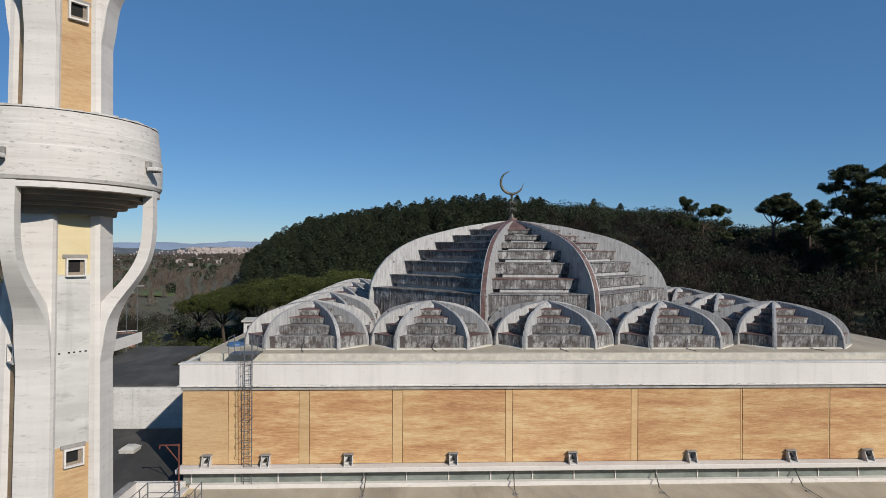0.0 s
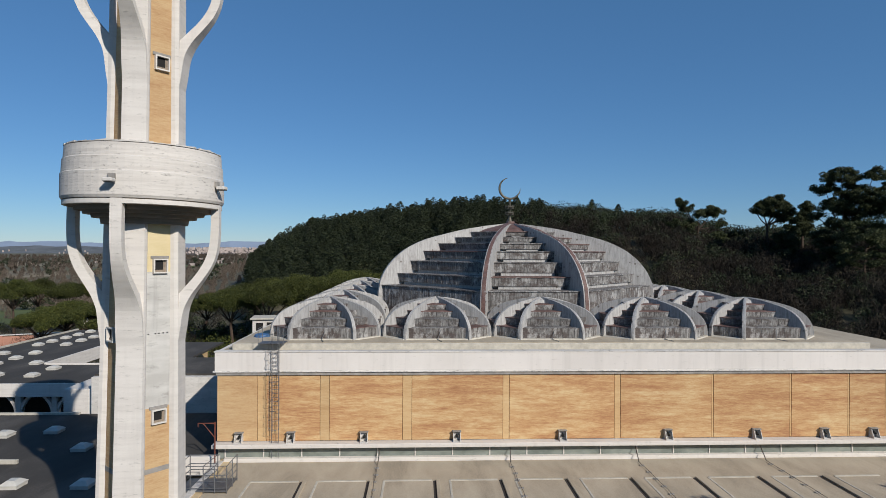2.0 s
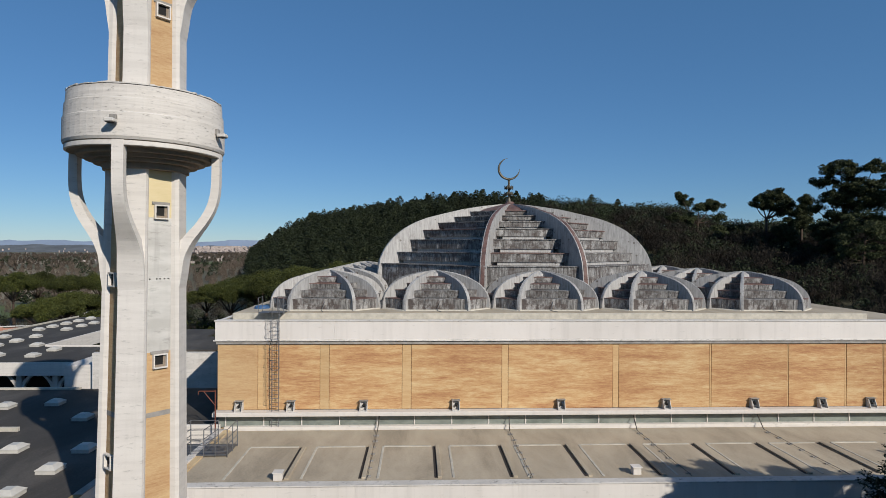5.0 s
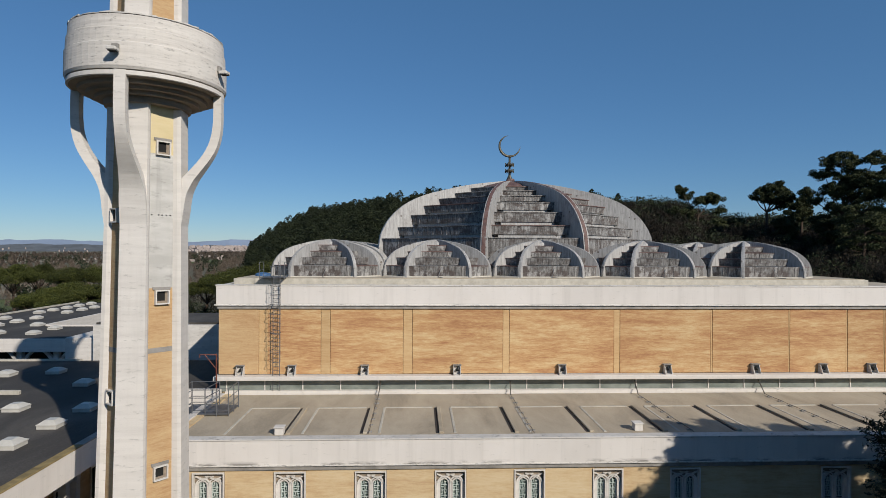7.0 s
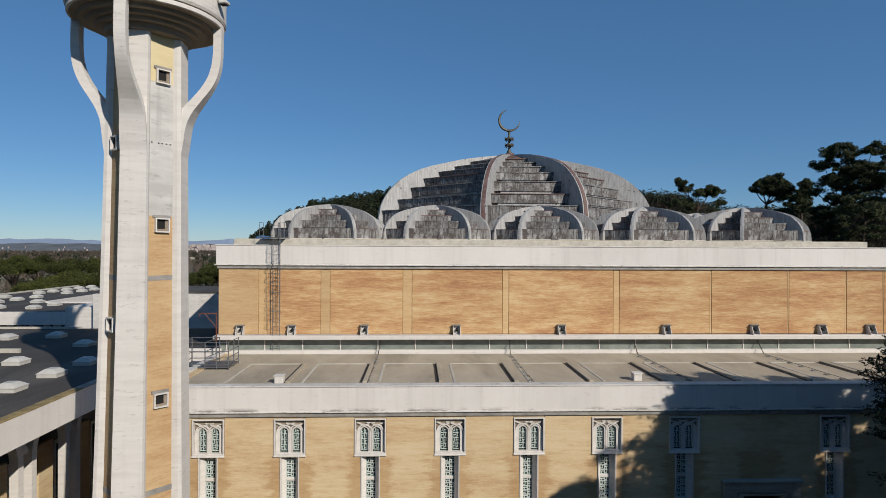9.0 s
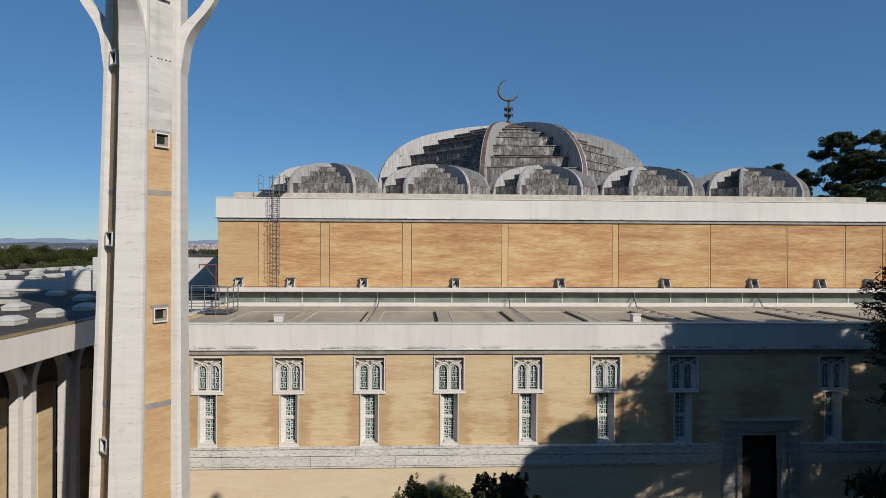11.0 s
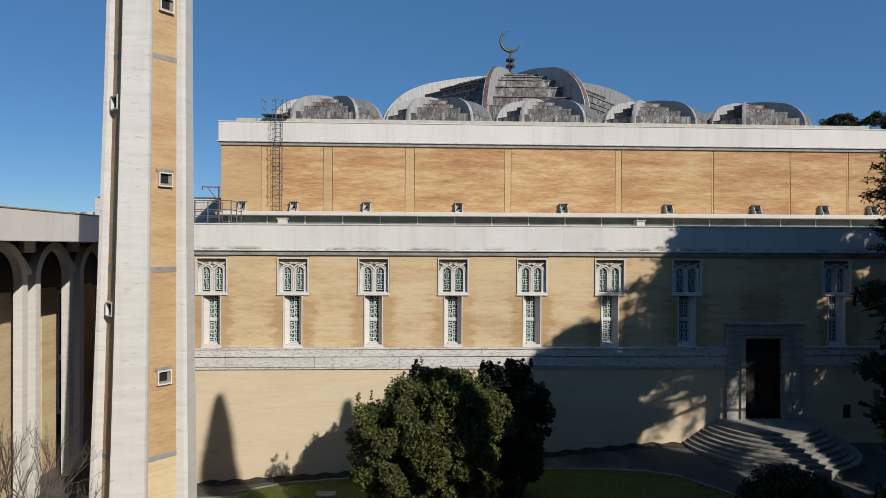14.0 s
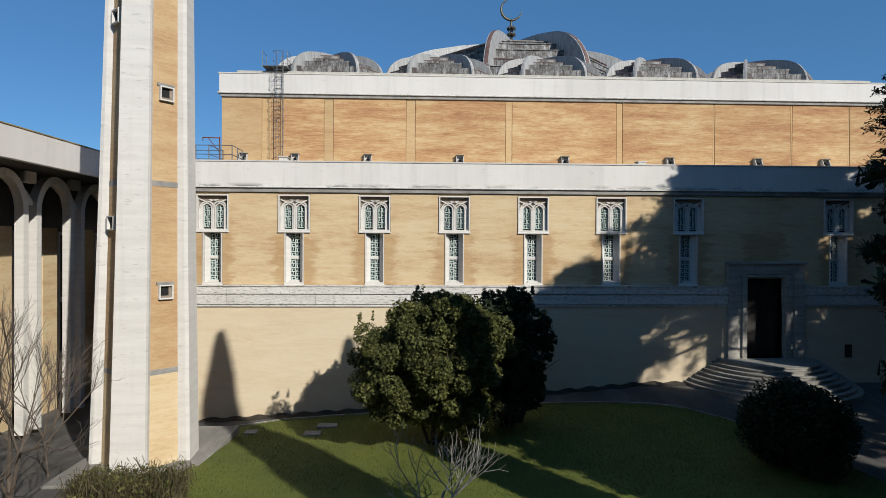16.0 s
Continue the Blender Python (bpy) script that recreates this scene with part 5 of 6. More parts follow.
for s in (-1, 1):
    part("ladder_rail", bar(bmesh.new(), (-1.72, s * 0.25 - 0.6, -5.0), (-1.72, s * 0.25 - 0.6, 1.4), 0.03, 5), IRON, stair)
for k in range(18):
    part("rung", bar(bmesh.new(), (-1.72, -0.85, -4.8 + 0.3 * k), (-1.72, -0.35, -4.8 + 0.3 * k), 0.016, 5), IRON, stair)
davit = thing("davit_arm", "rusty red steel davit arm on the ledge corner", "davit", (XA + 0.2, YU - 1.0, 14.22))
part("post", bar(bmesh.new(), (0, 0, 0), (0, 0, 3.10), 0.05), RED_IRON, davit)
part("arm", bar(bmesh.new(), (0, 0, 3.02), (-1.15, -0.05, 3.04), 0.04), RED_IRON, davit)
part("brace", bar(bmesh.new(), (0, 0, 2.0), (-0.8, -0.04, 3.02), 0.03), RED_IRON, davit)
part("hook", bar(bmesh.new(), (-1.15, -0.05, 3.06), (-1.15, -0.05, 2.80), 0.035), RED_IRON, davit)

for x in (-3.4, 6.1, 15.4, 24.8):
    random.seed(int(x * 10))
    cable = thing("lightning_cable", "grey lightning cable on small stands across the roof", "cable", (x, YF + 0.6, 14.22), "roof cables")
    pts = [(0.02 * math.sin(k * 1.3) + random.uniform(-0.015, 0.015), 0.62 * k, 0.09) for k in range(15)]
    bm = sweep(bmesh.new(), [[(p[0] + 0.018 * math.cos(a), p[1], p[2] + 0.018 * math.sin(a)) for a in (0, 1.26, 2.51, 3.77, 5.03)] for p in pts])
    part("wire", bm, plain("dull_wire", (0.10, 0.085, 0.075), 0.6, 0.3) if x < -3 else bpy.data.materials["dull_wire"], cable)
    for p in pts[1::2]:
        part("stand", box(p[0] - 0.16, p[0] + 0.16, p[1] - 0.09, p[1] + 0.09, 0, 0.08, 0.01), GREY_STRIP, cable)
    part("riser", bar(bmesh.new(), pts[-1], (0.1, YU - YF - 0.72, 0.95), 0.035, 5), bpy.data.materials["dull_wire"], cable)
for x, y, w in ((-8.45, YF + 1.0, 0.24), (12.35, YF + 1.3, 0.24)):
    v = thing("roof_vent", "small pale boxed vent on the beige roof", "vent", (x, y, 14.22), "roof vents")
    part("box", box(-w, w, -w, w, 0, 0.42, 0.02), WHITE, v)
    part("lid", box(-w - 0.05, w + 0.05, -w - 0.05, w + 0.05, 0.42, 0.47, 0.01), WHITE, v)

ac = thing("air_conditioner", "white outdoor air conditioner on the wing wall", "air conditioner", (-21.3, 18.3, 4.4))
part("case", box(-0.18, 0.22, -0.45, 0.45, 0, 0.68, 0.03), WHITE, ac)
bm = bmesh.new()
for k in range(7):
    bar(bm, (0.235, -0.38, 0.1 + 0.08 * k), (0.235, 0.1, 0.1 + 0.08 * k), 0.012, 4)
part("grille", bm, GREY_STRIP, ac)
part("bracket", box(-0.2, 0.25, -0.4, 0.4, -0.08, -0.005), IRON, ac)


# ---- plants ----
def tri_mesh(name, tris, mat, parent=None):
    """tris: an array of n x 3 x 3 corner places."""
    n = len(tris)
    me = bpy.data.meshes.new(name)
    me.vertices.add(3 * n)
    me.vertices.foreach_set("co", np.ascontiguousarray(tris, dtype=np.float32).ravel())
    me.loops.add(3 * n)
    me.loops.foreach_set("vertex_index", np.arange(3 * n, dtype=np.int32))
    me.polygons.add(n)
    me.polygons.foreach_set("loop_start", np.arange(0, 3 * n, 3, dtype=np.int32))
    me.update(calc_edges=True)
    me.materials.append(mat)
    ob = new(name, me)
    ob.parent = parent
    return ob


def leaves(rng, centres, size, flat=0.0, slim=0.5):
    """One small pointed leaf or spray at each centre, turned at random."""
    n = len(centres)
    d = rng.normal(size=(n, 3))
    d[:, 2] *= 1 - flat
    d /= np.linalg.norm(d, axis=1)[:, None]
    e = np.cross(d, rng.normal(size=(n, 3)))
    e /= np.linalg.norm(e, axis=1)[:, None] + 1e-9
    s = (size * rng.uniform(0.6, 1.4, n))[:, None]
    return np.stack([centres - d * s * 0.5 + e * s * slim * 0.5, centres - d * s * 0.5 - e * s * slim * 0.5, centres + d * s * 0.6], axis=1)


def blob(rng, centre, radii, n, hollow=0.55):
    """Places in the outer part of an ellipsoid."""
    v = rng.normal(size=(n, 3))
    v /= np.linalg.norm(v, axis=1)[:, None]
    r = rng.uniform(hollow ** 3, 1, n) ** (1 / 3)
    return np.asarray(centre) + v * r[:, None] * np.asarray(radii)


def limb(bm, rng, a, direction, length, r, depth, spread=0.5, up=0.15, ends=None):
    """A forking branch."""
    b = a + direction * length
    bar(bm, a, b, (r, r * 0.68), 5 if r < 0.06 else 7)
    if ends is not None and depth <= 1:
        ends.append(b)
    if depth == 0:
        return
    for _ in range(2 if depth < 3 else 3):
        d = direction + Vector(rng.normal(0, spread, 3)) + Vector((0, 0, up))
        limb(bm, rng, b if rng.random() < 0.7 else a + direction * length * 0.6, d.normalized(), length * rng.uniform(0.6, 0.85), r * 0.62, depth - 1, spread, up, ends)


BARK = plain("brown_bark", (0.075, 0.05, 0.035), 0.95, 0, 0.4, 3.0, 0.6)
TWIG_BARK = plain("brown_grey_twig", (0.13, 0.098, 0.074), 0.9, 0, 0.3, 5.0, 0.5)
PALE_BARK = plain("pale_grey_bark", (0.30, 0.28, 0.25), 0.9, 0, 0.3, 5.0, 0.5)
LAUREL = foliage("evergreen_laurel_leaf", (0.042, 0.050, 0.013), (0.115, 0.124, 0.030), (0.21, 0.21, 0.062), 1.4)
# Darker leaf colour that holds the shade these shrubs stand in.
SHADELEAF = foliage("shaded_shrub_leaf", (0.016, 0.022, 0.010), (0.034, 0.046, 0.019), (0.07, 0.085, 0.04), 1.5)
PINE = foliage("stone_pine_needle", (0.020, 0.028, 0.006), (0.054, 0.066, 0.013), (0.118, 0.128, 0.026), 0.25)
CEDAR = foliage("cedar_needle", (0.010, 0.018, 0.010), (0.020, 0.034, 0.017), (0.042, 0.058, 0.026), 0.4)
TALLPINE = foliage("tall_pine_needle", (0.024, 0.033, 0.013), (0.050, 0.063, 0.024), (0.095, 0.105, 0.04), 0.3)
HILLCONIFER = foliage("hill_conifer", (0.013, 0.020, 0.010), (0.029, 0.041, 0.018), (0.058, 0.072, 0.031), 0.08)
HILLSCRUB = foliage("winter_scrub", (0.008, 0.0065, 0.005), (0.021, 0.016, 0.010), (0.046, 0.032, 0.021), 0.06)
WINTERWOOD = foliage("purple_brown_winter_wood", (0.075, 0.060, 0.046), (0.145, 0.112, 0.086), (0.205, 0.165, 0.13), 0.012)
DRY = foliage("dry_reed", (0.07, 0.055, 0.025), (0.13, 0.105, 0.05), (0.20, 0.165, 0.085), 2.0)


def shrub(name, label, x, y, r, h, n, mat, leaf, seed, trunk=True, rough=0.28):
    rng = np.random.default_rng(seed)
    z = level(x, y)
    o = thing(name, label, "shrub", (x, y, z))
    cs = []
    lumps = 34 if rough > 0.3 else 230
    for k in range(lumps):
        a, u = rng.uniform(0, 2 * math.pi), rng.uniform(-0.95, 1)
        q = math.sqrt(max(0, 1 - (u if u > 0 else 0.72 * u) ** 2))
        if rough > 0.3:
            rr, far_out = r * rng.uniform(rough, rough + 0.16), 0.72
        else:
            rr, far_out = r * rng.uniform(0.08, 0.17), rng.uniform(0.60, 0.98)
        wide = 1.0 if u > -0.4 else 0.9
        c = (r * far_out * wide * q * math.cos(a), r * far_out * wide * q * math.sin(a), h * 0.54 + h * 0.42 * (far_out + 0.12) * u)
        cs.append(blob(rng, c, (rr, rr, rr * 0.9), n // lumps, 0.35))
        if rough < 0.3 and rng.random() < 0.4 and u > 0.0:
            for _ in range(3):
                tip = np.asarray(c) + np.array([rng.normal(0, rr * 0.5), rng.normal(0, rr * 0.5), rr * rng.uniform(0.8, 1.25)])
                cs.append(blob(rng, tip, (0.08, 0.08, 0.24), 18, 0.0))
    cs.append(blob(rng, (0, 0, h * 0.52), (r * 0.72, r * 0.72, h * 0.40), n // 5, 0.2))
    pts = np.concatenate(cs)
    pts = pts[pts[:, 2] > 0.15]
    tri_mesh("foliage", leaves(rng, pts, leaf, 0.2, 0.62), mat, o)
    bm = bmesh.new()
    for k in range(4 if trunk else 2):
        a = k * 1.6
        limb(bm, rng, Vector((0.15 * math.cos(a), 0.15 * math.sin(a), -0.1)), Vector((0.35 * math.cos(a), 0.35 * math.sin(a), 1)).normalized(), h * 0.3, 0.09, 3, 0.35, 0.2)
    part("trunk", bm, BARK, o)
    return o


shrub("evergreen_shrub", "large evergreen shrub with glossy leaves on the lawn", -0.05, 21.0, 3.6, 6.7, 105000, LAUREL, 0.13, 3)
shrub("evergreen_shrub", "tall dark evergreen shrub standing in shade", 3.5, 22.8, 2.2, 6.6, 34000, SHADELEAF, 0.18, 5)
shrub("clipped_bush", "rounded dark clipped bush beside the path", 14.0, 17.0, 1.85, 3.25, 30000, SHADELEAF, 0.13, 7, False, 0.36)



def bare_tree(name, label, x, y, h, seed, depth, r, spread, mat, stems=1, up=0.2):
    rng = np.random.default_rng(seed)
    o = thing(name, label, "tree", (x, y, level(x, y) - 0.1))
    bm = bmesh.new()
    for k in range(stems):
        a = rng.uniform(0, 6.28)
        d = Vector((0.12 * math.cos(a), 0.12 * math.sin(a), 1)) if stems == 1 else Vector((0.8 * math.cos(a), 0.8 * math.sin(a), 1))
        limb(bm, rng, Vector((0, 0, 0)), d.normalized(), h * (0.34 if stems == 1 else 0.28), r, depth, spread, up)
    part("crown", bm, mat, o)
    return o


bare_tree("bare_tree", "leafless young tree with fine upward twigs", -12.8, 12.9, 7.0, 21, 7, 0.10, 0.34, TWIG_BARK, 1, 0.24)
bare_tree("bare_tree", "leafless pruned tree with pale forked branches", -0.3, 13.2, 4.4, 25, 4, 0.045, 0.46, PALE_BARK, 4, 0.34)
bare_tree("bare_tree", "leafless thin tree beside the wing columns", -15.0, 18.2, 5.0, 27, 6, 0.05, 0.30, TWIG_BARK, 1, 0.3)

rng = np.random.default_rng(40)
pts = np.stack([rng.uniform(-12.5, -8.7, 3800), rng.normal(15.3, 0.45, 3800), rng.uniform(0, 1, 3800)], axis=1)
pts[:, 2] = 0.85 + pts[:, 2] * (1.2 - 0.05 * np.abs(pts[:, 0] + 9)) * rng.uniform(0.5, 1.1, 3800)
lv = leaves(rng, pts, 0.5, -2.0, 0.05)
tagged(tri_mesh("dry_hedge", lv, DRY), "dry brown reeds and clipped hedge stalks", "hedge", kind="stuff")
pts = np.stack([rng.uniform(-12.5, -8.9, 3200), rng.normal(15.6, 0.5, 3200), rng.uniform(0.7, 1.75, 3200)], axis=1)
tagged(tri_mesh("hedge_leaves", leaves(rng, pts, 0.14, 0, 0.6), LAUREL), "low green hedge leaves among dry stalks", "hedge", kind="stuff")


# lawn and paths
def lawn_edge(x):
    return float(np.interp(x, [-10.6, -8.1, -5, -1, 3, 6, 8.3, 10.8, 12.5, 14.2, 15, 15.8, 16.4, 17, 18, 40], [26.0, 26.8, 26.9, 26.7, 26.2, 25.6, 25.1, 24.4, 23.6, 22.2, 20.8, 18.6, 16, 12, 4.5, 4.2]))


xs = np.linspace(-26, 60, 173)
pave = sheet("pavement", xs, np.linspace(5, 41, 73), lambda x, y: level(x, y) - 0.005, PAVING)
tagged(pave, "worn grey asphalt walk round the hall", "pavement", kind="structure")
bm = bmesh.new()
xs = np.linspace(-10.4, 19, 150)
rows = [[bm.verts.new((x, lawn_edge(x) + (4 - lawn_edge(x)) * (k / 24), level(x, lawn_edge(x) + (4 - lawn_edge(x)) * (k / 24)) + 0.05 - (0.04 if k == 0 else 0))) for x in xs] for k in range(25)]
for a, b in zip(rows, rows[1:]):
    for i in range(len(xs) - 1):
        bm.faces.new((a[i], a[i + 1], b[i + 1], b[i]))
tagged(part("lawn", bm, LAWN, None, "", True), "mown green lawn crossed by long shadows", "lawn", kind="structure")
bm = bmesh.new()
bed = np.linspace(-12.6, 14.8, 120)
st = [[(x, YF - 0.10 - w, level(x, YF - 0.1 - w) + z) for w, z in ((0.0, 0.10 + 0.05 * math.sin(x * 5.1)), (0.30 + 0.08 * math.sin(x * 2.3), 0.07), (0.55 + 0.12 * math.sin(x * 3.7), 0.01), (0.3, -0.2), (0.0, -0.2))] for x in bed]
tagged(part("soil_bed", sweep(bm, st), plain("damp_dark_soil", (0.045, 0.036, 0.024), 0.95, 0, 0.5, 2.5, 0.6)), "dark damp soil along the foot of the wall", "soil", kind="structure")
bm = bmesh.new()
st = [[(x, lawn_edge(x) + d, level(x, lawn_edge(x)) + z) for d, z in ((0.0, -0.1), (0.0, 0.07), (0.11, 0.07), (0.11, -0.1))] for x in xs]
tagged(part("kerb", sweep(bm, st), GREY_STRIP), "low pale kerb along the lawn", "kerb", kind="structure")
rng = np.random.default_rng(50)
gx = rng.uniform(-9.4, 17.2, 40000)
gy = np.array([lawn_edge(v) for v in gx]) - 0.05 - rng.uniform(0, 1, 40000) ** 1.2 * 11
keep = gy > 13.5
gx, gy = gx[keep], gy[keep]
gz = np.array([level(a, b) for a, b in zip(gx, gy)]) + 0.08
tagged(tri_mesh("grass", leaves(rng, np.stack([gx, gy, gz], 1), 0.08, -1.5, 0.25), foliage("grass_blade", (0.062, 0.082, 0.009), (0.12, 0.138, 0.017), (0.19, 0.20, 0.03), 0.8)), "short mown grass blades", "grass", kind="stuff")
slab = box(-14.6, -9.5, 17.0, 24.2, 0.45, 0.78, 0.04)
tagged(part("paving_slab", slab, roofing("pale_worn_apron", (0.27, 0.25, 0.22), (0.37, 0.345, 0.31), 0.7)), "grey paved apron round the minaret foot", "pavement", kind="structure")
for x, y, w in ((-5.8, 23.4, 0.40), (-5.3, 24.8, 0.5), (-9.0, 24.4, 0.3)):
    o = part("stone_slab", box(-w, w, -0.3, 0.3, -0.05, 0.10, 0.03), GREY_STRIP)
    o.location = (x, y, level(x, y) + 0.05)
    tagged(o, "flat pale stone cover set in the lawn", "stone slab", "", "")


def conifer(name, label, x, y, h, r, n, seed, mat, leaf, flat_top=False, base=0.12, ragged=1.0):
    """A tree of tiered boughs; the crown narrows upward."""
    rng = np.random.default_rng(seed)
    o = thing(name, label, "tree", (x, y, level(x, y) - 0.2))
    bm = bmesh.new()
    bar(bm, (0, 0, 0), (0.1, 0, h * 0.6), (h * 0.022, h * 0.014), 9)
    bar(bm, (0.1, 0, h * 0.6), (0, 0.1, h * 0.97), (h * 0.014, 0.05), 7)
    cs = []
    tiers = int(h * 1.6)
    for k in range(tiers):
        f = base + (1 - base) * (k + rng.random()) / tiers
        reach = r * ((1 - f) ** 0.75 + (0.28 if flat_top else 0.03)) * (1 + ragged * rng.uniform(-0.25, 0.12))
        for _ in range(3 if ragged > 0.5 else 9):
            a = rng.uniform(0, 6.283)
            tip = np.array([reach * math.cos(a), reach * math.sin(a), h * f + reach * 0.08])
            bar(bm, (0, 0, h * f - 0.2), tuple(tip * np.array([0.8, 0.8, 1])), (0.07, 0.02), 4)
            m = max(6, int(n / (tiers * (3 if ragged > 0.5 else 9))))
            t = rng.uniform(0.25, 1, m) ** 0.7
            c = np.stack([tip[0] * t, tip[1] * t, h * f + reach * 0.08 * t], 1) + rng.normal(0, 1, (m, 3)) * np.array([0.16, 0.16, 0.10]) * (0.6 + reach * 0.22)
            cs.append(c)
    cs.append(np.stack([rng.normal(0, 0.12, 60), rng.normal(0, 0.12, 60), h * rng.uniform(0.93, 1.02, 60)], 1))
    part("trunk", bm, BARK, o)
    tri_mesh("crown", leaves(rng, np.concatenate(cs), leaf, 0.3, 0.35), mat, o)
    return o


def spreading_cedar(label, x, y, h, seed, boughs, reach, per, leaf, low, tuft, topped=1.0, core=0, thin=0.6):
    """Long level boughs in clumps with daylight between; each bough carries tufts of needles."""
    rng = np.random.default_rng(seed)
    o = thing("cedar_tree", label, "tree", (x, y, level(x, y) - 0.2))
    bm = bmesh.new()
    bar(bm, (0, 0, 0), (0.2, 0.1, h * 0.55), (h * 0.024, h * 0.016), 9)
    bar(bm, (0.2, 0.1, h * 0.55), (0, 0, h * 0.97), (h * 0.016, 0.05), 7)
    cs = []
    for k in range(boughs):
        f = low + (1 - low) * ((k + rng.random()) / boughs) ** topped
        g = (f - low) / (1 - low)
        r = reach * (0.42 + 0.58 * math.sin(math.pi * min(1.0, 0.30 + 0.72 * g))) * (1 - 0.55 * g ** 3) * rng.uniform(0.6, 1.1)
        a = k * 2.399 + rng.normal(0, 0.3)
        d = np.array([math.cos(a), math.sin(a), 0.0])
        tip = d * r + np.array([0, 0, h * f + r * rng.uniform(-0.12, 0.10)])
        root = np.array([0.1, 0.05, h * f - 0.6])
        bar(bm, tuple(root), tuple(root + (tip - root) * 0.95), (0.10, 0.02), 5)
        side = np.array([-d[1], d[0], 0])
        for q in range(max(5, int(r * 2.2))):
            t = rng.uniform(0.22, 1.0) ** 0.8
            c = root + (tip - root) * t + side * rng.normal(0, 0.20 * r * (0.4 + 0.6 * math.sin(math.pi * t))) + np.array([0, 0, rng.normal(0, 0.14)])
            cs.append(blob(rng, c, (tuft, tuft, tuft * 0.5), int(per * (thin + (1.4 - thin) * g)), 0.2))
    cs.append(np.stack([rng.normal(0, 0.3, 300), rng.normal(0, 0.3, 300), h * rng.uniform(0.9, 1.02, 300)], 1))
    if core:
        # feathered sprigs that fill the upper crown between the boughs
        m = core // 44
        f = 0.60 + 0.40 * rng.uniform(0, 1, m) ** 1.3
        a = rng.uniform(0, 6.283, m)
        q = reach * 0.80 * rng.uniform(0.02, 1, m) ** 0.42 * (1 - ((f - 0.6) / 0.4) ** 2.2) ** 0.7 * (0.85 + 0.15 * np.sin(7 * a + 23 * f))
        mid = np.stack([q * np.cos(a), q * np.sin(a), h * f], 1)
        out = np.stack([np.cos(a), np.sin(a), rng.normal(0.25, 0.35, m)], 1)
        along = rng.uniform(-0.5, 0.5, (m, 44, 1)) * rng.uniform(0.7, 1.5, (m, 1, 1))
        cs.append((mid[:, None] + out[:, None] * along + rng.normal(0, 0.10, (m, 44, 3)) * (0.62 - along)).reshape(-1, 3))
    part("trunk", bm, BARK, o)
    tri_mesh("crown", leaves(rng, np.concatenate(cs), leaf, 0.2, 0.28), CEDAR, o)
    return o


def cypress(x, y, h, seed, n=46000):
    """A smooth, narrow, pointed column."""
    rng = np.random.default_rng(seed)
    o = thing("cypress_tree", "slender dark cypress behind the lawn", "tree", (x, y, level(x, y) - 0.2), "cypresses")
    f = 1 - rng.uniform(0, 1, n) ** 1.6
    rad = (1 - f) ** 0.74 * 0.128 * h * (1 - 0.45 * (1 - f)) * (1 - 0.5 * np.clip(0.12 - f, 0, 1) / 0.12)
    a = rng.uniform(0, 6.283, n)
    rad = rad * (1 + 0.10 * np.sin(5 * a + 9 * f) * np.sin(31 * f)) * np.sqrt(rng.uniform(0.2, 1, n))
    c = np.stack([rad * np.cos(a), rad * np.sin(a), 0.3 + h * f], 1)
    tri_mesh("crown", leaves(rng, c, 0.30, -0.6, 0.4), CEDAR, o)
    part("trunk", bar(bmesh.new(), (0, 0, 0), (0, 0, h * 0.9), (0.3, 0.04), 8), BARK, o)
    return o


# Cedars out of view are placed to shade the wall, lawn and path.
SHADE_CEDAR = "large unseen cedar with drooping layered boughs, placed to cast shade"
spreading_cedar("tall dark cedar with spiky drooping boughs near the portal", 23.1, 17.8, 22.0, 61, 120, 5.2, 70, 0.22, 0.46, 0.42, 0.62, 42000, 0.10)
spreading_cedar(SHADE_CEDAR, 31.4, 11.0, 24.7, 62, 80, 9.4, 76, 0.38, 0.75, 0.48, 0.85, 0, 0.15)
spreading_cedar("dark feathery cedar close to the hall wall", 23.9, 21.3, 19.7, 77, 60, 3.3, 46, 0.19, 0.60, 0.36, 0.8, 60000, 0.2)
spreading_cedar(SHADE_CEDAR, 22.6, 8.0, 21.4, 71, 66, 4.2, 90, 0.6, 0.48, 0.65)
spreading_cedar(SHADE_CEDAR, 34.4, 17.5, 18.6, 67, 78, 8.0, 60, 0.62, 0.26, 0.62)
# Added far outside the view to hold off sky light.
conifer("cedar_tree", SHADE_CEDAR, 46.0, 4.0, 26.0, 11.0, 60000, 69, CEDAR, 0.66, True, 0.10)
conifer("cedar_tree", SHADE_CEDAR, 44.0, 14.0, 24.0, 11.0, 70000, 63, CEDAR, 0.66, True, 0.08)
spreading_cedar(SHADE_CEDAR, 22.2, 6.0, 21.4, 66, 66, 4.4, 80, 0.6, 0.36, 0.6)
spreading_cedar(SHADE_CEDAR, 13.9, 8.8, 17.7, 73, 74, 2.9, 80, 0.5, 0.3, 0.55)
spreading_cedar(SHADE_CEDAR, 17.2, 8.6, 14.2, 68, 60, 4.6, 70, 0.55, 0.22, 0.6)
spreading_cedar(SHADE_CEDAR, 32.6, 9.4, 16.2, 75, 60, 4.0, 60, 0.5, 0.15, 0.6)
spreading_cedar(SHADE_CEDAR, 26.6, 10.6, 10.4, 76, 40, 3.0, 50, 0.5, 0.12, 0.55)
cypress(8.6, -0.4, 23.7, 64)
cypress(11.9, 4.8, 19.6, 65)


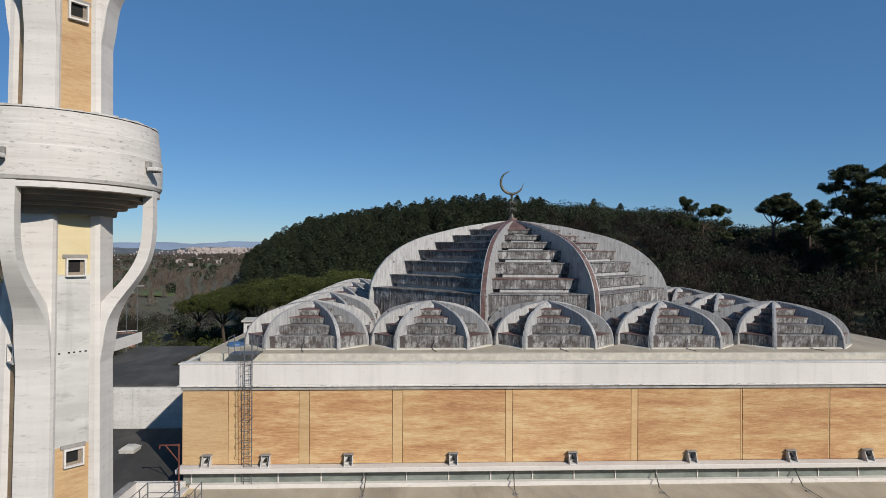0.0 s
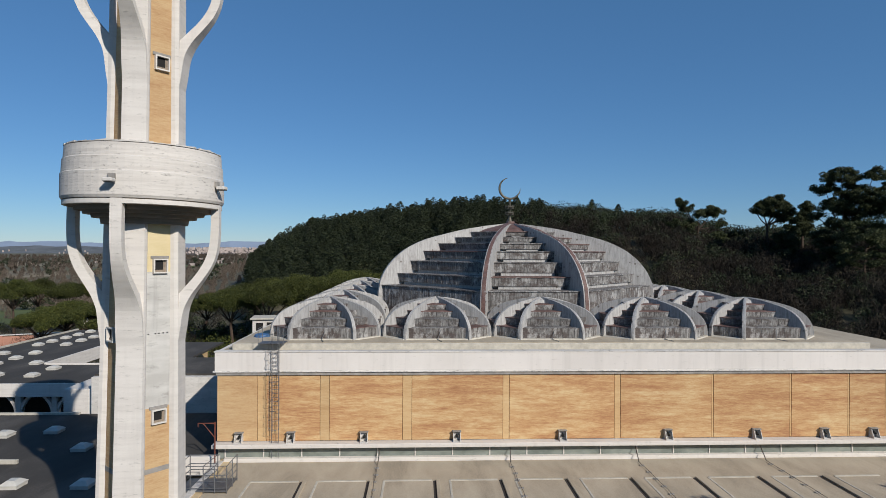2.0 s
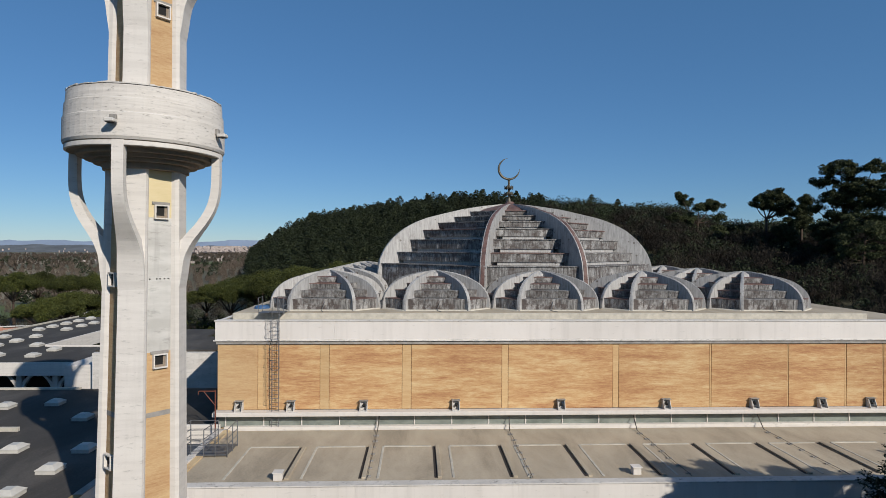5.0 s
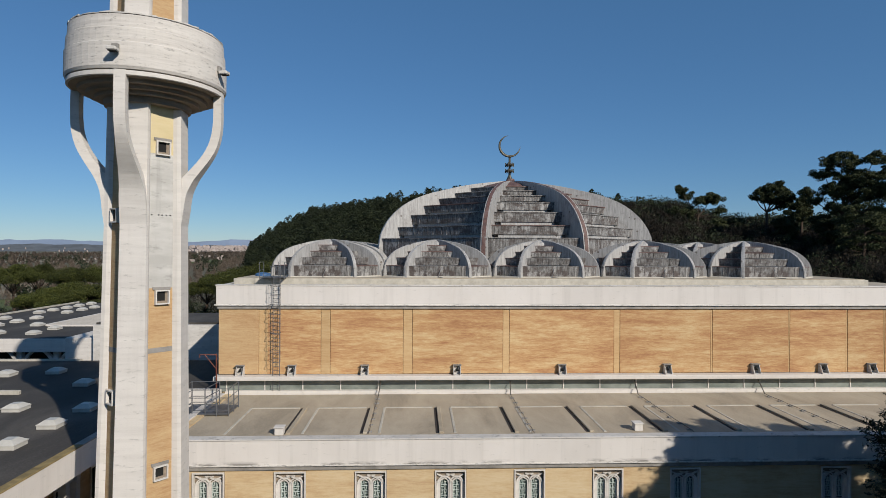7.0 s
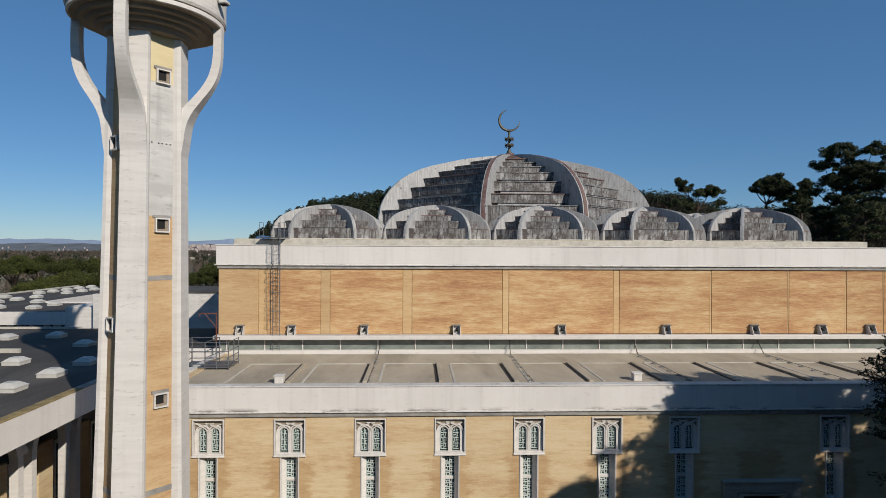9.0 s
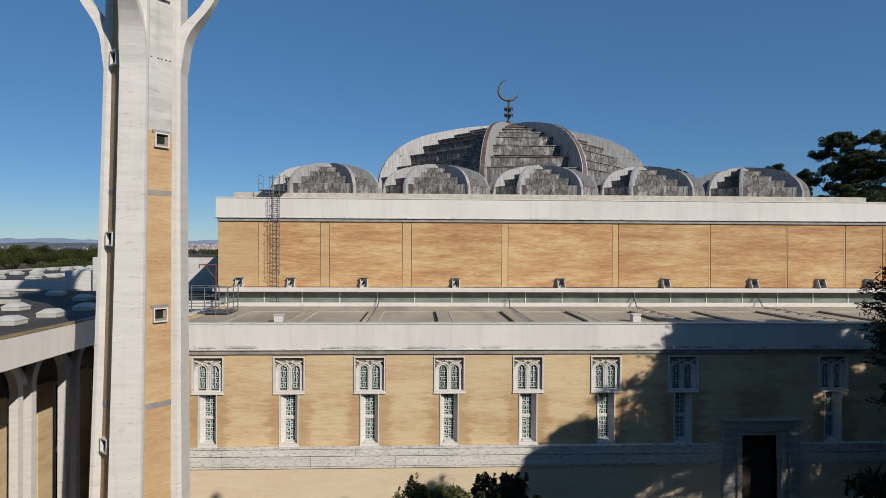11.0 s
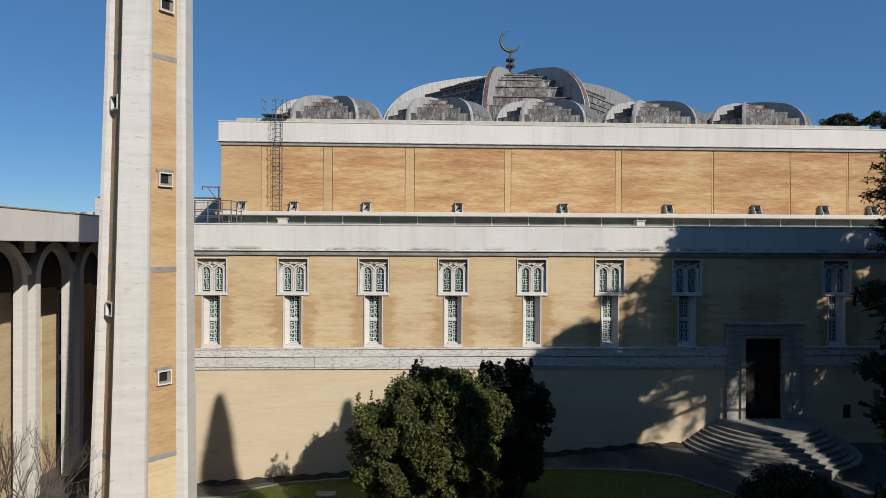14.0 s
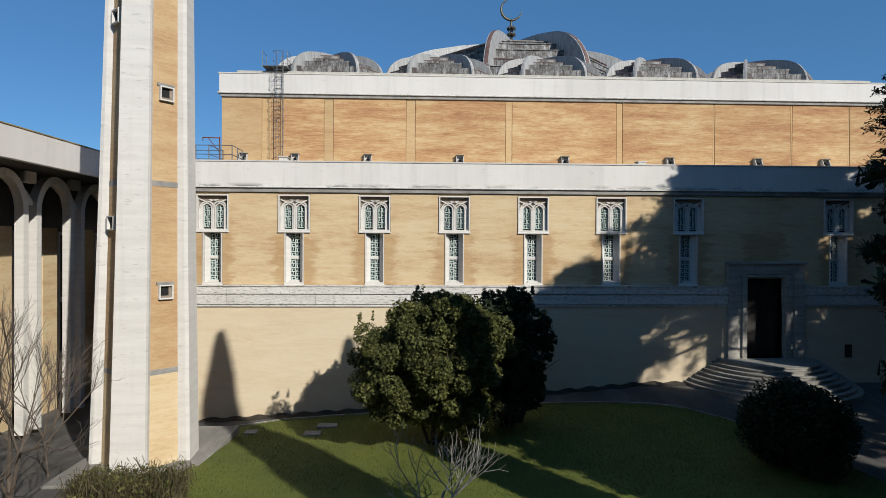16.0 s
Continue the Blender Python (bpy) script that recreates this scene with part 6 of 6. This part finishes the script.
def stone_pine(x, y, h, r, seed, n=36000, mat=PINE, leaf=0.27, base=None):
    """An umbrella pine: bare leaning trunk, spreading limbs and a shallow domed crown."""
    rng = np.random.default_rng(seed)
    z = level(x, y) if base is None else base
    o = thing("stone_pine", "umbrella-crowned stone pine with a bare trunk", "tree", (x, y, z - 0.3), "stone pines")
    bm = bmesh.new()
    lean = Vector((rng.normal(0, 0.6), rng.normal(0, 0.6), 0))
    fork = Vector((0, 0, h * 0.46)) + lean
    bar(bm, (0, 0, 0), fork, (0.5, 0.36), 8)
    cs = []
    for k in range(11):
        a = k * 2.4 + rng.uniform(-0.3, 0.3)
        q = math.sqrt((k + 0.6) / 11)
        c = np.array([r * 0.78 * q * math.cos(a) + lean.x, r * 0.78 * q * math.sin(a) + lean.y, h * (0.90 - 0.17 * q * q) + rng.normal(0, h * 0.02)])
        bar(bm, fork, tuple(c - np.array([0, 0, h * 0.05])), (0.22, 0.06), 5)
        for _ in range(6):
            rr = r * rng.uniform(0.15, 0.25)
            e = c + np.array([rng.normal(0, r * 0.14), rng.normal(0, r * 0.14), rng.normal(0, h * 0.02)])
            cs.append(blob(rng, e, (rr, rr, h * 0.075), n // 66, 0.3))
    part("trunk", bm, BARK, o)
    tri_mesh("crown", leaves(rng, np.concatenate(cs), leaf, 0.2, 0.6), mat, o)
    return o


def polar(px_deg, dist):
    return dist * math.sin(radians(px_deg)), dist * math.cos(radians(px_deg))


for k, (ang, dist, h, r) in enumerate([(-17.9, 166, 18.0, 8.5), (-14.6, 158, 18.5, 8), (-12.2, 165, 18.5, 10), (-9.6, 160, 18.5, 10), (-7.0, 166, 18.5, 10.5), (-4.4, 160, 18.5, 10), (-1.8, 166, 18.5, 9), (-15.9, 176, 17, 8), (-20.6, 190, 15, 7),
                                      (-33.1, 178, 14.2, 7.5), (-31.2, 184, 16.0, 8), (-29.5, 176, 15.0, 7.5), (-30.6, 228, 18.5, 8), (-28.6, 236, 18.8, 8.5), (-34.4, 240, 19.5, 8), (-32.8, 252, 19.0, 7.5)]):
    stone_pine(*polar(ang, dist), h, r, 100 + k)
def skyline_pine(x, y, h, r, seed, low=0.45, n=15000):
    """A tall old pine with an irregular, lumpy crown on bare forked limbs."""
    rng = np.random.default_rng(seed)
    o = thing("tall_pine", "tall old pine with an irregular dark crown", "tree", (x, y, level(x, y) - 0.3), "tall pines on the hill")
    bm = bmesh.new()
    top = Vector((rng.normal(0, 0.8), rng.normal(0, 0.8), h * 0.9))
    bar(bm, (0, 0, 0), top * 0.6, (0.45, 0.3), 7)
    bar(bm, top * 0.6, top, (0.3, 0.1), 6)
    cs = []
    for k in range(34):
        f = low + (1 - low) * (k + rng.random()) / 34
        reach = r * (0.35 + 0.65 * math.sin(math.pi * min(1, (f - low) / (1 - low) * 0.75 + 0.2))) * rng.uniform(0.3, 0.95)
        a = rng.uniform(0, 6.283)
        c = np.array([reach * math.cos(a), reach * math.sin(a), h * f])
        bar(bm, (top.x * f, top.y * f, h * (f - 0.07)), tuple(c), (0.12, 0.04), 4)
        rr = r * rng.uniform(0.2, 0.36)
        cs.append(blob(rng, c, (rr, rr, rr * 0.5), n // 34, 0.25))
    part("trunk", bm, BARK, o)
    tri_mesh("crown", leaves(rng, np.concatenate(cs), 0.55, 0.2, 0.5), TALLPINE, o)
    return o


def lobed_pine(ang, dist, lobes, seed, n=30000):
    """An old pine whose crown falls into separate pads: (sideways, height above the sea, half width, half height)."""
    rng = np.random.default_rng(seed)
    x, y = polar(ang, dist)
    z = level(x, y) - 0.3
    o = thing("tall_pine", "tall old pine with separate dark pads of foliage", "tree", (x, y, z), "tall pines on the hill")
    side = np.array([math.cos(radians(ang)), -math.sin(radians(ang)), 0.0])
    deep = np.array([math.sin(radians(ang)), math.cos(radians(ang)), 0.0])
    fork = Vector((0, 0, (min(p[1] for p in lobes) - z) * 0.8))
    bm = bmesh.new()
    bar(bm, (0, 0, 0), fork, (0.6, 0.42), 8)
    area = sum(p[2] * p[3] for p in lobes)
    cs = []
    for dx, zz, rx, rz in lobes:
        c = side * dx + deep * rng.normal(0, 1.2) + np.array([0, 0, zz - z])
        elbow = fork + (Vector(c) - fork) * 0.5 + Vector((0, 0, -0.12 * (c[2] - fork.z)))
        bar(bm, fork, elbow, (0.32, 0.2), 6)
        bar(bm, elbow, Vector(c), (0.2, 0.07), 5)
        m = max(12, int(rx * rz * 2.2))
        per = int(n * rx * rz / area / m)
        for _ in range(m):
            v = rng.normal(size=3)
            v *= rng.uniform(0.35, 0.92) / np.linalg.norm(v)
            e = c + side * v[0] * rx + deep * v[1] * rx * 0.8 + np.array([0, 0, v[2] * rz])
            q = rng.uniform(0.75, 1.3)
            bar(bm, Vector(c) + Vector((0, 0, -0.3 * rz)), Vector(e), (0.06, 0.02), 4)
            cs.append(blob(rng, e, (q * 1.2, q * 1.2, q * 0.82), per, 0.1))
    part("trunk", bm, BARK, o)
    tri_mesh("crown", leaves(rng, np.concatenate(cs), 0.5, 0.2, 0.45), TALLPINE, o)
    return o


lobed_pine(26.0, 250, [(-6.4, 48.9, 3.0, 2.2), (4.8, 45.0, 5.8, 2.8), (-4.4, 46.4, 3.0, 2.0), (0.5, 44.0, 2.4, 1.4), (8.6, 40.2, 2.5, 1.7), (-5.7, 39.5, 6.5, 2.8)], 141)
lobed_pine(31.5, 250, [(1.8, 45.1, 5.0, 3.6), (-1.7, 47.0, 3.0, 2.2), (5.0, 47.0, 3.0, 2.3), (2.8, 48.9, 3.5, 1.7), (-4.0, 44.5, 2.2, 1.1), (5.3, 42.0, 3.8, 2.2), (7.1, 44.5, 2.2, 2.0)], 142)
lobed_pine(34.1, 246, [(0.6, 45.0, 2.8, 2.2), (-0.4, 41.5, 4.4, 2.8), (-1.4, 37.5, 4.8, 3.8)], 143, 22000)
lobed_pine(37.1, 228, [(-0.9, 53.6, 7.2, 2.9), (-5.5, 50.2, 4.5, 2.1), (2.3, 48.2, 6.3, 4.2), (-2.9, 44.3, 5.4, 2.4), (-8.0, 41.1, 3.0, 1.4), (7.7, 53.6, 3.6, 2.8), (9.0, 45.0, 4.5, 6.0), (-0.9, 38.4, 5.4, 2.2), (3.0, 44.0, 7.0, 6.0)], 144, 70000)
for k, (ang, dist, h, r, low) in enumerate([(27.6, 250, 9, 5, 0.5), (29.2, 255, 9, 5, 0.4), (32.8, 235, 13, 5, 0.3), (35.6, 228, 15, 5, 0.35), (41.0, 220, 34, 9, 0.35), (38.4, 215, 20, 8, 0.3)]):
    skyline_pine(*polar(ang, dist), h, r, 150 + k, low)


for ang, h in ((16.6, 12.6), (19.0, 11.0), (9.4, 12.8), (11.6, 12.2)):
    conifer("hill_conifer_tree", "pointed dark conifer on the wooded skyline", *polar(ang, 286), h, 5.0, 7000, int(ang * 10), HILLCONIFER, 0.6, False, 0.1, 0.6)


def woods(name, label, count, ang, dist, size, mat, seed, conic, per, leaf, where=None, flat=0.2, slim=0.6):
    """Far woods as one mass of many leafy clumps."""
    rng = np.random.default_rng(seed)
    out = []
    for _ in range(count):
        a, d = rng.uniform(*ang), math.sqrt(rng.uniform(dist[0] ** 2, dist[1] ** 2))
        x, y = polar(a, d)
        if where and not where(x, y):
            continue
        z = level(x, y)
        h = rng.uniform(*size)
        if conic:
            t = rng.uniform(0.08, 1, per)
            rad = h * 0.34 * (1 - t) ** 0.62 * (0.75 + 0.5 * rng.random()) + 0.12
            b = rng.uniform(0, 6.283, per)
            q = np.sqrt(rng.uniform(0.35, 1, per))
            c = np.stack([x + rad * q * np.cos(b), y + rad * q * np.sin(b), z + h * t], 1)
        else:
            c = blob(rng, (x, y, z + h * 0.55), (h * 0.5, h * 0.5, h * 0.48), per, 0.5)
        out.append(c)
    c = np.concatenate(out)
    o = tri_mesh(name, leaves(rng, c, leaf, flat, slim), mat)
    return tagged(o, label, "woods", kind="stuff")


woods("conifer_woods", "dense dark green conifers covering the hill", 1600, (-16.2, 12), (195, 330), (6, 12.5), HILLCONIFER, 201, True, 520, 0.72, None, 0.72, 0.34)
woods("conifer_woods", "dense dark green conifers covering the hill", 230, (12, 44), (250, 320), (7, 11), HILLCONIFER, 202, False, 420, 0.7)
woods("scrub_woods", "leafless brown winter scrub on the hillside", 1150, (8, 46), (125, 300), (5, 9), HILLSCRUB, 203, False, 420, 1.3, None, -1.2, 0.10)
woods("evergreen_scrub", "dark evergreen scrub among the bare trees", 330, (8, 46), (120, 290), (5, 9), HILLCONIFER, 204, False, 420, 0.55)
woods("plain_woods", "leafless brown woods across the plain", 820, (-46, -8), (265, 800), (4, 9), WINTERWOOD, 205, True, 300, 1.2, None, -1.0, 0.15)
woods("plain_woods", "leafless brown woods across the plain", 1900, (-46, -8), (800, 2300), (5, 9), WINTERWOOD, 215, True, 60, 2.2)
woods("field_trees", "dark green trees scattered across the plain", 210, (-46, -12), (265, 1500), (5, 11), HILLCONIFER, 206, False, 170, 1.4)

woods("garden_trees", "mixed evergreen garden trees and bushes", 70, (-24, -11), (112, 185), (3, 7), PINE, 207, False, 240, 0.55, lambda x, y: x > -30 or y > 125)
woods("garden_scrub", "leafless brown garden trees", 120, (-36, -11), (150, 260), (4, 7), HILLSCRUB, 208, False, 340, 0.7, lambda x, y: x > -30 or y > 125, -1.0, 0.12)
woods("garden_bushes", "dark evergreen bushes under the pines", 150, (-40, -11), (140, 270), (2, 5), HILLCONIFER, 218, False, 260, 0.4, lambda x, y: x > -30 or y > 125)
# Woods added behind the view to block low sky light.
woods("rear_woods", "unseen tall evergreen woods added to hold off low sky light", 120, (115, 250), (34, 60), (20, 27), CEDAR, 209, True, 700, 1.3)

FIELD_GREEN = roofing("winter_wheat_field", (0.085, 0.115, 0.030), (0.12, 0.145, 0.045), 0.02)
FIELD_TAN = roofing("dry_stubble_field", (0.20, 0.165, 0.105), (0.27, 0.23, 0.15), 0.02)
for k, (ang, dist, wide, deep_by) in enumerate(((-37, 300, 55, 70), (-33, 420, 80, 90), (-27, 520, 90, 80), (-40, 520, 90, 120), (-22, 420, 50, 70), (-35, 800, 170, 140), (-24, 900, 150, 150), (-30, 1200, 240, 220), (-18, 1000, 120, 160))):
    x, y = polar(ang, dist)
    bm = box(-wide / 2, wide / 2, -deep_by / 2, deep_by / 2, -0.3, 0.15)
    f = part("field", bm, FIELD_GREEN if k % 2 == 0 else FIELD_TAN)
    f.location = (x, y, level(x, y))
    f.rotation_euler.z = radians(ang * 0.7 + 11 * (k % 3))
    tagged(f, "green winter field on the plain" if k % 2 == 0 else "dry tan stubble field on the plain", "field", kind="structure")
lodge = thing("low_lodge", "low beige brick lodge with pale pilasters", "building", (-45.5, 108.0, 0))
part("wall", box(-4.2, 4.2, -3, 3, 0, 9.8), BRICK_EDGE, lodge)
part("roof", box(-4.5, 4.5, -3.3, 3.3, 9.8, 10.1, 0.03), WHITE_DIRTY, lodge)
for k in range(5):
    part("pilaster", box(-4.2 + 2.0 * k, -3.75 + 2.0 * k, -3.25, -2.99, 0, 9.8), WHITE, lodge)
house = thing("garden_house", "low white garden house with dark openings under the pines", "house", (*polar(-14.3, 140), 6.0))
house.rotation_euler.z = radians(8)
part("wall", pierced(bmesh.new(), -4.5, 4.5, -3.0, -2.7, -6.2, 7.2, [(-3.8, -2.2, 4.6, 6.4), (-1.4, 1.2, 4.4, 6.5), (2.0, 3.6, 4.6, 6.4)]), WHITE_DIRTY, house)
# Black body behind the front, so its openings look unlit.
part("wall", box(-4.5, 4.5, -2.7, 3.0, -6.2, 7.2), BLACK, house)
part("roof", box(-5.0, 5.0, -3.6, 3.4, 7.2, 7.5, 0.04), PALE_LINE, house)
RED_PLASTER = plain("red_brown_plaster", (0.42, 0.21, 0.15), 0.9, 0, 0.2, 0.3)
low_wall = thing("boundary_wall", "low red-brown plastered boundary wall behind the pines", "wall", (-112.0, 168.0, 0))
low_wall.rotation_euler.z = radians(22)
for k in range(9):
    part("wall_bay", box(-24 + 6 * k, -18.02 + 6 * k, -0.3, 0.3, -0.2, 4.4), RED_PLASTER, low_wall)
    part("pier", box(-24.3 + 6 * k, -23.7 + 6 * k, -0.45, 0.45, -0.2, 4.7, 0.04), RED_PLASTER, low_wall)
part("coping", box(-24.5, 30.4, -0.5, 0.5, 4.7, 4.9, 0.04), WHITE_DIRTY, low_wall)
van = thing("delivery_truck", "small white box truck parked by the boundary wall", "truck", (-121.0, 214.0, 0.0))
van.rotation_euler.z = radians(30)
part("cargo_box", box(-1.2, 1.2, -2.4, 1.6, 0.9, 3.7, 0.05), WHITE, van)
cab = part("cab", box(-1.1, 1.1, 1.7, 3.2, 0.6, 2.6, 0.15), WHITE, van)
part("windscreen", box(-0.95, 0.95, 3.19, 3.24, 1.6, 2.4, 0.02), BLACK, cab)
for s in (-1, 1):
    part("side_window", box(s * 1.08, s * 1.12, 2.0, 3.0, 1.6, 2.4), BLACK, cab)
    for v in (-1.5, 2.3):
        part("wheel", bar(bmesh.new(), (s * 0.85, v, 0.42), (s * 1.1, v, 0.42), 0.42, 14), BLACK, van)
screen_fence = thing("green_fence", "green mesh screening fence beside the garden", "fence", (-38.5, 112.0, 4))
for k in range(6):
    part("panel", box(1.6 * k, 1.6 * k + 1.5, -0.03, 0.03, 0.3 * k, 0.3 * k + 3.0), plain("green_screen", (0.06, 0.12, 0.07), 0.8) if k == 0 else bpy.data.materials["green_screen"], screen_fence)
    part("post", box(1.6 * k - 0.06, 1.6 * k + 0.02, -0.06, 0.06, -4, 0.3 * k + 3.1), IRON, screen_fence)
for x, y in ((-62, 128), (-70, 150)):
    pole = thing("street_lamp", "tall grey street lamp beside the trees", "street lamp", (x, y, 0), "street lamps")
    part("mast", bar(bmesh.new(), (0, 0, 0), (0, 0, 20), (0.16, 0.08)), IRON, pole)
    part("head", box(-0.2, 1.6, -0.2, 0.2, 19.8, 20.1, 0.05), GREY_STRIP, pole)

mast_x, mast_y = polar(16.4, 268)
mast = thing("radio_mast", "thin grey radio mast above the wooded hill", "mast", (mast_x, mast_y, level(mast_x, mast_y) - 0.5))
top = 47.5 - level(mast_x, mast_y)
part("pole", bar(bmesh.new(), (0, 0, 0), (0, 0, top), (0.16, 0.09), 6), IRON, mast)
for z in (0.55, 0.75, 0.9):
    part("crossarm", bar(bmesh.new(), (-0.7, 0, top * z), (0.7, 0, top * z), 0.06, 5), IRON, mast)

# far town and mountains
# Distance haze is put into the ridge colours as blue and grey.
HAZE_BLUE = plain("hazy_blue_mountain", (0.26, 0.33, 0.44), 1.0, 0, 0.12, 0.004, 0.0)
HAZE_GREY = plain("hazy_wooded_ridge", (0.12, 0.135, 0.15), 1.0, 0, 0.35, 0.012, 0.0)
TOWN = plain("hazy_town_wall", (0.50, 0.42, 0.38), 0.9, 0, 0.35, 0.02, 0.0)
rng = np.random.default_rng(300)


def ridge(label, dist, low, rough, bumps, mat, seed, a0=-60, a1=70):
    """A far ridge whose crest rises and falls; bumps: (angle, width, extra height)."""
    bm = bmesh.new()
    prev = None
    for k in range(261):
        a = a0 + (a1 - a0) * k / 260
        h = low + rough * (noise.noise((a * 0.16, seed, 0)) + 0.5 * noise.noise((a * 0.55, seed + 2.0, 0)) + 0.25 * noise.noise((a * 1.7, seed + 5.0, 0)))
        h += sum(e * math.exp(-((a - c) / w) ** 2) for c, w, e in bumps)
        x, y = polar(a, dist)
        cur = (bm.verts.new((x * 0.93, y * 0.93, -12)), bm.verts.new((x, y, h)), bm.verts.new((x * 1.06, y * 1.06, -30)))
        if prev:
            bm.faces.new((prev[0], cur[0], cur[1], prev[1]))
            bm.faces.new((prev[1], cur[1], cur[2], prev[2]))
        prev = cur
    return tagged(part("backdrop", bm, mat), label, "mountains", kind="structure")


ridge("hazy blue mountain ridge on the horizon", 4150, 56, 18, [(-15, 7, 16), (-38, 5, 8)], HAZE_BLUE, 1.3)
ridge("hazy grey wooded ridge under the blue mountains", 3500, 26, 16, [(-36, 6, 12), (-29, 4, 10), (-18, 4, 6)], HAZE_GREY, 7.7)
bm = bmesh.new()
for _ in range(520):
    if rng.random() < 0.72:
        a, d = rng.normal(-18.2, 1.5), rng.uniform(2500, 3200)
        z = 6 + (d - 2500) * 0.033
    else:
        a, d = rng.uniform(-42, -14), rng.uniform(900, 3200)
        z = max(0, (d - 2300) * 0.022)
    x, y = polar(a, d)
    w, dd, h = rng.uniform(3, 8) * (1 if a > -22 else 0.6), rng.uniform(3, 6), rng.uniform(3, 7) * (1.0 if a > -22 else 0.3)
    block(bm, x - w / 2, x + w / 2, y - dd / 2, y + dd / 2, z - 6, z + h)
tagged(part("town", bm, TOWN), "pale far town on a low ridge", "town", kind="stuff")
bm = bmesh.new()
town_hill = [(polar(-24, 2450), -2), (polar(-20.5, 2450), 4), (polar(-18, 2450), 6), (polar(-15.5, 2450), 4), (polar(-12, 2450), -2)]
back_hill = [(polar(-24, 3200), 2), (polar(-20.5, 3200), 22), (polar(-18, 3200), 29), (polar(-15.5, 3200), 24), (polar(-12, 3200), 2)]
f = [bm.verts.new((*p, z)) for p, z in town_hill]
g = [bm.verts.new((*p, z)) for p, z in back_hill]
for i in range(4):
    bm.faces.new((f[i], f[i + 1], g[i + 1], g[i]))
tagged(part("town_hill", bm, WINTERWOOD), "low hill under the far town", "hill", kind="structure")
